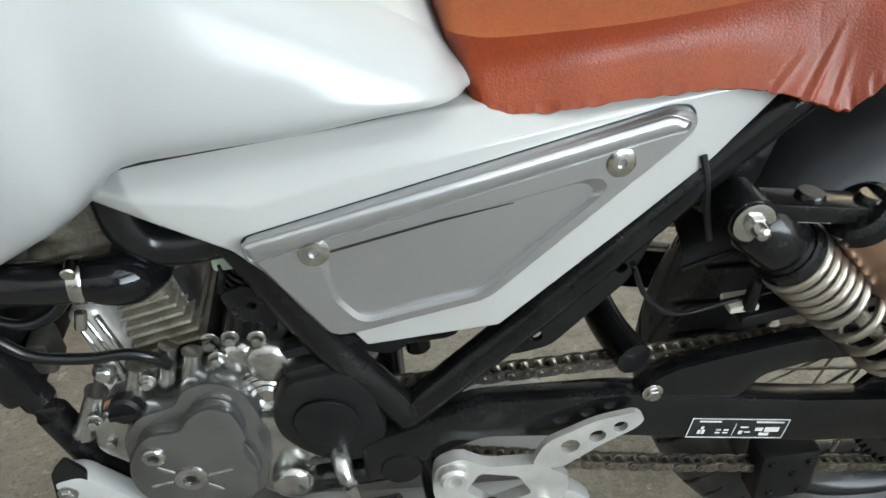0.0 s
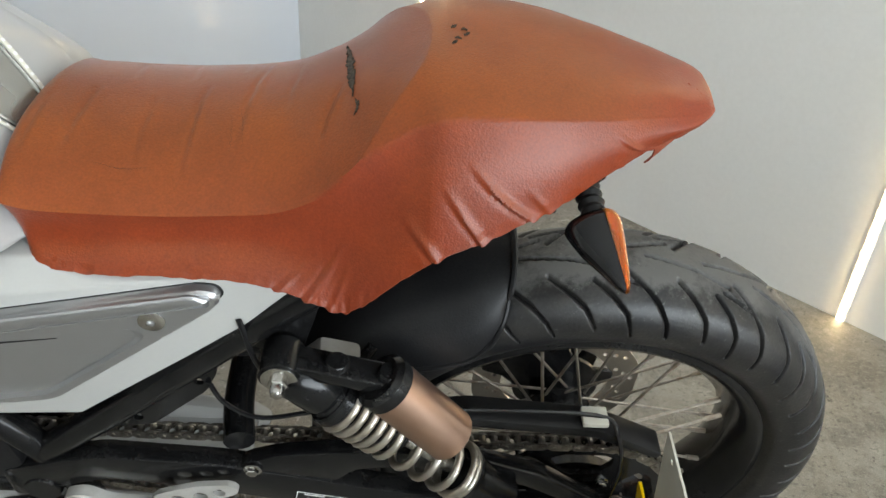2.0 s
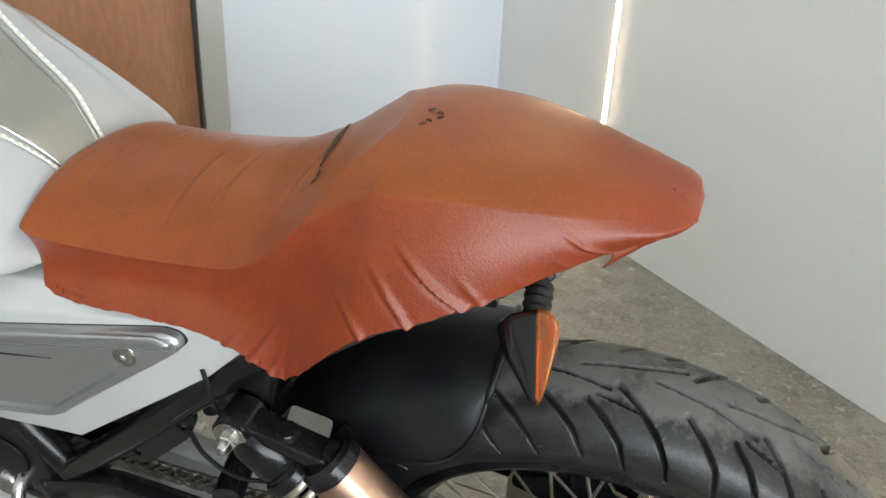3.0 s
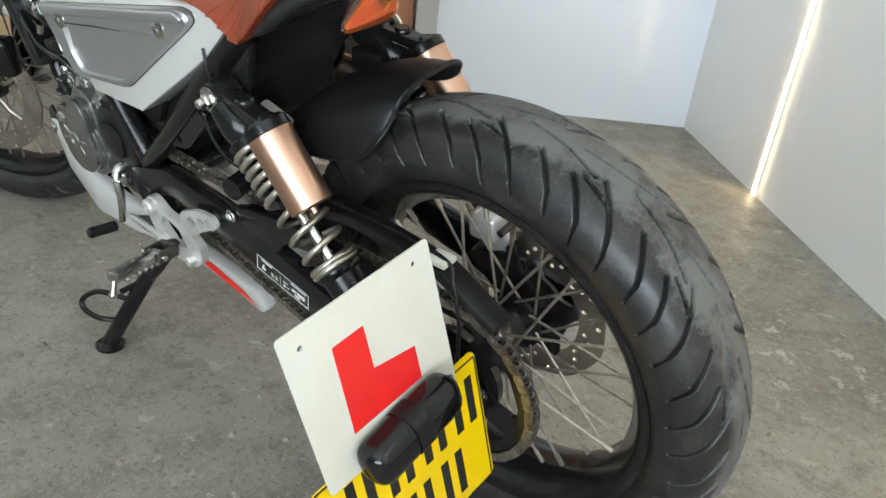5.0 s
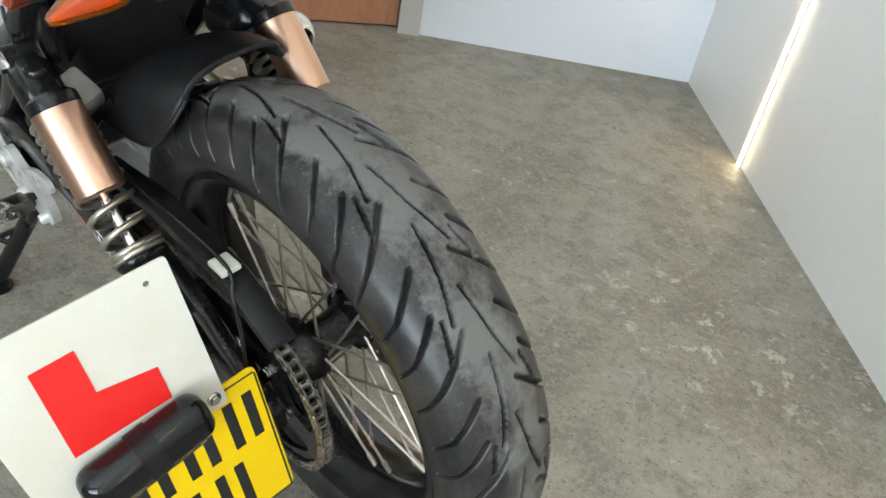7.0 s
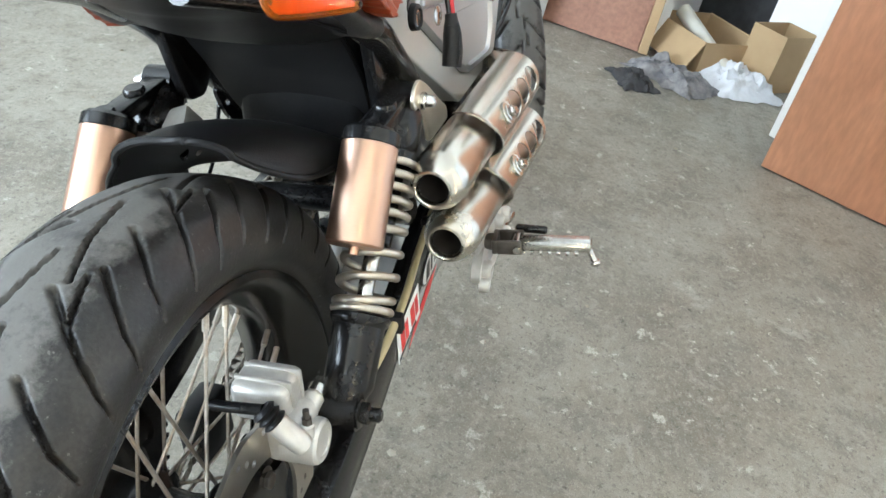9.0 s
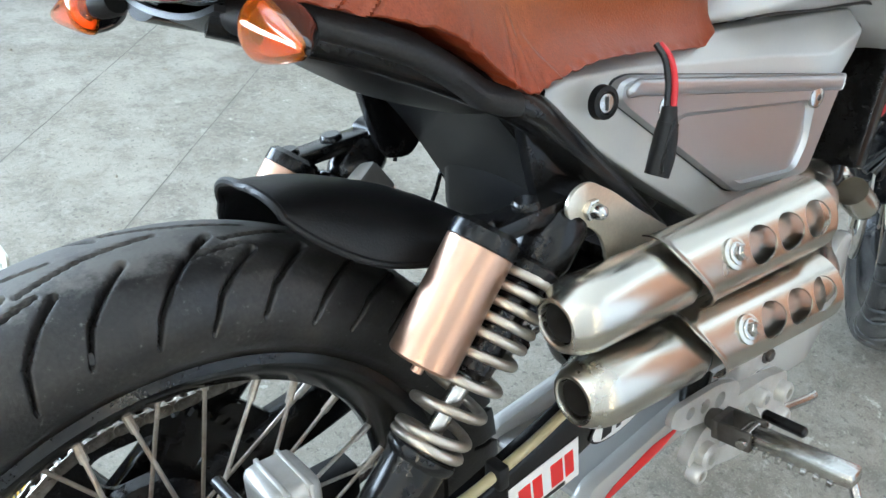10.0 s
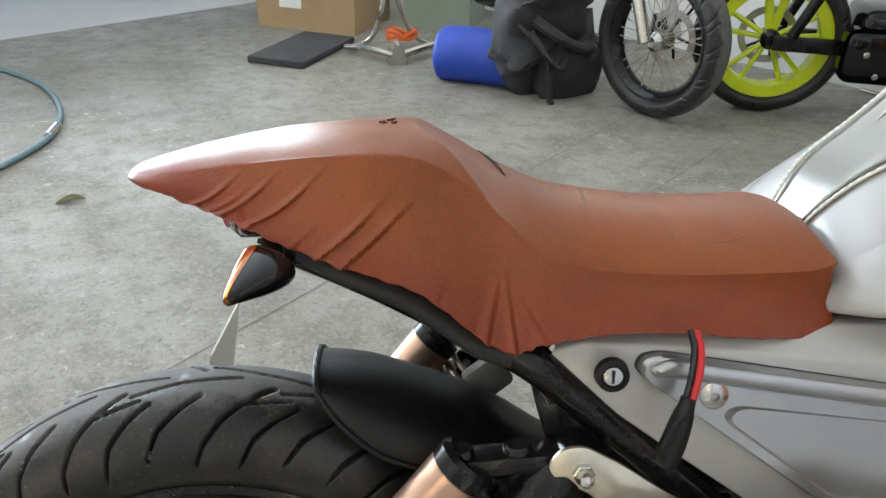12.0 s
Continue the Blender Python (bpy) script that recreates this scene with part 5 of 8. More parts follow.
# ---------------------------------------------------------------- frame
fr = part("frame", tube([(-1.02, 0, 0.80), (-0.90, 0, 0.74), (-0.70, 0, 0.70), (-0.50, 0, 0.68), (-0.30, 0, 0.685)], 0.022, 14), "black", BIKE, "satin black tubular frame")
for side in (-1, 1):
    s = side
    part("frame_tube", tube([(-0.80, s * 0.070, 0.668), (-0.705, s * 0.095, 0.660), (-0.664, s * 0.103, 0.612), (-0.615, s * 0.106, 0.504), (-0.568, s * 0.108, 0.428), (-0.545, s * 0.108, 0.366), (-0.540, s * 0.105, 0.29)], 0.0155, 14), "black", fr)
    part("frame_tube", tube([(-0.556, s * 0.108, 0.418), (-0.47, s * 0.110, 0.492), (-0.38, s * 0.112, 0.574), (-0.294, s * 0.112, 0.651), (-0.25, s * 0.110, 0.684), (-0.16, s * 0.086, 0.728), (-0.07, s * 0.052, 0.758)], 0.0145, 14, 8, 1.1), "black", fr)
    part("cradle_tube", tube([(-0.95, s * 0.03, 0.70), (-0.895, s * 0.06, 0.53), (-0.864, s * 0.072, 0.44), (-0.835, s * 0.074, 0.345), (-0.79, s * 0.076, 0.280), (-0.70, s * 0.085, 0.245), (-0.58, s * 0.10, 0.27)], 0.0145, 12), "black", fr)
    hole = [circle(-0.381, 0.549, 0.005, 12), circle(-0.448, 0.490, 0.0055, 12)]
    o = rounded([(-0.500, 0.476), (-0.375, 0.588), (-0.360, 0.568), (-0.375, 0.536), (-0.436, 0.478), (-0.462, 0.474)], 0.008, 3)
    bm = plate(o, -0.112, -0.117, hole, 0.0)
    part("gusset", bm if s < 0 else mirror(bm), "black", fr, "black gusset plate with bolt holes", smooth=30)
    part("pivot_boss", lathe([(0.0, 0.004), (0.018, 0.004), (0.0195, 0.0), (0.0195, -0.02)], 28, along((-0.572, s * 0.124, 0.363), (-0.572, s * 0.2, 0.363))), "black", fr)
    # upper shock lug
    o = rounded([(-0.345, 0.612), (-0.300, 0.655), (-0.262, 0.668), (-0.272, 0.630), (-0.286, 0.586), (-0.318, 0.582)], 0.01, 3)
    bm = plate(o, -0.098, -0.110, (), 0.002)
    part("shock_lug", bm if s < 0 else mirror(bm), "black", fr)
part("cross_plate", plate(rounded([(-0.66, 0.50), (-0.56, 0.46), (-0.52, 0.52), (-0.56, 0.56), (-0.64, 0.56)], 0.02), -0.085, -0.075), "black_plastic", fr)
# battery tray and inner bodywork seen under the covers
part("battery_box", box(-0.612, -0.500, -0.072, 0.072, 0.450, 0.565, 0.018, 3), "black_plastic", BIKE, "black battery box", smooth=40)
part("inner_box", box(-0.50, -0.33, -0.075, 0.075, 0.52, 0.69, 0.02, 3), "black_plastic", BIKE, "black inner plastic box", smooth=40)
part("cable_tie", tube([(-0.331, -0.124, 0.645), (-0.327, -0.127, 0.625), (-0.324, -0.127, 0.600), (-0.317, -0.125, 0.571)], 0.0017, 6, 4, 1.6), "black_plastic", fr)
part("tie_tail", tube([(-0.300, 0.112, 0.652), (-0.306, 0.118, 0.64), (-0.300, 0.12, 0.632)], 0.003, 6), "tape", fr)


# ---------------------------------------------------------------- swingarm
arm = part("swingarm", lathe([(0.022, -0.1), (0.022, 0.1)], 20, along((-0.580, 0, 0.372), (-0.580, 1, 0.372))), "black", BIKE, "black box-section swingarm")
for s in (-1, 1):
    o = rounded([(-0.605, 0.398), (-0.500, 0.428), (-0.376, 0.416), (-0.196, 0.370), (-0.055, 0.343), (0.050, 0.336), (0.062, 0.325), (0.058, 0.290), (0.045, 0.284),
                 (-0.055, 0.286), (-0.184, 0.310), (-0.380, 0.362), (-0.497, 0.386), (-0.605, 0.345)], 0.012, 3)
    bm = plate(o, -0.102, -0.126, [circle(0.0, AXLE, 0.009, 14)], 0.004)
    part("arm", bm if s < 0 else mirror(bm), "black", arm, "", 30)
    o = rounded([(-0.374, 0.394), (-0.354, 0.420), (-0.321, 0.434), (-0.270, 0.442), (-0.214, 0.447), (-0.130, 0.442), (-0.045, 0.406), (0.030, 0.345), (0.005, 0.338), (-0.060, 0.384), (-0.135, 0.415), (-0.200, 0.419), (-0.244, 0.411), (-0.264, 0.386), (-0.348, 0.386)], 0.008, 3)
    bm = plate(o, -0.106, -0.124, (), 0.003)
    if s > 0:
        bm.free()
    else:
        part("brace", bm, "black", arm, "", 30)
    part("brace_bolt", bolt((-0.347, s * 0.126, 0.413), (-0.347, s * 0.2, 0.413), 0.0065, 0.006), "chrome", arm)
    part("shock_mount", lathe([(0.015, 0), (0.015, 0.03)], 20, along((-0.091, s * 0.092, 0.386), (-0.091, s * 0.2, 0.386))), "black", arm)
    bm = plate(rounded([(-0.150, 0.345), (-0.108, 0.392), (-0.092, 0.402), (-0.074, 0.392), (-0.062, 0.338)], 0.008, 3), -0.104, -0.112, (), 0.002)
    part("shock_lug", bm if s < 0 else mirror(bm), "black", arm, "", 30)
    # chain adjuster block
    part("adjuster", box(0.020, 0.066, s * 0.126 - 0.003, s * 0.126 + 0.003, 0.292, 0.332, 0.002), "alloy", arm)
part("crossmember", tube([(-0.36, -0.11, 0.44), (-0.37, -0.05, 0.44), (-0.37, 0.05, 0.44), (-0.36, 0.11, 0.44)], 0.016), "black", arm)
# white data label on the left arm
lb = part("data_label", plate([(-0.305, 0.371), (-0.208, 0.348), (-0.213, 0.323), (-0.310, 0.346)], -0.1262, -0.1266), "ink", arm, "black data label with white print")


def on_label(x, z):
    """x along, z down, both 0 to 1 on the label."""
    a = Vector((-0.305, 0.371)).lerp(Vector((-0.208, 0.348)), x)
    b = Vector((-0.310, 0.346)).lerp(Vector((-0.213, 0.323)), x)
    return tuple(a.lerp(b, z))


def label_bar(x0, x1, z0, z1):
    return plate([on_label(x0, z0), on_label(x1, z0), on_label(x1, z1), on_label(x0, z1)], -0.1267, -0.1270)


part("label_frame", joined(label_bar(0, 1, 0, 0.04), label_bar(0, 1, 0.96, 1), label_bar(0, 0.01, 0.04, 0.96), label_bar(0.99, 1, 0.04, 0.96), label_bar(0.46, 0.466, 0.25, 0.9)), "sticker", lb, smooth=0)
for x0, x1, z0, z1 in ((0.08, 0.3, 0.12, 0.2), (0.10, 0.13, 0.6, 0.8), (0.14, 0.17, 0.6, 0.8), (0.12, 0.15, 0.42, 0.56), (0.28, 0.33, 0.55, 0.62), (0.28, 0.33, 0.7, 0.77), (0.36, 0.41, 0.55, 0.62), (0.36, 0.41, 0.7, 0.77),
                       (0.52, 0.6, 0.4, 0.47), (0.52, 0.56, 0.62, 0.8), (0.58, 0.64, 0.66, 0.72), (0.66, 0.95, 0.12, 0.2), (0.68, 0.76, 0.45, 0.62), (0.78, 0.93, 0.42, 0.66), (0.74, 0.84, 0.72, 0.86)):
    part("print_bar", label_bar(x0, x1, z0, z1), "sticker", lb, smooth=0)
# guard over the chain
g = part("chain_guard", plate(rounded([(-0.270, 0.472), (-0.130, 0.492), (0.000, 0.478), (0.075, 0.436), (0.070, 0.426), (-0.004, 0.464), (-0.130, 0.478), (-0.268, 0.458)], 0.006), -0.082, -0.112, (), 0.003), "black_plastic", BIKE, "black plastic chain guard", smooth=30)
for u, w in ((-0.268, 0.478), (-0.005, 0.482)):
    part("cable_clip", box(u - 0.013, u + 0.013, -0.112, -0.090, w, w + 0.007, 0.002), "l_white", g, "white adhesive cable clip")
part("sensor_cable", tube([(-0.372, -0.118, 0.552), (-0.360, -0.120, 0.520), (-0.330, -0.116, 0.492), (-0.268, -0.103, 0.487), (-0.15, -0.105, 0.497), (-0.006, -0.102, 0.490), (0.020, -0.112, 0.47), (0.032, -0.118, 0.42), (0.03, -0.122, 0.36)], 0.0024, 8), "hose", g, "thin black cable")
part("chain_slider", box(-0.213, -0.150, -0.112, -0.078, 0.200, 0.272, 0.006), "black_plastic", arm)
for u, w in ((-0.203, 0.262), (-0.162, 0.258), (-0.178, 0.242), (-0.198, 0.216), (-0.165, 0.212)):
    part("slider_bolt", bolt((u, -0.112, w), (u, -0.2, w), 0.0028, 0.003), "black", arm)


# ---------------------------------------------------------------- shocks
def shock(s):
    out_v = 0.008 if s < 0 else 0.0
    ext = 0.016 if s < 0 else -0.006
    top, low = Vector((-0.299, s * (0.124 + out_v), 0.600)), Vector((-0.091, s * (0.121 + 1.6 * out_v), 0.386))
    ax = (low - top).normalized()
    n = (low - top).length
    body = part("rear_shock", lathe([(0.020, 0.052), (0.022, 0.054), (0.0285, 0.060), (0.0285, 0.066), (0.016, 0.072), (0.016, 0.145), (0.012, 0.150), (0.0065, 0.152), (0.0065, 0.2195 + ext), (0.012, 0.2200 + ext),
                                     (0.022, 0.2188 + ext), (0.0262, 0.2184 + ext), (0.0278, 0.2195 + ext), (0.0280, 0.2225 + ext), (0.0270, 0.2255 + ext), (0.0240, 0.229 + ext), (0.0235, 0.282 + ext), (0.017, 0.290), (0.012, 0.296)], 32, along(top, low)),
                "black", BIKE, "rear shock absorber with copper reservoir", smooth=30)
    part("shaft", lathe([(0.0074, 0.150), (0.0074, 0.2215 + ext)], 16, along(top, low)), "chrome", body, "polished shaft")
    m = along(top, low)
    turns, r, wire = (10.6 if s < 0 else 9.6), (0.0268 if s < 0 else 0.0258), 0.0040
    pts = []
    k = 220
    for i in range(k + 1):
        f = i / k
        z = 0.066 + (0.060 * f / 0.50 if f < 0.50 else 0.060 + (0.082 + ext) * (f - 0.50) / 0.36 if f < 0.86 else 0.142 + ext + 0.0085 * (f - 0.86) / 0.14)
        a = 2 * math.pi * turns * f
        pts.append(m @ Vector((r * math.cos(a), r * math.sin(a), z)))
    part("spring", tube(pts, wire, 10, straight=True), "spring", body, "bare steel coil spring")
    head = joined(lathe([(0.021, 0.010), (0.024, 0.016), (0.025, 0.046), (0.022, 0.054)], 28, m),
                  lathe([(0.018, -0.016), (0.018, 0.016)], 26, along(top, top + Vector((0, 1, 0)))))
    part("upper_eye", head, "black", body, "", 30)
    part("adjust_collar", lathe([(0.0265, 0.056), (0.0285, 0.058), (0.0285, 0.066), (0.0265, 0.068)], 16, m), "black", body)
    out = Vector((0, s, 0))
    seat_at = 0.017 if s < 0 else 0.0165
    head_m = along(top + out * seat_at, top + out)
    part("upper_bolt", joined(lathe([(0.0155, 0), (0.0155, 0.0015), (0.013, 0.0022)], 28, head_m), lathe([(0.0085, 0.0015), (0.0085, 0.0075), (0.0072, 0.0085)], 6, head_m),
                              lathe([(0.0062, 0.0075), (0.0062, 0.0125), (0.005, 0.0165), (0.0025, 0.0185), (0, 0.019)], 18, head_m)), "chrome", body, "plated acorn nut and washer", 30)
    part("lower_clevis", joined(lathe([(0.017, -0.015), (0.017, 0.015)], 24, along(low, low + out)), rod(low - ax * 0.02, low, 0.012)), "black", body)
    part("lower_bolt", joined(bolt(low + out * 0.016, low + out, 0.010, 0.010), rod(low + out * 0.02, low + out * 0.036, 0.0065, 14, bevel=0.002)), "black", body)
    # reservoir
    drop = 0.006 if s < 0 else 0.0
    rt, rb = Vector((-0.214 + drop / 2, s * (0.121 + 2.6 * out_v), 0.594 - drop)), Vector((-0.154 + drop / 2, s * (0.120 + 2.9 * out_v), 0.519 - drop))
    d = (rb - rt).normalized()
    n = (rb - rt).length
    part("reservoir", lathe([(0.0, 0.004), (0.0225, 0.004), (0.0255, 0.006), (0.0255, n - 0.002), (0.0235, n), (0.0, n)], 40, along(rt, rb)), "copper", body, "copper anodised reservoir", 30)
    part("reservoir_cap", lathe([(0.0, -0.010), (0.021, -0.010), (0.0258, -0.006), (0.0262, 0.0), (0.0262, 0.005), (0.024, 0.006)], 40, along(rt, rb)), "black", body, "", 30)
    part("valve", rod(rb, rb + d * 0.007, 0.0045, 10), "copper", body)
    up = Vector((0.06, 0, 0.07)).normalized()
    # bridge from the eye to the reservoir
    a, b = top + Vector((0.008, 0, 0.004)), rt + Vector((0.010, 0, 0.004))
    bm = box(-0.013, 0.013, -0.0075, 0.0075, 0, (b - a).length, 0.003)
    part("bridge", moved(bm, along(a, b)), "black", body, "", 30)
    for f in (0.42, 0.92):
        q = a.lerp(b, f)
        nn = Vector((-(b - a).z, 0, (b - a).x)).normalized()
        nn = -nn if nn.z < 0 else nn
        part("plug_screw", lathe([(0.0, 0.0125), (0.009, 0.0125), (0.011, 0.010), (0.011, 0.004)], 22, along(q, q + nn)), "black", body)
    part("scale_mark", moved(box(-0.0105, -0.006, -0.0079, -0.0075, 0.012, 0.055), along(a, b)), "sticker", body, "worn white scale marks")
    return body


for s in (-1, 1):
    shock(s)
part("damper_box", box(-0.318, -0.262, 0.085, 0.118, 0.552, 0.584, 0.006), "black_plastic", BIKE, "black plastic block", smooth=40)
part("taped_lead", moved(box(-0.022, 0.022, -0.015, 0.015, -0.018, 0.018, 0.006), pose(-0.262, -0.098, 0.562, 20, 30, 15)), "tape", BIKE, "lump wrapped in grey tape")


# ---------------------------------------------------------------- rear mudguards and tail
def guard():
    """Scooped mudguard over the front upper part of the rear tyre: a crest line and a lower edge on each side, the left one deeper, joined by quarter ellipses."""
    crest = smooth_line([(-0.096, 0, 0.634), (-0.140, 0, 0.629), (-0.180, 0, 0.617), (-0.230, 0, 0.596), (-0.270, 0, 0.571), (-0.310, 0, 0.540)], 6)
    edge = smooth_line([(-0.100, 0.050, 0.617), (-0.118, 0.066, 0.597), (-0.152, 0.083, 0.574), (-0.200, 0.088, 0.560), (-0.255, 0.086, 0.550), (-0.315, 0.080, 0.520)], 6)
    left = smooth_line([(-0.102, 0.056, 0.606), (-0.108, 0.074, 0.582), (-0.135, 0.087, 0.552), (-0.200, 0.090, 0.538), (-0.255, 0.088, 0.532), (-0.315, 0.082, 0.510)], 6)
    rows = []
    for c, right, far in zip(crest, edge, left):
        row = []
        for j in range(25):
            a = math.pi / 2 * (-1 + 2 * j / 24)
            k, e = 1 - math.cos(a), (far if a < 0 else right)
            row.append((c.x + (e.x - c.x) * k, e.y * math.sin(a), c.z + (e.z - c.z) * k + 0.11 * max(0.0, e.y * math.sin(a))))
        rows.append(row)
    return rows


gd = guard()
hug = part("rear_mudguard", sheet(gd, 0.0035), "black_plastic", BIKE, "black plastic mudguard hugging the rear tyre", smooth=60)
part("edge_bead", tube([gd[0][j] for j in range(0, 25, 2)], 0.0034, 8, 4), "black_plastic", hug)
for side in (0, 24):
    part("edge_bead", tube([gd[i][side] for i in range(0, 31, 3)], 0.0028, 8, 4), "black_plastic", hug)
part("stay", tube([(-0.225, -0.078, 0.56), (-0.25, -0.10, 0.53), (-0.265, -0.11, 0.48)], 0.006), "black", hug)
part("stay", tube([(-0.225, 0.078, 0.56), (-0.25, 0.10, 0.53), (-0.265, 0.11, 0.48)], 0.006), "black", hug)

# inner guard hanging from the seat frame in front of the wheel: a leaf-shaped panel, dished towards the wheel
rows = []
spine = smooth_line([(-0.205, 0.066, 0.722), (-0.240, 0.078, 0.692), (-0.272, 0.081, 0.657), (-0.298, 0.081, 0.627), (-0.320, 0.080, 0.596), (-0.345, 0.074, 0.556), (-0.368, 0.060, 0.530), (-0.384, 0.040, 0.518)], 5)
for i, c in enumerate(spine):
    f = i / (len(spine) - 1)
    row = []
    for k in range(17):
        g = -1 + k / 8
        row.append((c.x - 0.016 * (1 - g * g) * (1 - 0.4 * f), c.y * g, c.z - 0.008 * (1 - g * g) + 0.004 * abs(g) ** 6))
    rows.append(row)
inner = part("inner_mudguard", sheet(rows, 0.003), "black_plastic", BIKE, "black inner mudguard under the seat", smooth=60)
for side in (0, 16):
    part("edge_bead", tube([row[side] for row in rows[::3]], 0.0022, 8, 4), "black_plastic", inner)
part("drain_stub", rod((-0.352, -0.030, 0.548), (-0.350, -0.030, 0.520), 0.0035, 10), "black_plastic", inner)

# tray under the seat with tail lamp
rows = []
for i in range(17):
    f = i / 16
    u = -0.262 + 0.198 * f
    zc = np.interp(u, [-0.262, -0.215, -0.179, -0.158, -0.127, -0.101, -0.067, -0.040], [0.662, 0.678, 0.699, 0.713, 0.724, 0.738, 0.754, 0.762])
    half = np.interp(u, [-0.30, -0.22, -0.12, -0.025], [0.120, 0.118, 0.098, 0.060])
    rim_w = np.interp(u, [-0.30, -0.243, -0.19, -0.13, -0.05, -0.02], [0.690, 0.688, 0.715, 0.748, 0.768, 0.770])
    row = []
    for j in range(17):
        g = -1 + 2 * j / 16
        e = abs(g) ** 2.4
        row.append((u, half * g, zc + (rim_w - zc) * e))
    rows.append(row)
tray = part("tail_tray", sheet(rows, 0.004), "black_plastic", BIKE, "black plastic tray under the seat tail", smooth=50)
for side in (-1, 1):
    rows = []
    for i in range(25):
        u = -0.246 + 0.166 * i / 24
        hem_v = float(np.interp(u, [-0.262, -0.243, -0.195, -0.130, -0.090, -0.05], [0.139, 0.140, 0.137, 0.126, 0.110, 0.087])) - 0.012
        hem_w = float(np.interp(u, [-0.262, -0.243, -0.220, -0.195, -0.170, -0.130, -0.090, -0.05], [0.690, 0.690, 0.698, 0.716, 0.732, 0.748, 0.762, 0.774]))
        deep = 0.016 - 0.004 * i / 24
        rows.append([(u, side * (hem_v - 0.010), hem_w + 0.008), (u, side * hem_v, hem_w), (u, side * (hem_v + 0.001), hem_w - 0.5 * deep), (u, side * (hem_v - 0.003), hem_w - 0.85 * deep), (u, side * (hem_v - 0.012), hem_w - deep),
                     (u, side * (hem_v - 0.040), hem_w - deep + 0.002)])
    part("tail_fairing", sheet(rows, 0.003), "grey_plastic", tray, "weathered dark grey plastic fairing under the seat edge", smooth=50)
part("tail_lamp_housing", box(-0.092, -0.050, -0.076, 0.076, 0.7635, 0.792, 0.007, 3), "black_plastic", tray, "", 40)


def lens_row(v0, v1, w0, w1, n=24):
    """A lens bowed back in the middle and swept forward at its ends."""
    P = []
    for i in range(n + 1):
        v = v0 + (v1 - v0) * i / n
        u = -0.028 - 3.2 * v * v
        P.append([(u - 0.016, v, w0), (u - 0.004, v, w0), (u, v, w0 + 0.004), (u, v, w1 - 0.004), (u - 0.004, v, w1), (u - 0.016, v, w1)])
    return P


lamp = part("tail_lamp", sheet(lens_row(-0.080, 0.080, 0.766, 0.788), 0.0015), "clear_lens", BIKE, "red and clear ribbed tail lamp", 40)
part("red_window", sheet(lens_row(-0.062, 0.062, 0.7675, 0.7865), 0.0012), "red_lens", lamp, "red lens", 40)
part("bulb_reflector", box(-0.052, -0.049, -0.072, 0.072, 0.768, 0.788, 0.001), "silver_cast", lamp)
for j in range(22):
    v = -0.066 + 0.006 * j
    u = -0.028 - 3.2 * v * v
    part("lens_rib", box(u - 0.0006, u + 0.0007, v, v + 0.0026, 0.7690, 0.7855, 0.0005, 1), "red_lens" if abs(v) < 0.060 else "clear_lens", lamp)
part("tail_bracket", box(-0.115, -0.085, -0.10, -0.06, 0.750, 0.760, 0.002), "black", tray)
part("tail_bracket", box(-0.115, -0.085, 0.06, 0.10, 0.750, 0.760, 0.002), "black", tray)


def indicator(s):
    """A teardrop turn signal on a ribbed rubber stalk: dark body facing forward, amber lens facing back."""
    d = 0.014 if s < 0 else -0.003
    fat = 0.0175 if s < 0 else 0.0165
    base, root = Vector((-0.074 + d, s * 0.072, 0.757)), Vector((-0.070 + d, s * (0.116 - d / 2), 0.751 if s < 0 else 0.755))
    rings = [(r, 0.004 * i) for i, r in enumerate((0.0085, 0.0105, 0.0085, 0.0105, 0.0085, 0.0105, 0.0085, 0.0100, 0.0082, 0.0082, 0.0088, 0.0100))]
    ob = part("indicator", lathe(rings, 20, along(base, root)), "black_plastic", BIKE, "amber turn signal with black teardrop body")
    tip = Vector((-0.058 + d, s * (0.176 - d / 2), 0.741 if s < 0 else 0.752))
    m = along(root + Vector((0, -s * 0.008, 0)), tip)
    length = (tip - root).length + 0.008
    inv = m.to_3x3().inverted()
    back = (inv @ Vector((1, 0, 0.05)))
    back.z = 0
    back.normalize()
    side = Vector((0, 0, 1)).cross(back)

    def shell(a0, a1, grow):
        P = []
        for i in range(19):
            f = i / 18
            r = fat * min(1.0, (f + 0.03) / 0.16) ** 0.5 * (1 - 0.80 * max(0.0, (f - 0.16) / 0.84) ** 1.25) * (1 if f < 0.97 else 0.6)
            r = max(0.0012, r)
            row = []
            for j in range(17):
                a = a0 + (a1 - a0) * j / 16
                depth = (1.65 if f < 0.5 else 1.65 - 0.9 * (f - 0.5)) if math.cos(a) < 0 else 0.80
                row.append(m @ (back * ((r + grow) * math.cos(a) * depth + 0.002) + side * ((r + grow) * math.sin(a)) + Vector((0, 0, f * length))))
            P.append(row)
        return P
    part("housing", sheet(shell(radians(90), radians(270), 0.0), 0.0018), "gloss_black", ob, "glossy black housing", 60)
    part("lens", sheet(shell(radians(-92), radians(92), 0.0008), 0.0016), "amber", ob, "amber lens", 60)
    P = shell(radians(90), radians(270), -0.003)
    part("reflector", sheet([[row[0], row[8].lerp((row[0] + row[16]) / 2, 0.75), row[16]] for row in P[1:-1]], 0.001), "amber_back", ob, "amber-tinted reflector")


for s in (-1, 1):
    indicator(s)


# ---------------------------------------------------------------- learner plate, number plate and lamp
TILT_P = pose(0.045, 0, 0.496) @ Matrix.Rotation(radians(-9), 4, "Y")


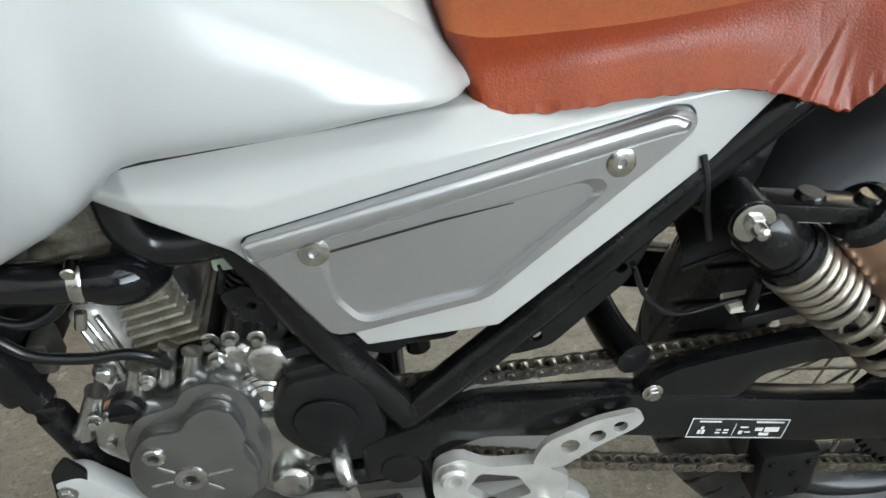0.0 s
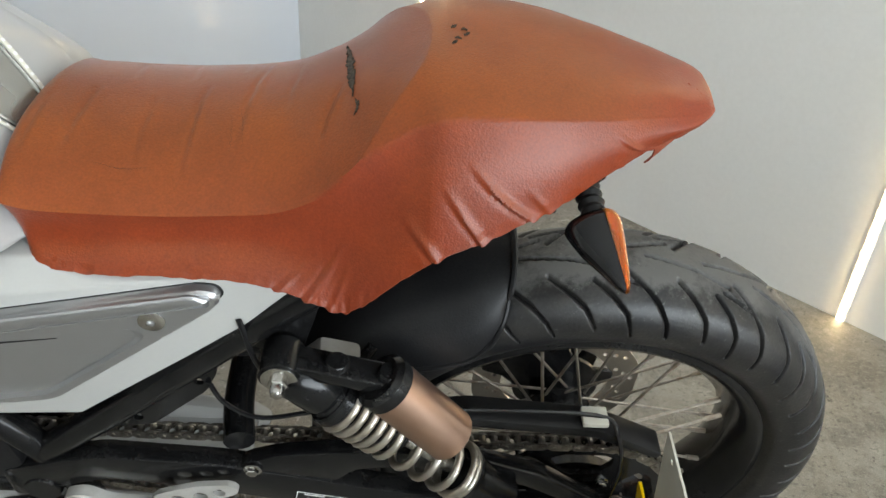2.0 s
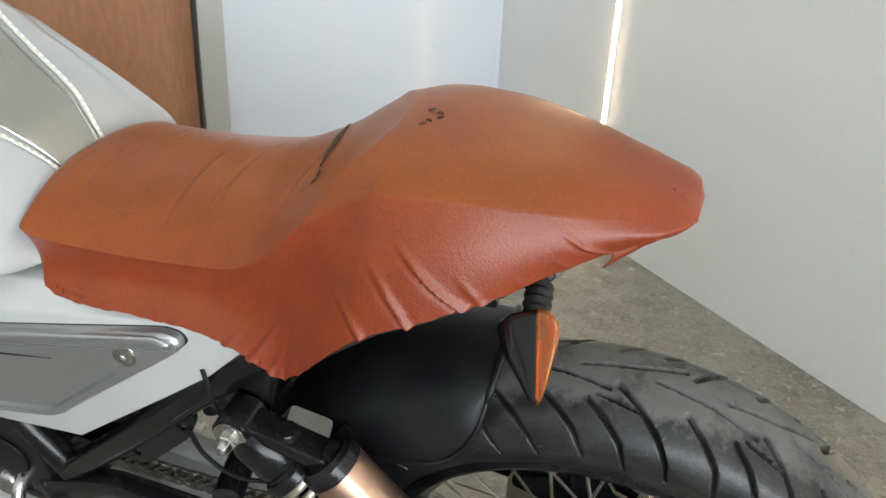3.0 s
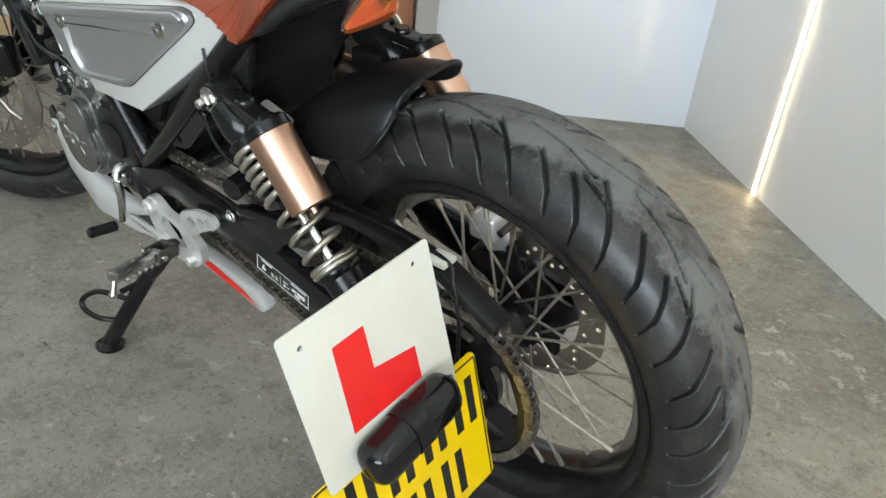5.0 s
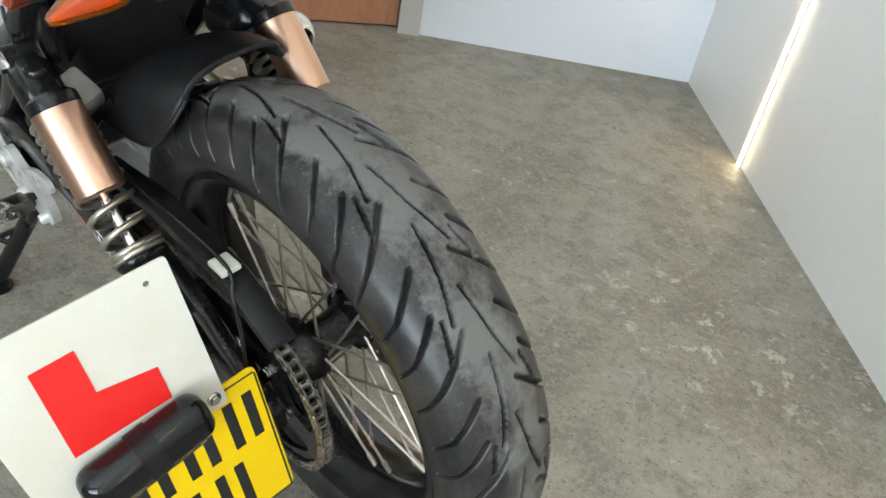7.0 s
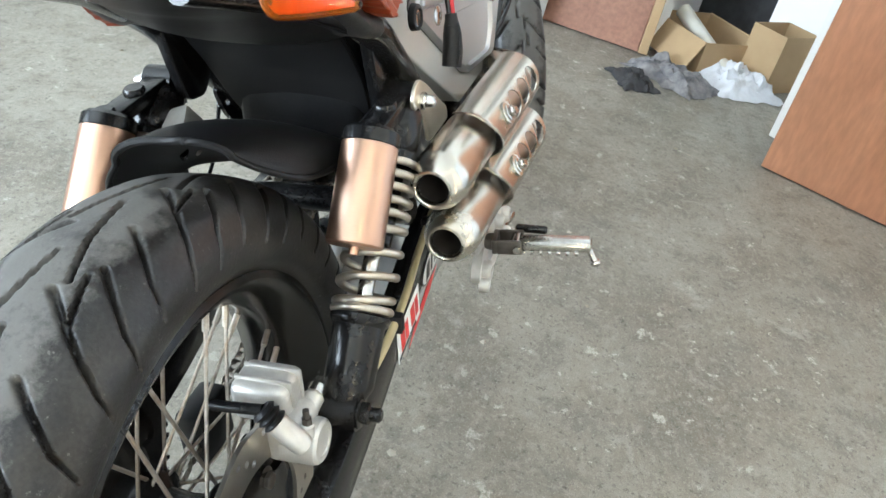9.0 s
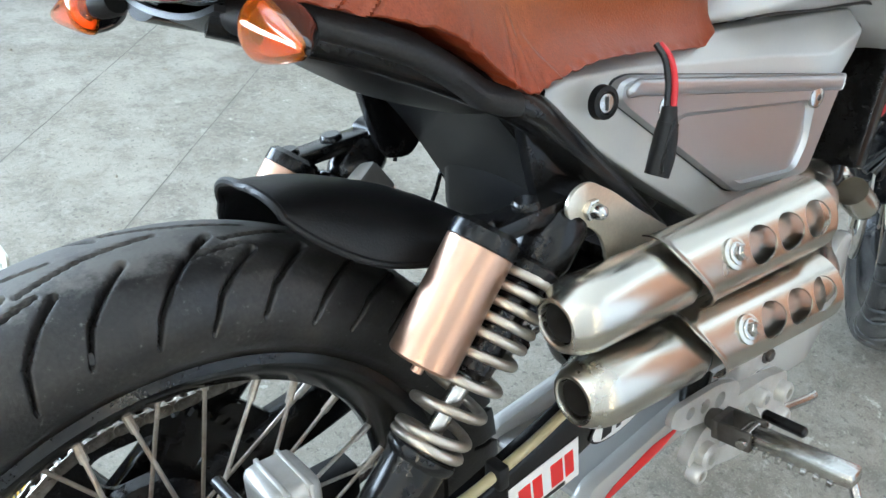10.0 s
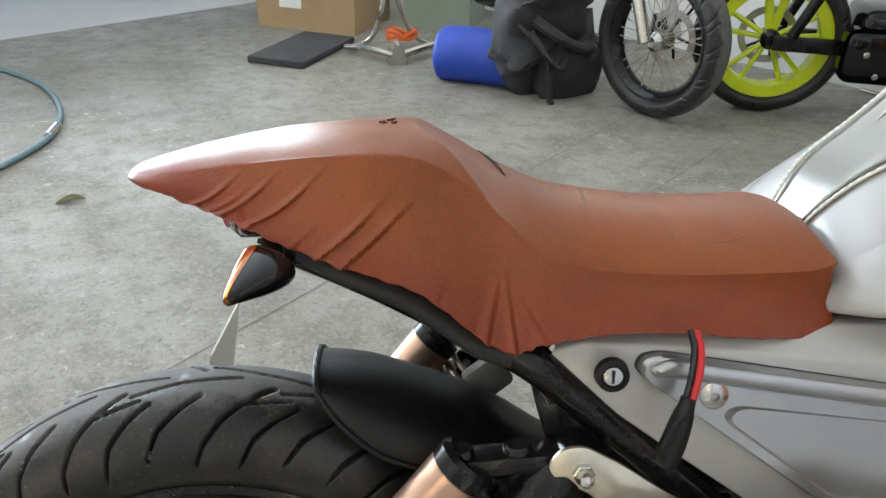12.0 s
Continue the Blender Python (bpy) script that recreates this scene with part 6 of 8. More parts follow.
def facing(outline, x0, x1, holes=(), bevel=0.0):
    """A plate facing backwards: outline in (v, w) about w = 0.50."""
    bm = plate(outline, x0, x1, holes, bevel)
    for v in bm.verts:
        v.co = Vector((v.co.y, v.co.x, v.co.z))
    return moved(bm, TILT_P)


lp = part("learner_plate", facing(rounded([(-0.342, 0.071), (-0.166, 0.071), (-0.160, -0.105), (-0.334, -0.105)], 0.005), 0.0, 0.002,
                                  [circle(-0.188, 0.055, 0.003, 10), circle(-0.322, 0.052, 0.003, 10)], 0.0), "l_white", BIKE, "off-white square learner plate", smooth=20)
part("red_letter_l", facing([(-0.294, 0.033), (-0.258, 0.033), (-0.257, -0.014), (-0.206, -0.024), (-0.205, -0.062), (-0.294, -0.062)], 0.0024, 0.0028), "red", lp, "red capital L", smooth=0)
yp = part("number_plate", facing(rounded([(-0.352, -0.095), (-0.124, -0.088), (-0.122, -0.266), (-0.350, -0.272)], 0.008), -0.006, -0.003, (), 0.0), "yellow", BIKE, "yellow number plate with black border", smooth=20)


def bar(v0, v1, w0, w1):
    return facing([(v0, w0), (v1, w0), (v1, w1), (v0, w1)], -0.0027, -0.0023)


part("border", joined(bar(-0.349, -0.127, -0.0935, -0.0955), bar(-0.347, -0.125, -0.2645, -0.2665), bar(-0.349, -0.347, -0.0955, -0.2645), bar(-0.127, -0.125, -0.0955, -0.2645)), "ink", yp, smooth=0)
for row_w, n, v0 in ((-0.112, 4, -0.318), (-0.190, 3, -0.300)):
    for k in range(n):
        v = v0 + k * 0.050
        for dv in (0.0, 0.022):
            part("print_bar", bar(v + dv, v + dv + 0.011, row_w, row_w - 0.060), "ink", yp, smooth=0)
part("plate_bolt", moved(bolt((0, 0, 0), (1, 0, 0), 0.005, 0.005), TILT_P @ Matrix.Translation((0.002, -0.172, -0.092))), "chrome", yp)
pl = part("plate_lamp", moved(joined(box(0.002, 0.040, -0.060, 0.060, -0.030, 0.014, 0.015, 4)), TILT_P @ Matrix.Translation((0.0, -0.246, -0.076)) @ Matrix.Rotation(radians(6), 4, "X")), "gloss_black", BIKE, "glossy black plate lamp", 50)
part("lamp_band", moved(box(0.0015, 0.0412, -0.004, 0.004, -0.0306, 0.0146, 0.014, 4), TILT_P @ Matrix.Translation((0.0, -0.246, -0.076)) @ Matrix.Rotation(radians(6), 4, "X")), "black_plastic", pl, "", 50)
part("lamp_window", moved(box(0.010, 0.032, -0.045, 0.045, -0.033, -0.028, 0.002), TILT_P @ Matrix.Translation((0.0, -0.246, -0.076)) @ Matrix.Rotation(radians(6), 4, "X")), "clear_lens", pl)
br = part("plate_bracket", tube([(0.0, -0.132, AXLE), (0.02, -0.15, 0.33), (0.045, -0.18, 0.37), (0.05, -0.22, 0.40)], 0.007, 10, 6, 2.0), "black", BIKE, "black side-mount plate bracket")
part("back_plate", facing([(-0.30, -0.10), (-0.15, -0.10), (-0.15, -0.24), (-0.30, -0.24)], -0.010, -0.0065), "black", br)


# ---------------------------------------------------------------- brake caliper
cal = part("brake_caliper", box(-0.084, -0.043, 0.040, 0.092, 0.402, 0.441, 0.008, 3), "silver_cast", BIKE, "silver brake caliper", 50)
part("casting_rib", box(-0.0575, -0.0535, 0.042, 0.0945, 0.416, 0.4435, 0.0015), "silver_cast", cal, "", 40)
part("casting_rib", box(-0.075, -0.071, 0.042, 0.0945, 0.412, 0.4425, 0.0015), "silver_cast", cal, "", 40)
part("cylinder_block", box(-0.078, -0.036, 0.066, 0.106, 0.364, 0.414, 0.010, 3), "silver_cast", cal, "", 50)
part("piston_boss", lathe([(0.0, 0.002), (0.0125, 0.002), (0.0135, 0.0032), (0.0175, 0.0030), (0.0200, 0.0005), (0.0208, -0.003), (0.0210, -0.03)], 36, along((-0.055, 0.113, 0.381), (-0.055, 0.3, 0.381))), "silver_cast", cal, "round piston boss", 30)
part("slide_boss", lathe([(0.0, -0.003), (0.007, -0.0028), (0.0095, 0.0), (0.0100, 0.006), (0.0100, 0.030)], 24, along((-0.028, 0.111, 0.403), (-0.028, 0.085, 0.430))), "silver_cast", cal, "", 40)
part("bellows", lathe([(0.0085, 0), (0.0115, 0.003), (0.0085, 0.006), (0.0115, 0.009), (0.0085, 0.012), (0.0115, 0.015), (0.0085, 0.018)], 20, along((-0.028, 0.091, 0.4235), (-0.028, 0.070, 0.445))), "black_plastic", cal, "black rubber bellows")
part("slide_pin", rod((-0.028, 0.034, 0.432), (-0.028, 0.080, 0.436), 0.005, 12), "black", cal)
part("bleed_boss", rod((-0.041, 0.108, 0.398), (-0.043, 0.109, 0.413), 0.0062, 18, bevel=0.0015), "silver_cast", cal)
part("bleed_screw", joined(rod((-0.043, 0.109, 0.412), (-0.0435, 0.109, 0.419), 0.0046, 6), rod((-0.0435, 0.109, 0.419), (-0.044, 0.109, 0.427), 0.0029, 10)), "rust", cal)
part("hose_port", rod((-0.062, 0.096, 0.398), (-0.084, 0.099, 0.4065), 0.0095, 20, bevel=0.002), "silver_cast", cal)
part("banjo", rod((-0.083, 0.099, 0.406), (-0.093, 0.100, 0.409), 0.0085, 18, bevel=0.0015), "chrome", cal)
part("banjo_bolt", rod((-0.093, 0.100, 0.409), (-0.099, 0.1005, 0.4115), 0.0065, 6), "chrome", cal)
part("mount_eye", lathe([(0.0055, 0.0), (0.0095, 0.0), (0.0100, -0.002), (0.0100, -0.03)], 22, along((-0.090, 0.106, 0.386), (-0.090, 0.3, 0.386))), "silver_cast", cal)
part("mount_pin", rod((-0.090, 0.085, 0.386), (-0.090, 0.109, 0.386), 0.0054, 12), "black", cal)
part("hose_ferrule", rod((-0.096, 0.100, 0.405), (-0.116, 0.103, 0.389), 0.0058, 12), "chrome", cal)
part("bracket", plate(rounded([(-0.10, 0.36), (-0.04, 0.385), (-0.012, 0.375), (0.02, 0.33), (0.02, 0.295), (-0.02, 0.29), (-0.06, 0.33), (-0.10, 0.345)], 0.012), 0.058, 0.066, (), 0.002), "black", cal, "", 30)
part("bracket_bolt", bolt((-0.030, 0.068, 0.350), (-0.030, 0.2, 0.350), 0.008, 0.007), "rust", cal)
part("carrier_arm", plate(rounded([(-0.035, 0.40), (-0.022, 0.402), (-0.006, 0.33), (-0.004, 0.295), (-0.022, 0.29)], 0.005), 0.056, 0.062, (), 0.001), "black", cal, "", 30)
part("brake_hose", tube([(-0.114, 0.103, 0.391), (-0.132, 0.112, 0.380), (-0.160, 0.128, 0.382), (-0.240, 0.134, 0.402), (-0.32, 0.130, 0.418), (-0.42, 0.128, 0.435), (-0.50, 0.125, 0.44)], 0.0045, 10), "tan_hose", cal, "yellowed brake hose")
for u, w in ((-0.215, 0.394), (-0.36, 0.425)):
    part("hose_clip", box(u - 0.006, u + 0.006, 0.122, 0.141, w - 0.012, w + 0.010, 0.003), "black_plastic", cal)


# ---------------------------------------------------------------- exhaust
def silencer(tip, front, bend, s_from, s_to, name_label):
    tip, front = Vector(tip), Vector(front)
    d = (front - tip).normalized()
    n = (front - tip).length
    m = along(tip, front)
    R = 0.0295
    ob = part("silencer", lathe([(0.0158, 0.022), (0.0158, 0.003), (0.0166, 0.0008), (0.0180, 0.0), (0.0200, 0.0004), (0.0216, 0.0020), (0.0245, 0.0075), (0.0262, 0.0110), (0.0270, 0.0125), (0.0290, 0.0215), (R - 0.0001, 0.0250), (R, 0.0262),
                                 (R - 0.0006, 0.118), (R - 0.004, 0.126), (0.0185, 0.130)], 48, m, False), "steel", BIKE, name_label, 30)
    part("bore", lathe([(0.0151, 0.005), (0.0151, 0.12), (0.0, 0.12)], 30, m, False), "steel_dark", ob, "dark inside of the pipe")
    part("inner_pipe", lathe([(0.0265, 0.126), (0.0265, n - 0.02)], 24, m, False), "disc", ob, "sooty inner pipe")
    part("header_pipe", tube([front - d * 0.03, front, *bend], 0.021, 16, 8), "steel", ob)
    # heat shield: half a shell standing off the pipe, with round holes, its rear edge cut back
    inv = m.to_3x3().inverted()
    out = inv @ Vector((0, 1, 0.41))
    a0 = math.atan2(out.y, out.x)
    up = inv @ Vector((0, 0, 1))
    sign = 1 if math.sin(math.atan2(up.y, up.x) - a0) > 0 else -1
    L = s_to - s_from
    nu, nv, RS, half = 230, 80, 0.0345, radians(88)
    holes = [(0.089 + 0.0365 * k, 0.0163) for k in range(3)]
    bm = bmesh.new()
    V, skip = {}, {}
    for i in range(nu + 1):
        for j in range(nv + 1):
            g = -1 + 2 * j / nv
            k = min(1.0, max(0.0, (0.45 - g) / 1.4))
            start = 0.040 * k * k * (3 - 2 * k)
            x = start + (L - start) * i / nu
            arc = g * half * RS
            for hx, hr in holes:
                dx, dy = x - hx, arc - 0.0
                dd = math.hypot(dx, dy)
                if abs(dd - hr) < 0.0010 and dd > 0:
                    x, arc = hx + dx / dd * hr, dy / dd * hr
            a = a0 + sign * arc / RS
            lip = 0.002 * math.exp(-((x - start) / 0.004) ** 2)
            V[i, j] = bm.verts.new((RS * math.cos(a) + lip * math.cos(a), RS * math.sin(a) + lip * math.sin(a), s_from + x))
            skip[i, j] = (x, arc)
    for i in range(nu):
        for j in range(nv):
            cx = sum(skip[a, b][0] for a, b in ((i, j), (i + 1, j), (i, j + 1), (i + 1, j + 1))) / 4
            cy = sum(skip[a, b][1] for a, b in ((i, j), (i + 1, j), (i, j + 1), (i + 1, j + 1))) / 4
            if any(math.hypot(cx - hx, cy) < hr - 0.0001 for hx, hr in holes):
                continue
            bm.faces.new((V[i, j], V[i + 1, j], V[i + 1, j + 1], V[i, j + 1]))
    for v in [v for v in bm.verts if not v.link_faces]:
        bm.verts.remove(v)
    bmesh.ops.remove_doubles(bm, verts=bm.verts, dist=0.00012)
    bmesh.ops.dissolve_degenerate(bm, edges=bm.edges, dist=0.00005)
    bmesh.ops.recalc_face_normals(bm, faces=bm.faces)
    outer = bm.faces[:]
    copy = bmesh.ops.extrude_face_region(bm, geom=outer)
    for v in copy["geom"]:
        if isinstance(v, bmesh.types.BMVert):
            k = 1 - 0.0014 / math.hypot(v.co.x, v.co.y)
            v.co.x, v.co.y = v.co.x * k, v.co.y * k
    part("heat_shield", moved(bm, m), "steel", ob, "stainless heat shield with round holes", 35)
    ab = a0 + sign * 0.09
    c = m @ Vector(((RS + 0.0005) * math.cos(ab), (RS + 0.0005) * math.sin(ab), s_from + 0.055))
    o = m.to_3x3() @ Vector((math.cos(ab), math.sin(ab), 0))
    part("shield_washer", lathe([(0.0125, -0.002), (0.0125, 0.001), (0.009, 0.0022), (0.007, 0.0022)], 28, along(c, c + o)), "steel", ob)
    part("shield_bolt", joined(bolt(c + o * 0.002, c + o, 0.0062, 0.0065), rod(c + o * 0.008, c + o * 0.011, 0.004, 14)), "chrome", ob)
    return ob


silencer((-0.236, 0.169, 0.537), (-0.534, 0.198, 0.549), [(-0.575, 0.182, 0.545), (-0.65, 0.14, 0.525), (-0.78, 0.09, 0.49)], 0.099, 0.287, "upper stainless silencer with perforated heat shield")
silencer((-0.247, 0.178, 0.473), (-0.5456, 0.2068, 0.4738), [(-0.585, 0.192, 0.470), (-0.66, 0.15, 0.46), (-0.78, 0.10, 0.47)], 0.106, 0.294, "lower stainless silencer with perforated heat shield")
part("exhaust_hanger", plate(rounded([(-0.298, 0.622), (-0.281, 0.619), (-0.272, 0.605), (-0.282, 0.592), (-0.302, 0.584), (-0.313, 0.574), (-0.319, 0.562), (-0.324, 0.545), (-0.405, 0.540), (-0.402, 0.555), (-0.356, 0.585), (-0.327, 0.606)], 0.008, 4), 0.140, 0.144, (), 0.001),
          "bare_steel", BIKE, "bright bare steel exhaust hanger plate", 30)

# ---------------------------------------------------------------- engine
eng = part("engine", joined(box(-0.835, -0.600, -0.075, 0.085, 0.310, 0.470, 0.03, 3), box(-0.715, -0.575, -0.07, 0.075, 0.42, 0.50, 0.025, 3)), "alloy", BIKE, "grey alloy single-cylinder engine", 40)


def boss(name, c, r, y0, y1, material, label="", seg=40, dome=0.004):
    h = abs(y1 - y0)
    return part(name, lathe([(0.0, h + dome), (r * 0.55, h + dome * 0.9), (r * 0.86, h), (r * 0.97, h - 0.004), (r, h - 0.010), (r, 0)], seg, along((c[0], y0, c[1]), (c[0], y0 + (1 if y1 > y0 else -1), c[1]))), material, eng, label, 35)


def stud(a, b, r):
    """A threaded case stud with its boss and cap nut."""
    a, b = Vector(a), Vector(b)
    d = (b - a).normalized()
    part("case_stud", lathe([(r * 1.15, 0), (r, 0.006), (r, (b - a).length - 0.006), (r * 1.2, (b - a).length - 0.003), (r * 1.2, (b - a).length)], 16, along(a, b)), "alloy", eng, "", 35)
    part("stud_nut", bolt(b, b + d, r * 0.8, 0.007), "chrome", eng)


G = (-0.747, 0.400)
boss("generator_cover", (G[0] + 0.002, G[1] - 0.003), 0.055, -0.070, -0.128, "alloy_dark", "round dark alloy generator cover")
part("cover_step", plate(rounded([(-0.800, 0.400), (-0.795, 0.440), (-0.775, 0.465), (-0.745, 0.470), (-0.735, 0.487), (-0.713, 0.492), (-0.689, 0.478), (-0.680, 0.440), (-0.688, 0.425), (-0.683, 0.398), (-0.692, 0.355), (-0.720, 0.335), (-0.760, 0.332), (-0.790, 0.355)], 0.010, 4), -0.075, -0.118, (), 0.003), "alloy_dark", eng, "", 35)
part("cover_face", plate(rounded([(-0.795, 0.398), (-0.791, 0.424), (-0.780, 0.446), (-0.768, 0.456), (-0.743, 0.455), (-0.733, 0.470), (-0.717, 0.478), (-0.698, 0.469), (-0.692, 0.440), (-0.699, 0.424), (-0.692, 0.397), (-0.700, 0.364), (-0.724, 0.345), (-0.757, 0.342), (-0.783, 0.360)], 0.009, 4), -0.118, -0.133, (), 0.003), "alloy_dark", eng, "flat brushed cover face", 30)
for c, r in ((G, 0.0135), ((-0.769, 0.433), 0.0095)):
    part("inspection_cap", lathe([(r, 0), (r, 0.002), (r * 0.85, 0.0032), (r * 0.5, 0.0032), (r * 0.45, 0.0008), (0, 0.0008)], 28, along((c[0], -0.1328, c[1]), (c[0], -0.2, c[1]))), "alloy", eng, "slotted inspection cap")
    for a in (0.6, 0.6 + math.pi / 2):
        part("cap_slot", box(c[0] - 0.0042 * math.cos(a) - 0.001, c[0] + 0.0042 * math.cos(a) + 0.001, -0.1342, -0.1332, c[1] - 0.0042 * math.sin(a) - 0.001, c[1] + 0.0042 * math.sin(a) + 0.001, 0.0002, 1), "ink", eng)
for a, n in ((0.10, 0.036), (2.45, 0.030), (3.25, 0.034), (5.55, 0.030)):
    part("cover_rib", rod((G[0] + 0.015 * math.cos(a), -0.1326, G[1] + 0.015 * math.sin(a)), (G[0] + n * math.cos(a), -0.1326, G[1] + n * math.sin(a)), 0.0016, 8), "alloy", eng)
boss("starter_cover", (-0.664, 0.489), 0.022, -0.05, -0.106, "alloy", "bright round starter cover")
boss("starter_cover", (-0.674, 0.455), 0.029, -0.05, -0.102, "alloy", "polished ribbed starter housing")
for k, r in enumerate((0.026, 0.020, 0.014)):
    part("housing_ring", lathe([(r, 0), (r, 0.004), (r - 0.003, 0.006), (r - 0.004, 0.0)], 36, along((-0.674, -0.1015 - 0.001 * k, 0.455), (-0.674, -0.2, 0.455))), "alloy", eng)
boss("gear_cover", (-0.688, 0.492), 0.019, -0.05, -0.098, "alloy")
part("case_lobe", plate(rounded([(-0.705, 0.470), (-0.664, 0.450), (-0.645, 0.41), (-0.645, 0.36), (-0.660, 0.335), (-0.70, 0.32), (-0.71, 0.40)], 0.02, 4), -0.070, -0.104, (), 0.006), "alloy", eng, "", 35)
part("front_lobe", plate(rounded([(-0.828, 0.415), (-0.822, 0.445), (-0.800, 0.458), (-0.776, 0.450), (-0.780, 0.40), (-0.800, 0.385)], 0.012, 4), -0.070, -0.102, (), 0.005), "alloy", eng, "", 35)
boss("oil_cap", (-0.670, 0.352), 0.020, -0.08, -0.118, "alloy")
part("filler_knob", joined(lathe([(0.0, 0.012), (0.011, 0.012), (0.0135, 0.009), (0.0135, 0.0)], 14, along((-0.787, -0.100, 0.464), (-0.790, -0.2, 0.470))), box(-0.799, -0.776, -0.116, -0.110, 0.461, 0.467, 0.001)), "black_plastic", eng, "black ribbed filler knob", 20)
for a, b, r in (((-0.811, -0.090, 0.474), (-0.836, -0.090, 0.428), 0.0085), ((-0.770, -0.092, 0.498), (-0.784, -0.094, 0.460), 0.0085), ((-0.724, -0.094, 0.506), (-0.735, -0.098, 0.468), 0.0075), ((-0.742, -0.090, 0.512), (-0.752, -0.094, 0.480), 0.007)):
    stud(a, b, r)
boss("stud_boss", (-0.799, 0.492), 0.010, -0.06, -0.092, "alloy")
for c in ((-0.650, 0.365), (-0.628, 0.520), (-0.645, 0.398), (-0.705, 0.500), (-0.764, 0.486), (-0.812, 0.424), (-0.818, 0.450), (-0.690, 0.520), (-0.670, 0.516), (-0.640, 0.500)):
    part("case_bolt", bolt((c[0], -0.100, c[1]), (c[0], -0.2, c[1]), 0.005, 0.007), "alloy", eng)
part("sprocket_cover", plate(rounded([(-0.672, 0.442), (-0.662, 0.470), (-0.650, 0.484), (-0.605, 0.488), (-0.585, 0.460), (-0.578, 0.410), (-0.590, 0.380), (-0.625, 0.378), (-0.650, 0.395), (-0.668, 0.420)], 0.016, 5), -0.098, -0.124, (), 0.006), "black_plastic", eng, "black plastic sprocket cover", 35)
part("cover_ridge", plate(rounded([(-0.656, 0.440), (-0.648, 0.458), (-0.628, 0.464), (-0.608, 0.456), (-0.598, 0.436), (-0.604, 0.412), (-0.622, 0.404), (-0.645, 0.414)], 0.014, 5), -0.124, -0.129, (), 0.003), "black_plastic", eng, "", 35)
part("cover_strip", plate(rounded([(-0.654, 0.490), (-0.606, 0.497), (-0.590, 0.485), (-0.600, 0.482), (-0.650, 0.478)], 0.004), -0.096, -0.118, (), 0.002), "black_plastic", eng)
part("cover_strip", plate(rounded([(-0.652, 0.508), (-0.598, 0.515), (-0.588, 0.508), (-0.600, 0.504), (-0.650, 0.498)], 0.003), -0.096, -0.112, (), 0.002), "black_plastic", eng)

# cylinder leaning forward with fins, and head
M["stained_alloy"] = shader("oil_stained_alloy", (0.36, 0.33, 0.27), 0.42, metal=0.5, second=(0.10, 0.075, 0.045), scale=34, amount=0.9, grain=0.15, bump=0.2, bump_scale=200, detail=10)
CYL = pose(-0.742, 0.0, 0.494, 0, -11, 0)
part("cylinder", moved(box(-0.024, 0.026, -0.062, 0.055, -0.03, 0.08, 0.010), CYL), "alloy_dark", eng, "", 35)
for k in range(6):
    z = 0.006 + 0.0095 * k
    wide = 0.030 - 0.0016 * k
    part("cooling_fin", moved(box(-wide, wide - 0.001, -0.080, 0.078, z, z + 0.0042, 0.0016, 2), CYL), "stained_alloy", eng, "oil-stained cooling fin", 35)
part("head", moved(joined(box(-0.075, 0.066, -0.066, 0.066, 0.064, 0.118, 0.014, 3), box(-0.060, 0.080, -0.060, 0.060, 0.105, 0.165, 0.02, 3)), CYL), "stained_alloy", eng, "oil-stained cylinder head", 35)
part("plug_boss", moved(lathe([(0.016, 0), (0.015, 0.008), (0.011, 0.013), (0.0, 0.014)], 24, along((0.008, -0.066, 0.066), (0.010, -0.2, 0.10))), CYL), "stained_alloy", eng, "", 40)
tower = part("cam_chain_tower", moved(box(-0.058, -0.031, -0.086, -0.030, -0.012, 0.070, 0.008, 3), CYL), "silver_cast", eng, "", 35)
for k in range(3):
    part("tower_rib", moved(box(-0.053 + 0.008 * k, -0.049 + 0.008 * k, -0.0885, -0.080, -0.006, 0.062, 0.0012, 1), CYL), "alloy", tower)
for x, z in ((-0.045, -0.018), (-0.020, -0.006), (0.030, 0.002)):
    part("head_bolt", moved(bolt((x, -0.080, z), (x, -0.2, z), 0.006, 0.008), CYL), "chrome", eng)
elbow = part("thermostat", tube([(-0.775, -0.098, 0.592), (-0.762, -0.100, 0.591), (-0.750, -0.096, 0.588), (-0.742, -0.080, 0.585), (-0.740, -0.060, 0.584)], 0.0205, 18, 6, 1.0, [0.018, 0.0195, 0.0215, 0.022, 0.021]), "gloss_black", eng, "glossy black plastic hose elbow", 50)
part("elbow_flange", plate(rounded([(-0.758, 0.612), (-0.738, 0.614), (-0.728, 0.602), (-0.730, 0.582), (-0.748, 0.572), (-0.762, 0.585)], 0.008, 4), -0.076, -0.090, (), 0.003), "gloss_black", elbow, "", 40)
part("elbow_screw", bolt((-0.738, -0.090, 0.598), (-0.738, -0.2, 0.598), 0.006, 0.005), "chrome", elbow)
part("radiator_hose", tube([(-0.770, -0.098, 0.592), (-0.800, -0.100, 0.594), (-0.835, -0.092, 0.592), (-0.870, -0.075, 0.575), (-0.900, -0.055, 0.54)], 0.0165, 16), "hose", eng, "black rubber radiator hose")
clamp = part("hose_clamp", lathe([(0.0178, 0), (0.0184, 0.001), (0.0184, 0.009), (0.0178, 0.010)], 28, along((-0.776, -0.0985, 0.5925), (-0.788, -0.0992, 0.5935))), "chrome", eng, "bright worm-drive clamp")
part("clamp_screw", rod((-0.781, -0.105, 0.612), (-0.779, -0.118, 0.611), 0.005, 12, bevel=0.001), "chrome", clamp)
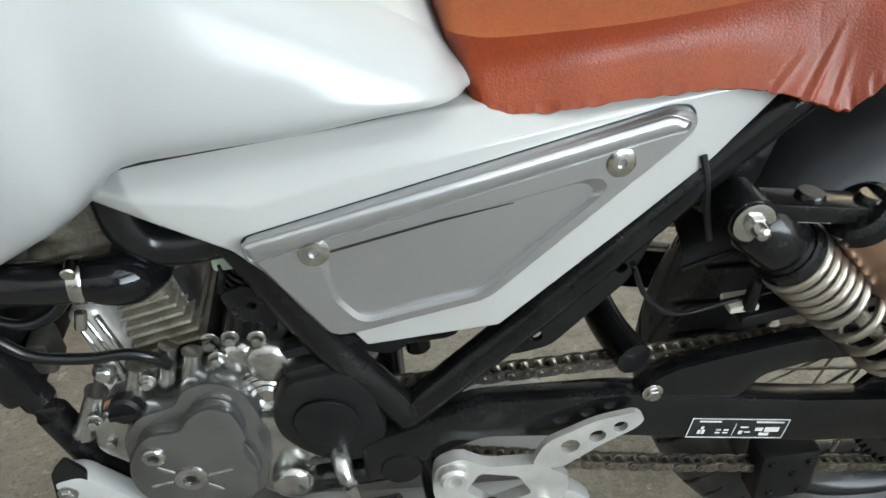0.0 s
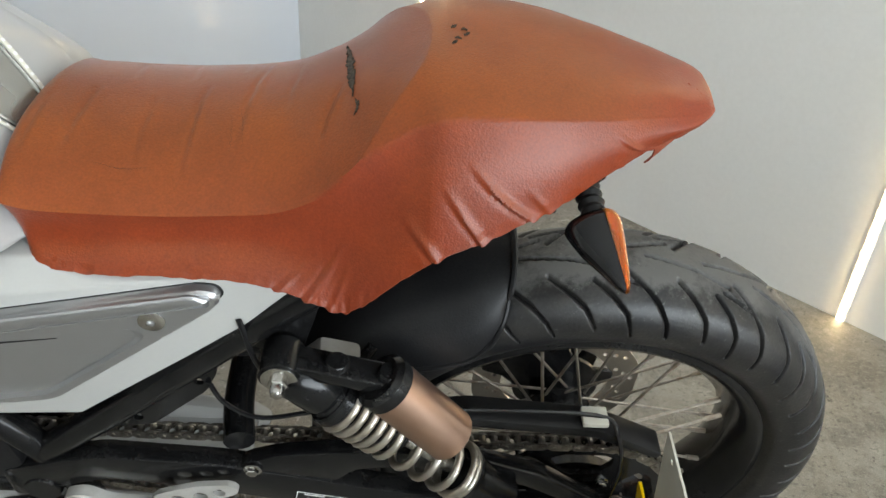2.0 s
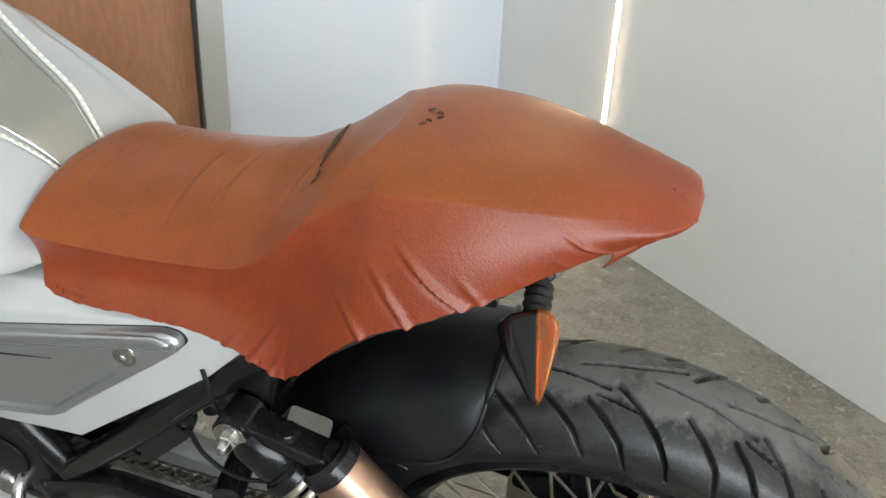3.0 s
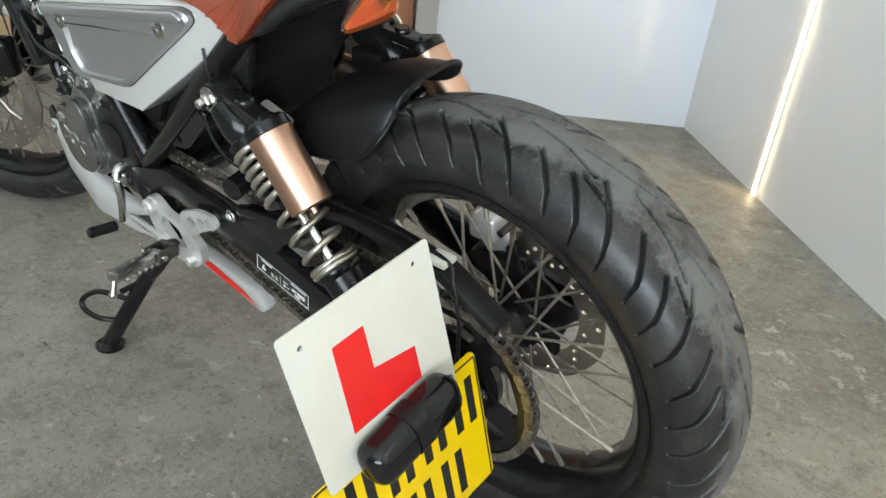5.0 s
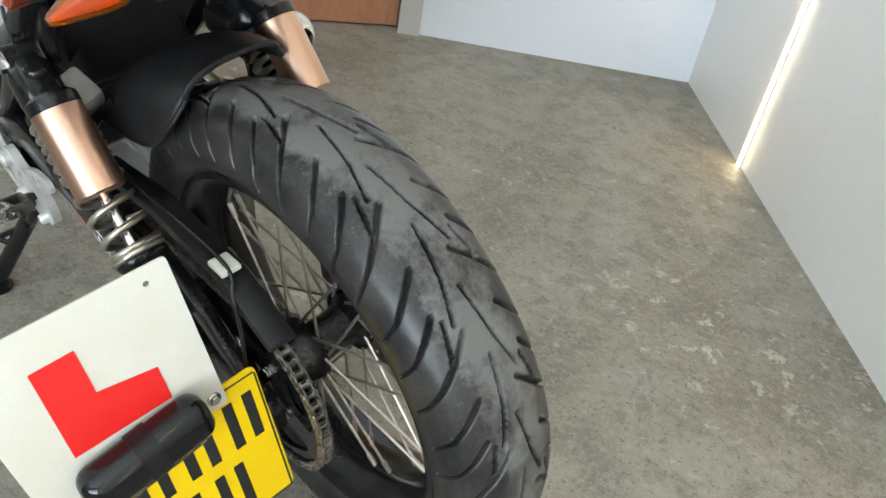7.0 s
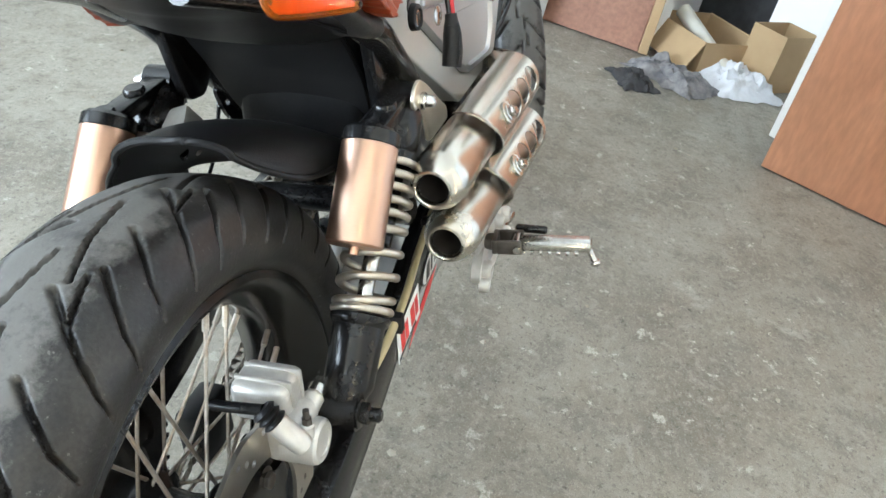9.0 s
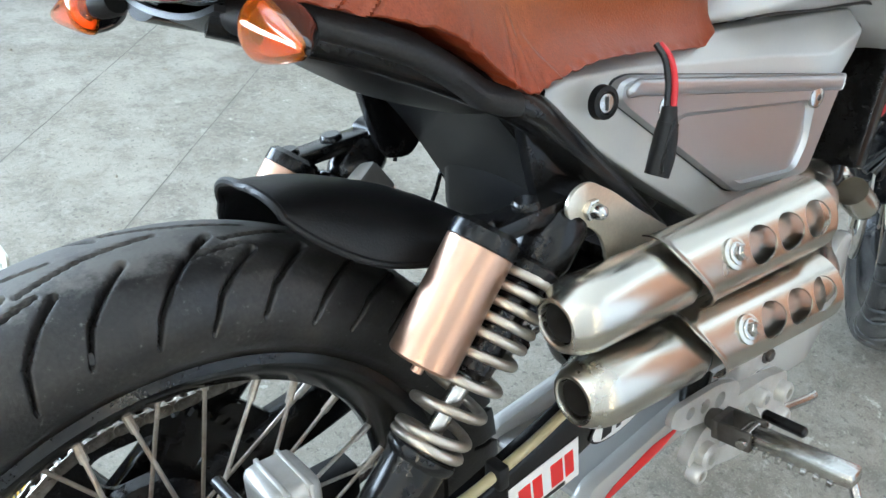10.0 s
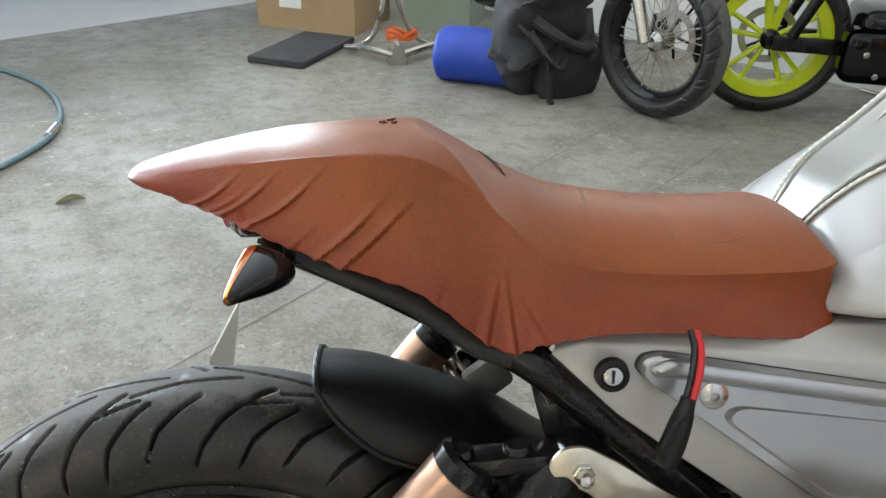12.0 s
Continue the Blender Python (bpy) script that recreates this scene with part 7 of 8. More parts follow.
part("clamp_tail", rod((-0.784, -0.112, 0.574), (-0.788, -0.114, 0.560), 0.0045, 10), "chrome", clamp)
part("breather_hose", tube([(-0.741, -0.086, 0.668), (-0.741, -0.088, 0.648), (-0.738, -0.090, 0.628), (-0.728, -0.088, 0.611), (-0.705, -0.086, 0.604), (-0.660, -0.08, 0.604)], 0.0165, 14), "hose", eng, "thick black hose")
part("plug_cable", tube([(-0.90, -0.09, 0.61), (-0.872, -0.100, 0.570), (-0.853, -0.104, 0.549), (-0.835, -0.105, 0.532), (-0.800, -0.105, 0.523), (-0.770, -0.105, 0.522), (-0.753, -0.104, 0.515), (-0.744, -0.098, 0.498)], 0.0048, 10), "hose", eng, "shiny black cable")
part("thin_cable", tube([(-0.90, -0.08, 0.58), (-0.858, -0.090, 0.559), (-0.836, -0.092, 0.553), (-0.815, -0.092, 0.560), (-0.798, -0.090, 0.575)], 0.0050, 10), "hose", eng)
part("frame_lug", box(-0.850, -0.832, -0.09, -0.060, 0.498, 0.53, 0.004), "rust", fr, "rusty engine mount")
part("carburettor", joined(lathe([(0.024, 0), (0.024, 0.06)], 20, along((-0.660, -0.03, 0.565), (-0.62, -0.03, 0.57))), box(-0.675, -0.63, -0.06, 0.0, 0.535, 0.605, 0.01)), "black_plastic", eng, "", 35)
part("intake_hose", tube([(-0.66, -0.02, 0.55), (-0.60, -0.02, 0.57), (-0.54, 0, 0.60)], 0.026, 16), "hose", eng)
part("green_connector", box(-0.690, -0.672, -0.092, -0.078, 0.578, 0.592, 0.003), "green_box", eng, "faded green connector")
for k in range(4):
    x = -0.675 + 0.016 * k
    part("wire", tube([(x, -0.07, 0.60), (x + 0.006, -0.085, 0.56), (x - 0.004 * k, -0.08, 0.52), (x - 0.02, -0.07, 0.50)], 0.0025, 6), "hose", eng)
part("coil_box", box(-0.700, -0.660, -0.070, -0.020, 0.600, 0.650, 0.008, 2), "black_plastic", eng, "black ignition coil", 35)
for k in range(5):
    y = -0.082 + 0.009 * k
    part("wire", tube([(-0.690, y, 0.610), (-0.684, y - 0.008, 0.580), (-0.690, y, 0.552), (-0.672, y, 0.535), (-0.650, y + 0.01, 0.525)], 0.0028, 6), "hose", eng)
part("bracket", plate(rounded([(-0.690, 0.560), (-0.668, 0.566), (-0.646, 0.535), (-0.656, 0.520), (-0.684, 0.535)], 0.006), -0.096, -0.092, [circle(-0.668, 0.545, 0.004, 10)]), "black", eng)
part("manifold", tube([(-0.83, 0.02, 0.50), (-0.88, 0.04, 0.50), (-0.90, 0.07, 0.45), (-0.86, 0.12, 0.44), (-0.82, 0.12, 0.47)], 0.019, 14), "steel", eng, "steel exhaust manifold")
boss("clutch_cover", (-0.70, 0.36), 0.066, 0.07, 0.115, "alloy", "round alloy clutch cover")
boss("water_pump", (-0.79, 0.35), 0.036, 0.07, 0.105, "alloy")
part("lower_hose", tube([(-0.69, -0.09, 0.325), (-0.64, -0.10, 0.335), (-0.58, -0.10, 0.335)], 0.012, 12), "hose", eng)
part("front_mount", plate(rounded([(-0.868, 0.38), (-0.83, 0.36), (-0.81, 0.32), (-0.85, 0.30), (-0.88, 0.33)], 0.01), -0.082, -0.076), "black", eng)

# radiator in front, mostly hidden
part("radiator", moved(box(-0.016, 0.016, -0.11, 0.11, -0.12, 0.12, 0.006), pose(-0.895, 0, 0.60, 0, -18, 0)), "black", BIKE, "black radiator")

# ---------------------------------------------------------------- belly pan
pan = part("belly_pan", plate(rounded([(-0.872, 0.398), (-0.843, 0.403), (-0.813, 0.365), (-0.780, 0.318), (-0.720, 0.282), (-0.650, 0.266), (-0.600, 0.256), (-0.520, 0.246), (-0.400, 0.232), (-0.376, 0.205), (-0.395, 0.186),
                                       (-0.470, 0.205), (-0.560, 0.215), (-0.700, 0.215), (-0.800, 0.235), (-0.862, 0.300)], 0.010, 4), -0.062, -0.084, (), 0.006, lambda x, z: -0.03 * min(1, max(0, (-0.66 - x) / 0.1))), "white", BIKE, "white angular belly pan with red flash", 35)
part("pan_side", mirror(plate(rounded([(-0.872, 0.398), (-0.843, 0.403), (-0.813, 0.365), (-0.780, 0.318), (-0.720, 0.282), (-0.600, 0.262), (-0.520, 0.250), (-0.400, 0.232), (-0.376, 0.205), (-0.395, 0.186),
                                       (-0.470, 0.205), (-0.560, 0.215), (-0.700, 0.215), (-0.800, 0.235), (-0.862, 0.300)], 0.010, 4), -0.062, -0.084, (), 0.006, lambda x, z: -0.03 * min(1, max(0, (-0.66 - x) / 0.1)))), "white", pan, "", 35)
part("pan_floor", box(-0.79, -0.395, -0.07, 0.07, 0.205, 0.216, 0.004), "white", pan)
for s in (-1, 1):
    bm = plate([(-0.560, 0.238), (-0.500, 0.236), (-0.430, 0.216), (-0.405, 0.200), (-0.450, 0.208), (-0.520, 0.222)], -0.0845, -0.0850, (), 0, lambda x, z: -0.03 * min(1, max(0, (-0.66 - x) / 0.1)))
    part("red_flash", bm if s < 0 else mirror(bm), "red", pan, "red painted flash")
part("pan_bracket", plate(rounded([(-0.866, 0.408), (-0.850, 0.424), (-0.838, 0.405), (-0.845, 0.365), (-0.874, 0.365)], 0.005), -0.113, -0.109), "black", pan)
part("pan_bolt", bolt((-0.860, -0.114, 0.382), (-0.860, -0.2, 0.382), 0.006, 0.005), "alloy", pan)


# ---------------------------------------------------------------- footrests, levers, stand
def footrest(s, lug, heel, peg_in, peg_out, v):
    c = sum((Vector(p) for p in lug), Vector((0, 0))) / len(lug)
    window = [tuple(c + (Vector(p) - c) * 0.50) for p in lug[::2]]
    br = part("footrest_bracket", (lambda b: b if s < 0 else mirror(b))(plate(rounded(lug, 0.010, 4), -v, -v - 0.012, [rounded(window, 0.005, 3)], 0.0)), "silver_cast", BIKE, "silver cast footrest bracket", 35)
    hh = [circle(x, z, 0.0086 - 0.0010 * k, 16) for k, (x, z) in enumerate(heel[1])]
    part("heel_guard", (lambda b: b if s < 0 else mirror(b))(plate(rounded(heel[0], 0.011, 4), -v - 0.008, -v - 0.014, hh, 0.0)), "silver_cast", br, "silver heel guard with three holes", 30)
    a, b = Vector(peg_in), Vector(peg_out)
    m = along(a, b)
    n = (b - a).length
    peg = part("footpeg", moved(joined(box(-0.0105, 0.0105, -0.0075, 0.0075, 0.014, n, 0.004), lathe([(0.0085, -0.0105), (0.0085, 0.0105)], 16, Matrix.Translation((0, 0, 0.020)) @ Matrix.Rotation(radians(90), 4, 'Y'))), m), "alloy", br, "serrated alloy footpeg", 30)
    for k in range(int((n - 0.03) / 0.011)):
        part("tooth", moved(box(-0.012, 0.012, -0.0115, -0.006, 0.026 + 0.011 * k, 0.031 + 0.011 * k, 0.001, 1), m), "alloy", peg, smooth=30)
    part("peg_clevis", moved(joined(box(-0.0155, -0.0115, -0.010, 0.010, -0.004, 0.028, 0.0018), box(0.0115, 0.0155, -0.010, 0.010, -0.004, 0.028, 0.0018), box(-0.0155, 0.0155, -0.010, 0.010, -0.010, -0.003, 0.002), lathe([(0.009, -0.020), (0.011, -0.014), (0.011, -0.008)], 18)), m), "rust", br, "dull steel peg clevis")
    part("peg_pin", rod(m @ Vector((-0.022, 0, 0.022)), m @ Vector((0.022, 0, 0.022)), 0.0045, 12), "chrome", br)
    part("peg_feeler", joined(rod(b - (b - a).normalized() * 0.006, b + Vector((0.004, 0.006 * s, -0.022)), 0.0042, 10), lathe([(0.006, 0), (0.007, 0.003), (0.005, 0.007)], 12, along(b + Vector((0.004, 0.006 * s, -0.020)), b + Vector((0.006, 0.008 * s, -0.03))))), "chrome", br)
    return br


fl = footrest(-1, [(-0.548, 0.340), (-0.543, 0.376), (-0.520, 0.384), (-0.498, 0.366), (-0.450, 0.360), (-0.422, 0.334), (-0.426, 0.306), (-0.446, 0.290), (-0.500, 0.285), (-0.535, 0.300)],
              ([(-0.460, 0.360), (-0.446, 0.390), (-0.400, 0.409), (-0.366, 0.412), (-0.358, 0.401), (-0.366, 0.391), (-0.395, 0.377), (-0.432, 0.352)], [(-0.424, 0.380), (-0.400, 0.388), (-0.380, 0.396)]),
              (-0.492, -0.158, 0.312), (-0.468, -0.255, 0.330), 0.130)
for x, z, r in ((-0.528, 0.366, 0.013), (-0.512, 0.310, 0.012), (-0.448, 0.305, 0.008)):
    part("bracket_boss", lathe([(r, 0), (r, 0.010), (r * 0.8, 0.013), (r * 0.5, 0.013), (r * 0.45, 0.006), (0, 0.006)], 22, along((x, -0.140, z), (x, -0.2, z))), "silver_cast", fl)
part("gear_lever", tube([(-0.624, -0.115, 0.394), (-0.620, -0.140, 0.384), (-0.616, -0.146, 0.345), (-0.632, -0.148, 0.300)], 0.008, 10, 6, 1.0, [0.010, 0.0075, 0.006, 0.005]), "alloy", BIKE, "dull alloy gear lever")
part("shift_rod", rod((-0.632, -0.132, 0.300), (-0.520, -0.142, 0.312), 0.005, 10), "silver_cast", fl)
part("toe_peg", rod((-0.655, -0.150, 0.282), (-0.660, -0.195, 0.288), 0.009, 14, bevel=0.002), "hose", fl, "black rubber toe peg")

fr_r = footrest(1, [(-0.600, 0.283), (-0.592, 0.345), (-0.545, 0.356), (-0.477, 0.360), (-0.430, 0.345), (-0.412, 0.320), (-0.430, 0.300), (-0.500, 0.278), (-0.555, 0.272)],
                ([(-0.380, 0.398), (-0.374, 0.384), (-0.392, 0.370), (-0.470, 0.352), (-0.492, 0.362), (-0.486, 0.382), (-0.450, 0.394)], [(-0.455, 0.374), (-0.430, 0.379), (-0.406, 0.383)]),
                (-0.440, 0.202, 0.364), (-0.444, 0.314, 0.372), 0.168)
for x, z, r in ((-0.580, 0.325, 0.012), (-0.585, 0.292, 0.010), (-0.532, 0.340, 0.010), (-0.440, 0.318, 0.014), (-0.425, 0.305, 0.010)):
    part("bracket_boss", lathe([(r, 0), (r, 0.010), (r * 0.8, 0.013), (r * 0.5, 0.013), (r * 0.45, 0.006), (0, 0.006)], 22, along((x, 0.178, z), (x, 0.3, z))), "silver_cast", fr_r)
mc = part("rear_master_cylinder", joined(box(-0.585, -0.515, 0.130, 0.168, 0.350, 0.398, 0.008, 3), lathe([(0.016, 0), (0.016, 0.05), (0.02, 0.06)], 20, along((-0.535, 0.150, 0.300), (-0.545, 0.150, 0.38)))), "silver_cast", BIKE, "silver rear brake fluid reservoir", 35)
part("reservoir_lid", box(-0.592, -0.508, 0.124, 0.174, 0.397, 0.408, 0.004), "silver_cast", mc)
for k in range(4):
    part("lid_mark", box(-0.575 + 0.013 * k, -0.567 + 0.013 * k, 0.140, 0.158, 0.4075, 0.4085, 0.0005, 1), "ink", mc)
part("lid_bolt", bolt((-0.565, 0.168, 0.370), (-0.565, 0.3, 0.370), 0.007, 0.006), "rust", mc)
part("banjo_bolt", bolt((-0.600, 0.150, 0.380), (-0.63, 0.152, 0.382), 0.009, 0.01), "chrome", mc)
part("brake_pedal", tube([(-0.55, 0.165, 0.285), (-0.62, 0.175, 0.28), (-0.655, 0.180, 0.276), (-0.668, 0.182, 0.277)], 0.0062, 12, 6, 0.7), "alloy", BIKE, "silver brake pedal")
part("pedal_knob", rod((-0.475, 0.215, 0.366), (-0.475, 0.256, 0.367), 0.0055, 14, bevel=0.002), "hose", fr_r, "black rubber knob")

st_top, st_foot = Vector((-0.585, -0.095, 0.268)), Vector((-0.684, -0.217, 0.056))
stand = part("side_stand", tube([st_top, st_top.lerp(st_foot, 0.5), st_foot], 0.0135, 14), "black", BIKE, "chipped black steel side stand")
ft = pose(0, 0, 0, -LEAN)
part("stand_foot", moved(lathe([(0.016, 0.0), (0.024, 0.0), (0.025, 0.006), (0.015, 0.014)], 24), ft @ Matrix.Translation((-0.684, -0.222, 0.0005))), "black", stand)
part("stand_loop", tube([st_top.lerp(st_foot, 0.60) + Vector((0, 0, 0)), (-0.700, -0.195, 0.150), (-0.728, -0.215, 0.135), (-0.724, -0.222, 0.118), (-0.690, -0.215, 0.110), st_top.lerp(st_foot, 0.78)], 0.0048, 10), "black", stand)
part("stand_spring", tube([(-0.545, -0.115, 0.275), (-0.585, -0.135, 0.22), (-0.615, -0.140, 0.19)], 0.0085, 10), "black", stand)
part("spring_pin", rod((-0.615, -0.140, 0.19), (-0.655, -0.178, 0.162), 0.005, 10), "black", stand)

# stickers on the right arm: brand marks drawn as plain shapes
sk = part("sticker", mirror(plate([(-0.232, 0.362), (-0.318, 0.372), (-0.321, 0.328), (-0.234, 0.320)], -0.1266, -0.1272)), "sticker", arm, "white rectangular sticker with red shapes", smooth=0)
for x0, x1 in ((-0.311, -0.300), (-0.297, -0.282), (-0.271, -0.260), (-0.257, -0.243)):
    o = [(x0, 0.3625 - 0.12 * (x0 + 0.311)), (x1, 0.3625 - 0.12 * (x1 + 0.311)), (x1 - 0.003, 0.3365 - 0.12 * (x1 + 0.311)), (x0 - 0.003, 0.3365 - 0.12 * (x0 + 0.311))]
    part("red_shape", mirror(plate(o, -0.1273, -0.1276)), "red", sk, smooth=0)
part("print_bar", mirror(plate([(-0.302, 0.3320), (-0.236, 0.3258), (-0.236, 0.3216), (-0.302, 0.3275)], -0.1273, -0.1276)), "ink", sk, smooth=0)
ell = [(-0.381 + 0.047 * math.cos(a) * 0.985 - 0.016 * math.sin(a) * 0.17, 0.366 + 0.047 * math.cos(a) * -0.12 + 0.0185 * math.sin(a)) for a in np.linspace(0, 2 * math.pi, 41)[:-1]]
ovl = part("oval_sticker", mirror(plate(ell, -0.1266, -0.1272)), "ink", arm, "oval white sticker with dark and blue shapes", smooth=0)
part("oval_field", mirror(plate([tuple(Vector((-0.381, 0.366)).lerp(Vector(p), 0.93)) for p in ell], -0.1273, -0.1276)), "sticker", ovl, smooth=0)
part("blue_field", mirror(plate([(-0.424, 0.373), (-0.408, 0.382), (-0.384, 0.3835), (-0.370, 0.380), (-0.384, 0.372), (-0.418, 0.3665)], -0.1277, -0.1279)), "blue", ovl, smooth=0)
for x0, x1 in ((-0.412, -0.404), (-0.398, -0.388), (-0.378, -0.371), (-0.364, -0.350)):
    o = [(x0 - 0.003, 0.3775 - 0.12 * (x0 + 0.381)), (x1 - 0.003, 0.3775 - 0.12 * (x1 + 0.381)), (x1, 0.3555 - 0.12 * (x1 + 0.381)), (x0, 0.3555 - 0.12 * (x0 + 0.381))]
    part("dark_shape", mirror(plate(o, -0.1280, -0.1283)), "ink", ovl, smooth=0)


# ---------------------------------------------------------------- front end
FW = pose(-1.365, 0.000, 0.302) @ Matrix.Rotation(radians(27), 4, "Z")
fw = part("front_wheel", rim(0.228, 0.040, 0.196), "black", BIKE, "black spoked front wheel")
fw.matrix_basis = FW
FRONT_GROOVES = [([(0.000, 0.12), (0.030, 0.42), (0.050, 0.72), (0.060, 0.98)], 0.0038, 0.05), ([(0.055, 0.30), (0.078, 0.55), (0.094, 0.92)], 0.0034, 0.05), ([(-0.01, 0.03), (0.05, 0.10)], 0.0028, 0.05)]
me = tyre(0.302, 0.056, 0.228, 0.040, 18, 900, 34, FRONT_GROOVES)
M["front_rubber"] = rubber("front_tyre_rubber", 0.293)
me.materials.append(M["front_rubber"])
ty = new("tyre", me)
ty.parent = fw
ty["label"] = "black front tyre with curved grooves"
spokes(fw, 0.196, 0.030, 0.028, 36)
part("hub", lathe([(0.012, -0.06), (0.034, -0.05), (0.036, -0.028), (0.024, -0.02), (0.024, 0.02), (0.036, 0.028), (0.034, 0.05), (0.012, 0.06)], 30, Matrix.Rotation(radians(-90), 4, "X")), "black", fw)
fdh = []
for k in range(18):
    a0 = 2 * math.pi * k / 18
    for r, f in ((0.112, -0.08), (0.124, 0.0), (0.136, 0.08)):
        fdh.append(circle(r * math.sin(a0 + f), r * math.cos(a0 + f), 0.0038, 8))
part("brake_disc", plate(circle(0, 0, 0.142, 90), -0.072, -0.068, fdh + [circle(0, 0, 0.100, 60)]), "disc", fw, "drilled front brake disc")
for k in range(6):
    a = 2 * math.pi * k / 6
    part("disc_arm", tube([(0.034 * math.sin(a), -0.066, 0.034 * math.cos(a)), (0.07 * math.sin(a + 0.25), -0.068, 0.07 * math.cos(a + 0.25)), (0.102 * math.sin(a + 0.2), -0.070, 0.102 * math.cos(a + 0.2))], 0.006, 8, 6, 0.6), "steel", fw)
part("axle", rod((0, -0.10, 0), (0, 0.10, 0), 0.009), "chrome", fw)
fork = part("front_fork", tube([(-1.115, -0.10, 0.76), (-1.115, 0, 0.77), (-1.115, 0.10, 0.76)], 0.022, 12), "black", BIKE, "black telescopic front fork")
turn = Matrix.Translation((-1.365, 0.000, 0)) @ Matrix.Rotation(radians(27), 4, "Z")
for s in (-1, 1):
    foot = turn @ Vector((0.0, s * 0.080, 0.302))
    head = Vector((-1.112, s * 0.078, 0.86))
    up = (head - foot).normalized()
    part("fork_slider", joined(rod(foot - up * 0.03, foot + up * 0.30, 0.024, 20, bevel=0.004), lathe([(0.03, -0.016), (0.03, 0.016)], 20, along(foot, turn @ Vector((0, s * 2, 0.302))))), "black", fork)
    part("fork_stanchion", rod(foot + up * 0.30, head, 0.0185, 20), "chrome", fork, "bright fork stanchion")
    part("dust_seal", rod(foot + up * 0.29, foot + up * 0.318, 0.027, 20, bevel=0.003), "black_plastic", fork)
    part("axle_clamp_bolt", moved(bolt((0.0, s * 0.098, 0.302), (0.0, s * 0.3, 0.302), 0.011, 0.01), turn), "chrome", fork)
part("front_caliper", moved(joined(box(0.050, 0.125, -0.098, -0.052, 0.345, 0.425, 0.012, 3), box(0.035, 0.080, -0.094, -0.056, 0.400, 0.452, 0.010, 3)), turn), "black", BIKE, "black front brake caliper", 40)
part("front_brake_hose", tube([(-1.29, -0.10, 0.40), (-1.24, -0.12, 0.46), (-1.17, -0.10, 0.58), (-1.10, -0.06, 0.72), (-1.07, -0.03, 0.82)], 0.005, 8), "hose", fork, "black brake hose")
for k, (y, z) in enumerate(((0.075, 0.02), (0.09, 0.0), (0.06, 0.04), (0.10, -0.02))):
    part("wire_loop", tube([(-1.00, y, 0.78 + z), (-1.03, y + 0.02, 0.70 + z), (-1.05, y + 0.025 * math.sin(k), 0.62 + z), (-1.02, y - 0.01, 0.55 + z), (-0.98, y - 0.02, 0.52)], 0.004, 8), "hose" if k != 1 else "wire_red", fork)
for k in range(7):
    y0 = 0.03 + 0.013 * k
    part("cable", tube([(-0.98, y0 - 0.02, 0.62), (-1.03, y0, 0.585 + 0.006 * (k % 3)), (-1.06, y0 + 0.012 * math.sin(2.1 * k), 0.535 - 0.008 * (k % 2)), (-1.035, y0 - 0.006, 0.47 + 0.012 * (k % 4)), (-0.99, y0 - 0.03, 0.44)], 0.0042 + 0.001 * (k % 3), 8),
         "hose", fork, "black control cable")
part("regulator", box(-1.10, -1.055, 0.085, 0.125, 0.585, 0.65, 0.006, 2), "black", fork, "black finned regulator", 30)
for k in range(5):
    part("regulator_fin", box(-1.055, -1.045, 0.087 + 0.008 * k, 0.0895 + 0.008 * k, 0.59, 0.645, 0.0006, 1), "black", fork)
part("bright_clamp", rod((-1.045, 0.06, 0.575), (-1.035, 0.085, 0.57), 0.009, 14, bevel=0.002), "chrome", fork)
part("pale_cable", tube([(-1.00, 0.10, 0.70), (-1.07, 0.12, 0.66), (-1.12, 0.10, 0.68), (-1.13, 0.06, 0.74)], 0.006, 8), "l_white", fork, "pale sheathed cable")
part("wrapped_loom", tube([(-1.00, 0.09, 0.60), (-1.04, 0.10, 0.66), (-1.09, 0.11, 0.72)], 0.016, 12), "hose", fork, "thick taped wiring loom")
part("headstock", rod((-1.03, 0, 0.74), (-1.07, 0, 0.90), 0.03, 20), "black", fr)
part("head_plate", box(-1.12, -1.08, -0.09, 0.09, 0.72, 0.84, 0.01), "black_plastic", fork)


# ---------------------------------------------------------------- things in the background
def disc_mesh(r0, r1, y0, y1):
    return plate(circle(0, 0, r1, 48), y0, y1, [circle(0, 0, r0, 36)])


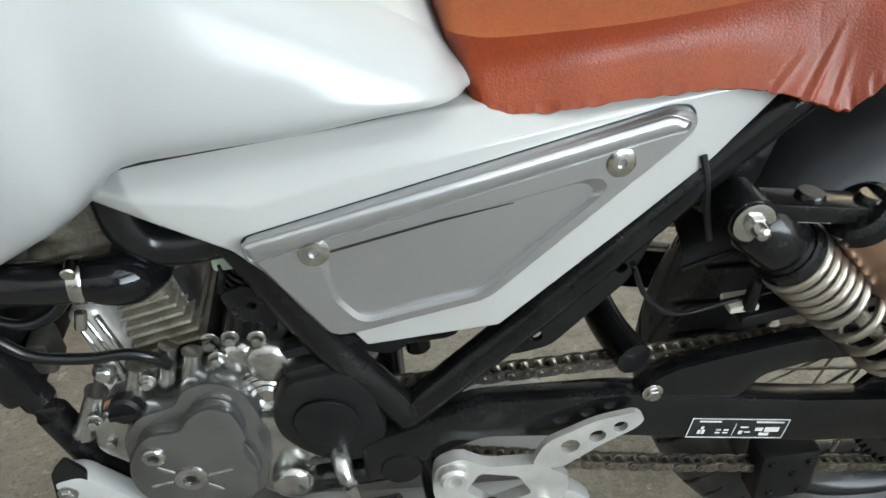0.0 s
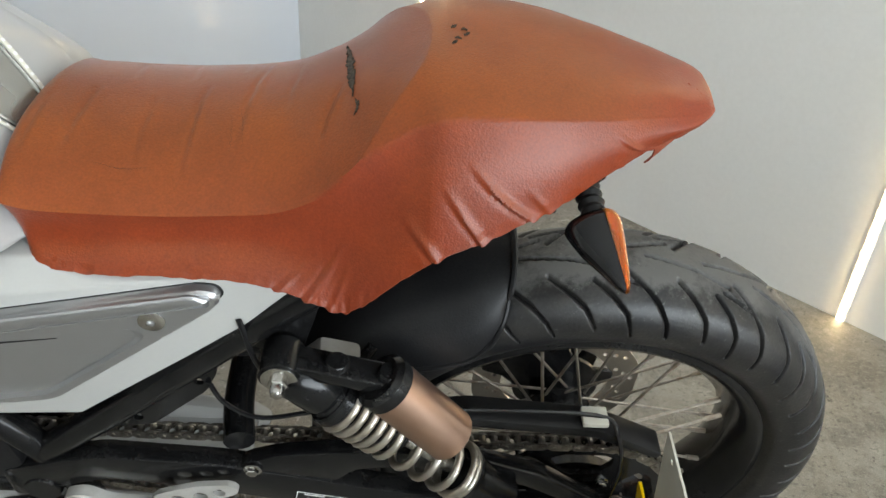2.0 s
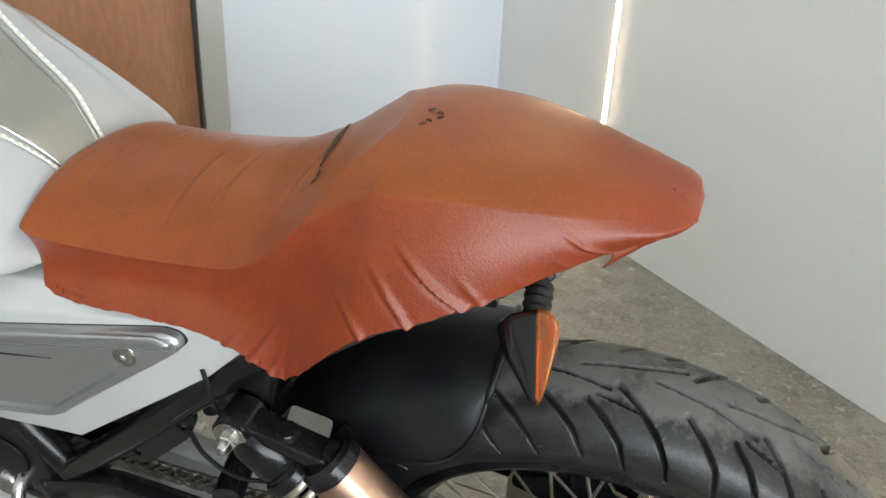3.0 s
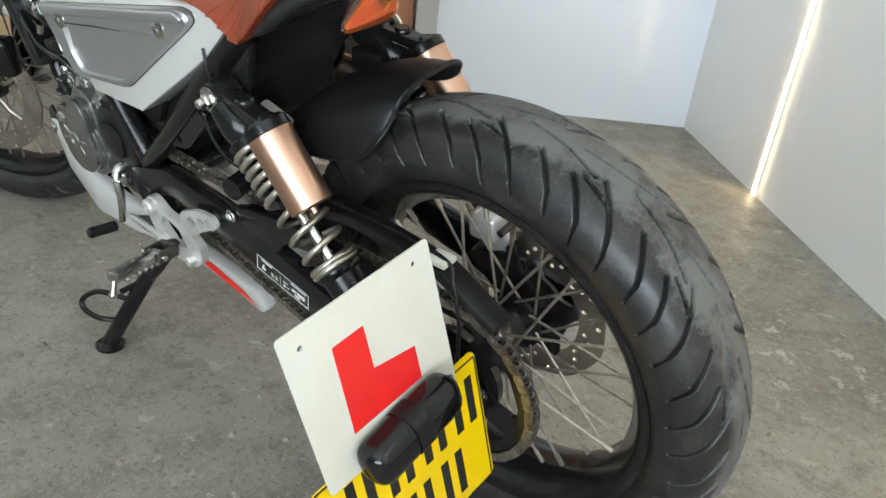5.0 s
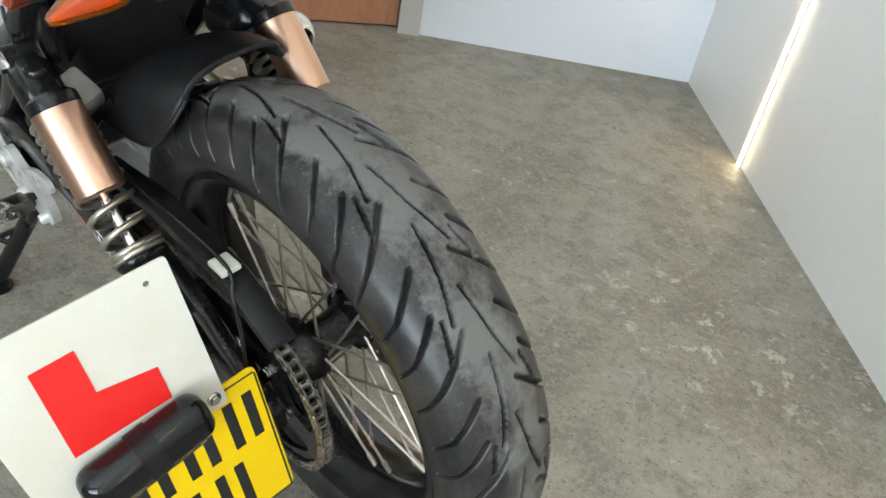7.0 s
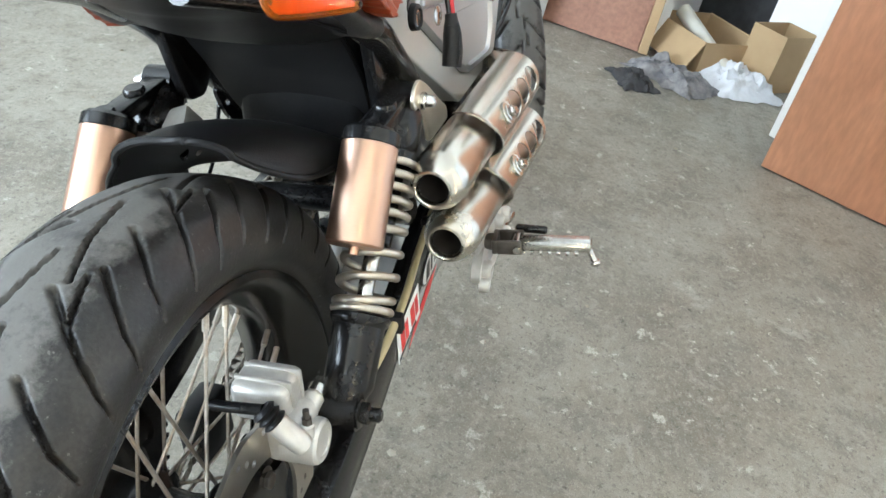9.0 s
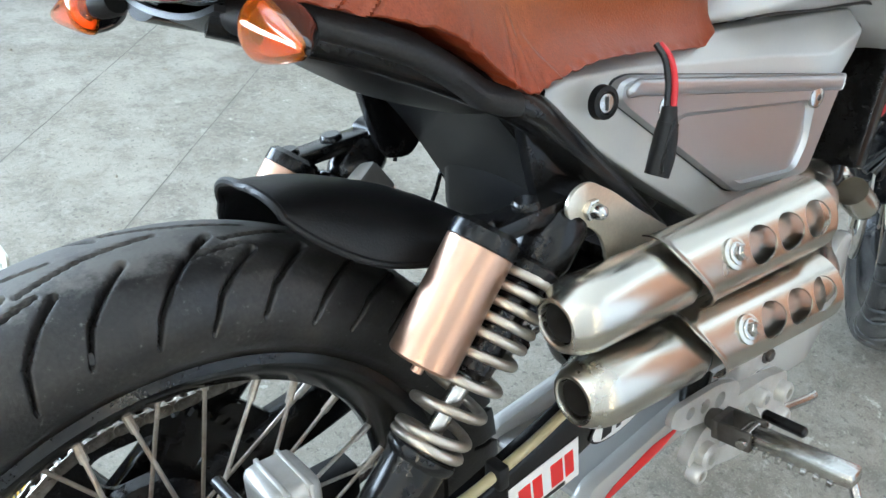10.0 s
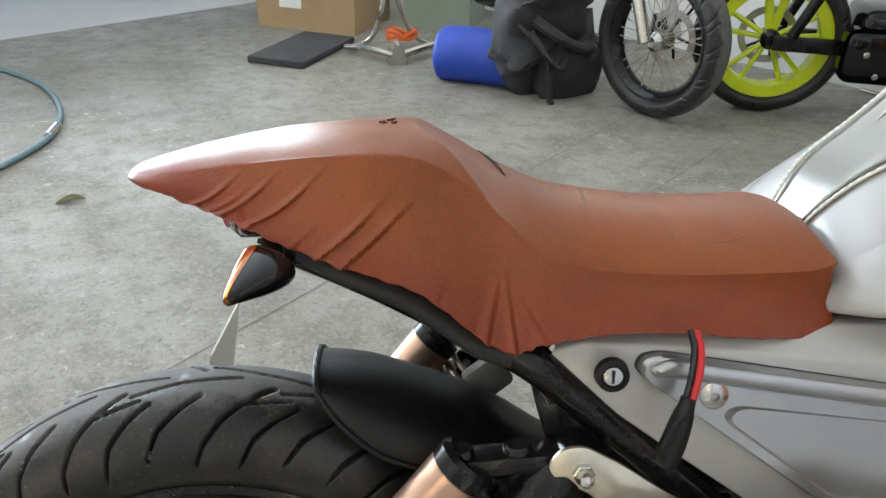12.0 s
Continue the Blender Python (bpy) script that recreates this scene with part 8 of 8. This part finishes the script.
def parked_wheel(bike, at, heading, R, half, bead, kind):
    """A wheel standing at a floor point; heading is the turn of its plane about z."""
    w = part("wheel", rim(bead, half * 0.72, bead - 0.034), "black" if kind == "spoked" else "lime", bike)
    w.matrix_basis = Matrix.Translation((at[0], at[1], R)) @ Matrix.Rotation(heading, 4, "Z")
    m = tyre(R, half, bead, half * 0.72, 16, 480, 26, [([(0.0, 0.1), (0.03, 0.45), (0.06, 0.95)], 0.004, 0.05), ([(0.06, 0.35), (0.09, 0.9)], 0.004, 0.05)])
    m.materials.append(M["far_rubber"])
    t = new("tyre", m)
    t.parent = w
    if kind == "spoked":
        spokes(w, bead - 0.034, 0.03, 0.03, 36)
    else:
        for k in range(10):
            a = 2 * math.pi * (k // 2 + (0.16 if k % 2 else -0.16)) / 5
            part("spoke", tube([(0.03 * math.sin(a), 0, 0.03 * math.cos(a)), (0.12 * math.sin(a), 0, 0.12 * math.cos(a)), ((bead - 0.02) * math.sin(a), 0, (bead - 0.02) * math.cos(a))], 0.011, 8, 4, 1.6), "lime", w)
        part("rim_lip", disc_mesh(bead - 0.045, bead, -half * 0.74, half * 0.74), "lime", w, "lime yellow rim")
    part("hub", lathe([(0.02, -0.06), (0.04, -0.04), (0.04, 0.04), (0.02, 0.06)], 24, Matrix.Rotation(radians(-90), 4, "X")), "black" if kind != "spoked" else "alloy", w)
    part("brake_disc", disc_mesh(0.088, 0.118, 0.062, 0.066), "disc", w, "steel brake disc")
    for k in range(5):
        a = 2 * math.pi * k / 5
        part("disc_arm", rod((0.035 * math.sin(a), 0.06, 0.035 * math.cos(a)), (0.09 * math.sin(a + 0.3), 0.063, 0.09 * math.cos(a + 0.3)), 0.006, 8), "black", w)
    return w


M["far_rubber"] = rubber("parked_tyre_rubber", 0.298)
p1 = thing("motorcycle", "parked motorcycle with black spoked front wheel", "motorcycle", group="parked motorcycles")
h1 = math.atan2(0.85, -0.53)
parked_wheel(p1, (-1.280, -2.590), h1, 0.308, 0.055, 0.235, "spoked")
ax = Vector((math.cos(h1), math.sin(h1), 0))
nx = Vector((-math.sin(h1), math.cos(h1), 0))
c1 = Vector((-1.280, -2.590, 0.308))
for s in (-1, 1):
    a = c1 + nx * 0.095 * s
    part("fork_leg", joined(rod(a, a - ax * 0.12 + Vector((0, 0, 0.30)), 0.025, 18, bevel=0.004), rod(a - ax * 0.12 + Vector((0, 0, 0.30)), a - ax * 0.26 + Vector((0, 0, 0.62)), 0.019, 18)), "steel" if s < 0 else "silver_cast", p1, "bright fork leg")
part("caliper", moved(box(-0.03, 0.03, -0.02, 0.02, -0.05, 0.05, 0.01), Matrix.Translation(c1 + nx * 0.09 - ax * 0.09 + Vector((0, 0, 0.03)))), "black", p1)
part("brake_hose", tube([c1 + nx * 0.1 - ax * 0.1, c1 + nx * 0.13 + ax * 0.02 + Vector((0, 0, 0.10)), c1 + nx * 0.12 + ax * 0.06 + Vector((0, 0, 0.25)), c1 + nx * 0.08 - ax * 0.1 + Vector((0, 0, 0.45))], 0.006, 8), "hose", p1)
part("frame", tube([c1 - ax * 0.45 + Vector((0, 0, 0.5)), c1 - ax * 0.6 + Vector((0, 0, 0.1)), c1 - ax * 1.0 + Vector((0, 0, 0.05)), c1 - ax * 1.15 + Vector((0, 0, 0.4))], 0.02), "black", p1)
part("engine", moved(box(-0.2, 0.2, -0.15, 0.15, -0.12, 0.22, 0.04, 3), Matrix.Translation(c1 - ax * 0.85 + Vector((0, 0, 0.1))) @ Matrix.Rotation(h1, 4, "Z")), "black", p1)

p2 = thing("motorcycle", "parked black motorcycle with lime yellow rims", "motorcycle", group="parked motorcycles")
h2 = math.atan2(0.30, -0.95)
parked_wheel(p2, (-1.765, -2.660), h2, 0.305, 0.062, 0.235, "cast")
ax = Vector((math.cos(h2), math.sin(h2), 0))
nx = Vector((-math.sin(h2), math.cos(h2), 0))
c2 = Vector((-1.765, -2.660, 0.305))
base = Matrix.Translation(c2) @ Matrix.Rotation(h2, 4, "Z")
part("swingarm", moved(joined(box(0.0, 0.42, -0.11, -0.075, -0.03, 0.03, 0.01), box(0.0, 0.42, 0.075, 0.11, -0.03, 0.03, 0.01)), base), "black", p2, "", 30)
part("engine_case", moved(joined(box(0.30, 0.78, -0.16, 0.16, -0.10, 0.16, 0.04, 3), box(0.24, 0.58, -0.185, -0.14, -0.11, 0.10, 0.05, 4)), base), "gloss_black", p2, "glossy black engine case", 40)
part("cylinder", moved(box(0.5, 0.66, -0.11, 0.11, 0.12, 0.42, 0.02, 3), base), "black", p2, "", 40)
for k in range(7):
    part("cooling_fin", moved(box(0.48, 0.68, -0.13, 0.13, 0.17 + 0.03 * k, 0.178 + 0.03 * k, 0.002, 1), base), "black", p2)
part("shock", moved(joined(rod((0.06, 0.12, 0.03), (0.2, 0.12, 0.36), 0.022), rod((0.06, -0.12, 0.03), (0.2, -0.12, 0.36), 0.022)), base), "black", p2)
part("seat_unit", moved(box(-0.2, 0.5, -0.11, 0.11, 0.42, 0.52, 0.03, 3), base), "black_plastic", p2)
part("front_frame", moved(joined(tube([(0.66, -0.08, 0.4), (0.95, -0.1, 0.3), (0.98, -0.1, -0.05), (0.7, -0.1, -0.12)], 0.016), tube([(0.66, 0.08, 0.4), (0.95, 0.1, 0.3), (0.98, 0.1, -0.05), (0.7, 0.1, -0.12)], 0.016)), base), "black", p2)
for k, (x, y, z) in enumerate(((0.33, -0.19, 0.0), (0.38, -0.19, -0.08), (0.47, -0.19, -0.09), (0.54, -0.19, -0.03), (0.52, -0.19, 0.06), (0.60, -0.17, 0.12), (0.70, -0.17, 0.0), (0.66, -0.17, -0.08))):
    part("case_bolt", moved(bolt((x, y, z), (x, y - 1, z), 0.008, 0.008), base), "chrome", p2)
part("foot_lever", moved(rod((0.34, -0.2, -0.13), (0.46, -0.22, -0.15), 0.008), base), "chrome", p2)

# holdall leaning on a blue sack
def sack(a, b, c, seed, rough=0.10, sag=0.25):
    bm = bmesh.new()
    bmesh.ops.create_uvsphere(bm, u_segments=40, v_segments=26, radius=1)
    for v in bm.verts:
        p = v.co.copy()
        q = Vector([math.copysign(abs(x) ** 0.62, x) for x in p])
        f = 1 + rough * noise.fractal(q * 1.6 + Vector((seed, 0, 0)), 0.9, 2, 4)
        v.co = Vector((q.x * a * f, q.y * b * f, q.z * c * f))
        if v.co.z < -c * (1 - sag):
            v.co.z = -c * (1 - sag)
    lift = c * (1 - sag)
    for v in bm.verts:
        v.co.z += lift
    return bm


bag = thing("backpack", "black nylon backpack slumped over a blue sack", "backpack", pose(-0.885, -2.975, 0, 0, 0, 24))
part("body", moved(sack(0.21, 0.14, 0.27, 2.0, 0.13), pose(-0.03, -0.05, 0, -6, 10, 0)), "fabric", bag)
part("lower_pocket", moved(sack(0.16, 0.09, 0.13, 6.0, 0.10), pose(-0.06, 0.10, 0.0, -10, 0, 0)), "fabric", bag)
part("side_flap", moved(sack(0.15, 0.10, 0.045, 9.0, 0.2), pose(0.15, 0.06, 0.20, -28, 26, 10)), "fabric", bag)
part("top_flap", moved(sack(0.19, 0.13, 0.05, 12.0, 0.18), pose(-0.02, 0.0, 0.40, -24, 8, 0)), "fabric", bag)
part("shoulder_pad", tube([(0.14, 0.12, 0.34), (0.05, 0.20, 0.27), (-0.06, 0.20, 0.22), (-0.16, 0.13, 0.24)], 0.022, 10, 6, 1.7), "fabric", bag)
for k, pts in enumerate(([(0.20, 0.10, 0.32), (0.15, 0.19, 0.24), (0.11, 0.22, 0.14), (0.10, 0.22, 0.02), (0.10, 0.24, 0.008)], [(-0.16, 0.1, 0.36), (-0.12, 0.20, 0.2), (-0.15, 0.18, 0.06)], [(0.2, 0.05, 0.38), (0.1, 0.16, 0.44), (-0.05, 0.15, 0.44)],
                         [(0.02, 0.20, 0.20), (0.08, 0.24, 0.16), (0.14, 0.22, 0.22), (0.17, 0.15, 0.30)], [(-0.2, 0.05, 0.3), (-0.25, 0.10, 0.16), (-0.21, 0.12, 0.10)])):
    part("strap", tube(pts, 0.0055, 8, 6, 2.8), "fabric", bag)
part("buckle", box(0.088, 0.118, 0.222, 0.236, 0.15, 0.178, 0.004), "black_plastic", bag)
part("buckle", box(-0.13, -0.10, 0.205, 0.22, 0.16, 0.185, 0.004), "rust", bag)
bl = thing("sack", "bright blue rolled nylon sack under the black backpack", "bag", pose(-0.640, -3.060, 0, 0, 0, -22))
prof = smooth_line([(0.0, 0, -0.245), (0.085, 0, -0.235), (0.118, 0, -0.20), (0.125, 0, -0.08), (0.128, 0, 0.06), (0.122, 0, 0.18), (0.092, 0, 0.225), (0.0, 0, 0.235)], 5)
roll = lathe([(max(0.0, p.x), p.z) for p in prof], 40)
for v in roll.verts:
    f = 1 + 0.06 * noise.fractal(v.co * 7, 0.9, 2, 4)
    v.co = Vector((v.co.x * f, v.co.y * f, v.co.z))
roll = moved(roll, Matrix.Translation((0, 0, 0.118)) @ Matrix.Rotation(radians(90), 4, "Y"))
for v in roll.verts:
    v.co.z = max(0.0, v.co.z)
part("body", roll, "blue_fabric", bl, "", 60)
mat = thing("foam_mat", "dark grey foam mat lying flat on the concrete", "mat", pose(0.235, -3.590, 0, 0, 0, -24))
part("slab", box(-0.155, 0.155, -0.29, 0.29, 0, 0.035, 0.008, 2), "foam_mat", mat)
part("handle_slot", box(-0.05, 0.05, -0.262, -0.238, 0.0352, 0.0364), "ink", mat, smooth=0)
carton("cardboard_box", "brown cardboard box with a pale label near the opening", pose(0.160, -4.300, 0, 0, 0, -24), 0.62, 0.5, 0.48, flaps=False)
lab = thing("paper_label", "pale paper label stuck on the cardboard box", "label", pose(0.160, -4.300, 0, 0, 0, -24))
part("sheet", box(0.02, 0.16, 0.2505, 0.2515, 0.12, 0.28), "sticker", lab, smooth=0)
carton("storage_box", "grey-green storage box standing on the floor", pose(-0.560, -4.330, 0, 0, 0, -20), 0.4, 0.4, 0.5, "green_box", False)
ps = thing("paddock_stand", "silver folding metal stand on the floor", "stand", pose(-0.250, -3.560, 0, 0, 0, 8))
part("leg", tube([(0.22, -0.10, 0.015), (0.12, -0.02, 0.10), (0.05, 0.04, 0.36), (0.0, 0.08, 0.52)], 0.013, 10), "steel", ps)
part("leg", tube([(-0.20, -0.12, 0.015), (-0.08, -0.05, 0.10), (0.02, 0.02, 0.34), (0.06, 0.06, 0.52)], 0.013, 10), "steel", ps)
part("foot_plate", plate(rounded([(-0.02, 0.0), (0.08, 0.0), (0.05, 0.10), (0.01, 0.10)], 0.01), 0.10, 0.22), "steel", ps)
part("cross_bar", tube([(0.05, 0.18, 0.03), (-0.10, 0.10, 0.05), (-0.28, 0.02, 0.07)], 0.02, 10, 6, 1.4), "steel", ps)
part("side_bar", tube([(0.05, 0.18, 0.04), (0.16, 0.06, 0.05), (0.26, -0.06, 0.03)], 0.016, 10), "steel", ps)
og = thing("orange_strap", "coiled orange strap lying on the metal stand", "strap", pose(-0.275, -3.640, 0))
coil = [(0.07 * math.cos(a) * (1 + 0.15 * math.sin(3 * a)), 0.05 * math.sin(a), 0.085 + 0.02 * math.sin(2.3 * a)) for a in np.linspace(0, 14, 60)]
part("coil", tube(coil, 0.010, 8, 2), "orange", og)
ob = thing("orange_scrap", "small piece of orange plastic on the floor", "scrap", pose(-1.120, -3.300, 0))
part("piece", tube([(-0.07, 0, 0.01), (-0.03, 0.02, 0.02), (0.02, -0.01, 0.012), (0.07, 0.02, 0.016)], 0.008, 8, 6, 1.5), "orange", ob)
hs = thing("air_hose", "dusty blue air hose curled on the concrete", "hose")
part("tube", tube([(2.2, -3.36, 0.012), (1.85, -3.30, 0.012), (1.56, -3.197, 0.012), (1.30, -2.95, 0.012), (1.130, -2.66, 0.012), (1.056, -2.40, 0.012), (1.066, -2.20, 0.012), (1.16, -1.98, 0.012), (1.45, -1.82, 0.012), (1.9, -1.86, 0.012)], 0.011, 10, 8), "hose_blue", hs)
part("coupling", rod((1.062, -2.44, 0.014), (1.056, -2.33, 0.014), 0.016, 14, bevel=0.003), "chrome", hs)
lf = thing("leaf", "dry green leaf on the concrete floor", "leaf", pose(0.799, -1.795, 0, 0, 0, 20))
P = []
for i in range(13):
    f = i / 12
    w = 0.018 * math.sin(math.pi * f) ** 0.8 + 0.0006
    P.append([(-0.045 + 0.09 * f, w * g, 0.004 + 0.010 * abs(g) ** 1.5 * math.sin(math.pi * f) + 0.003 * math.sin(5 * f)) for g in (-1, -0.5, 0, 0.5, 1)])
M["leaf"] = shader("dry_leaf", (0.10, 0.12, 0.04), 0.7, second=(0.16, 0.12, 0.05), scale=60, amount=0.6)
part("blade", sheet(P, 0.0012), "leaf", lf)

# loose grit and flakes on the concrete
rng = random.Random(21)
V, F = [], []
for k in range(700):
    x, y = rng.uniform(-2.6, 1.8), rng.uniform(-3.6, 1.6)
    if (Vector((x, y, 0)) - CORNER).dot(AR) < 0.1 or (Vector((x, y, 0)) - CORNER).dot(AS) < 0.1:
        continue
    r = rng.choice((0.0015, 0.002, 0.003, 0.0045, 0.007))
    b0 = len(V)
    n = 5
    a0 = rng.uniform(0, 6)
    for i in range(n):
        a = a0 + 2 * math.pi * i / n
        V.append((x + r * rng.uniform(0.6, 1.4) * math.cos(a), y + r * rng.uniform(0.6, 1.4) * math.sin(a), 0.0))
    V.append((x, y, r * rng.uniform(0.3, 0.8)))
    F += [(b0 + i, b0 + (i + 1) % n, b0 + n) for i in range(n)]
M["grit"] = shader("grit", (0.20, 0.17, 0.12), 0.9, second=(0.45, 0.42, 0.36), scale=3, amount=1.0)
tagged(part("floor_grit", mesh(V, F), "grit", None, smooth=0), "scattered grit and flakes on the concrete floor", "debris", kind="stuff")
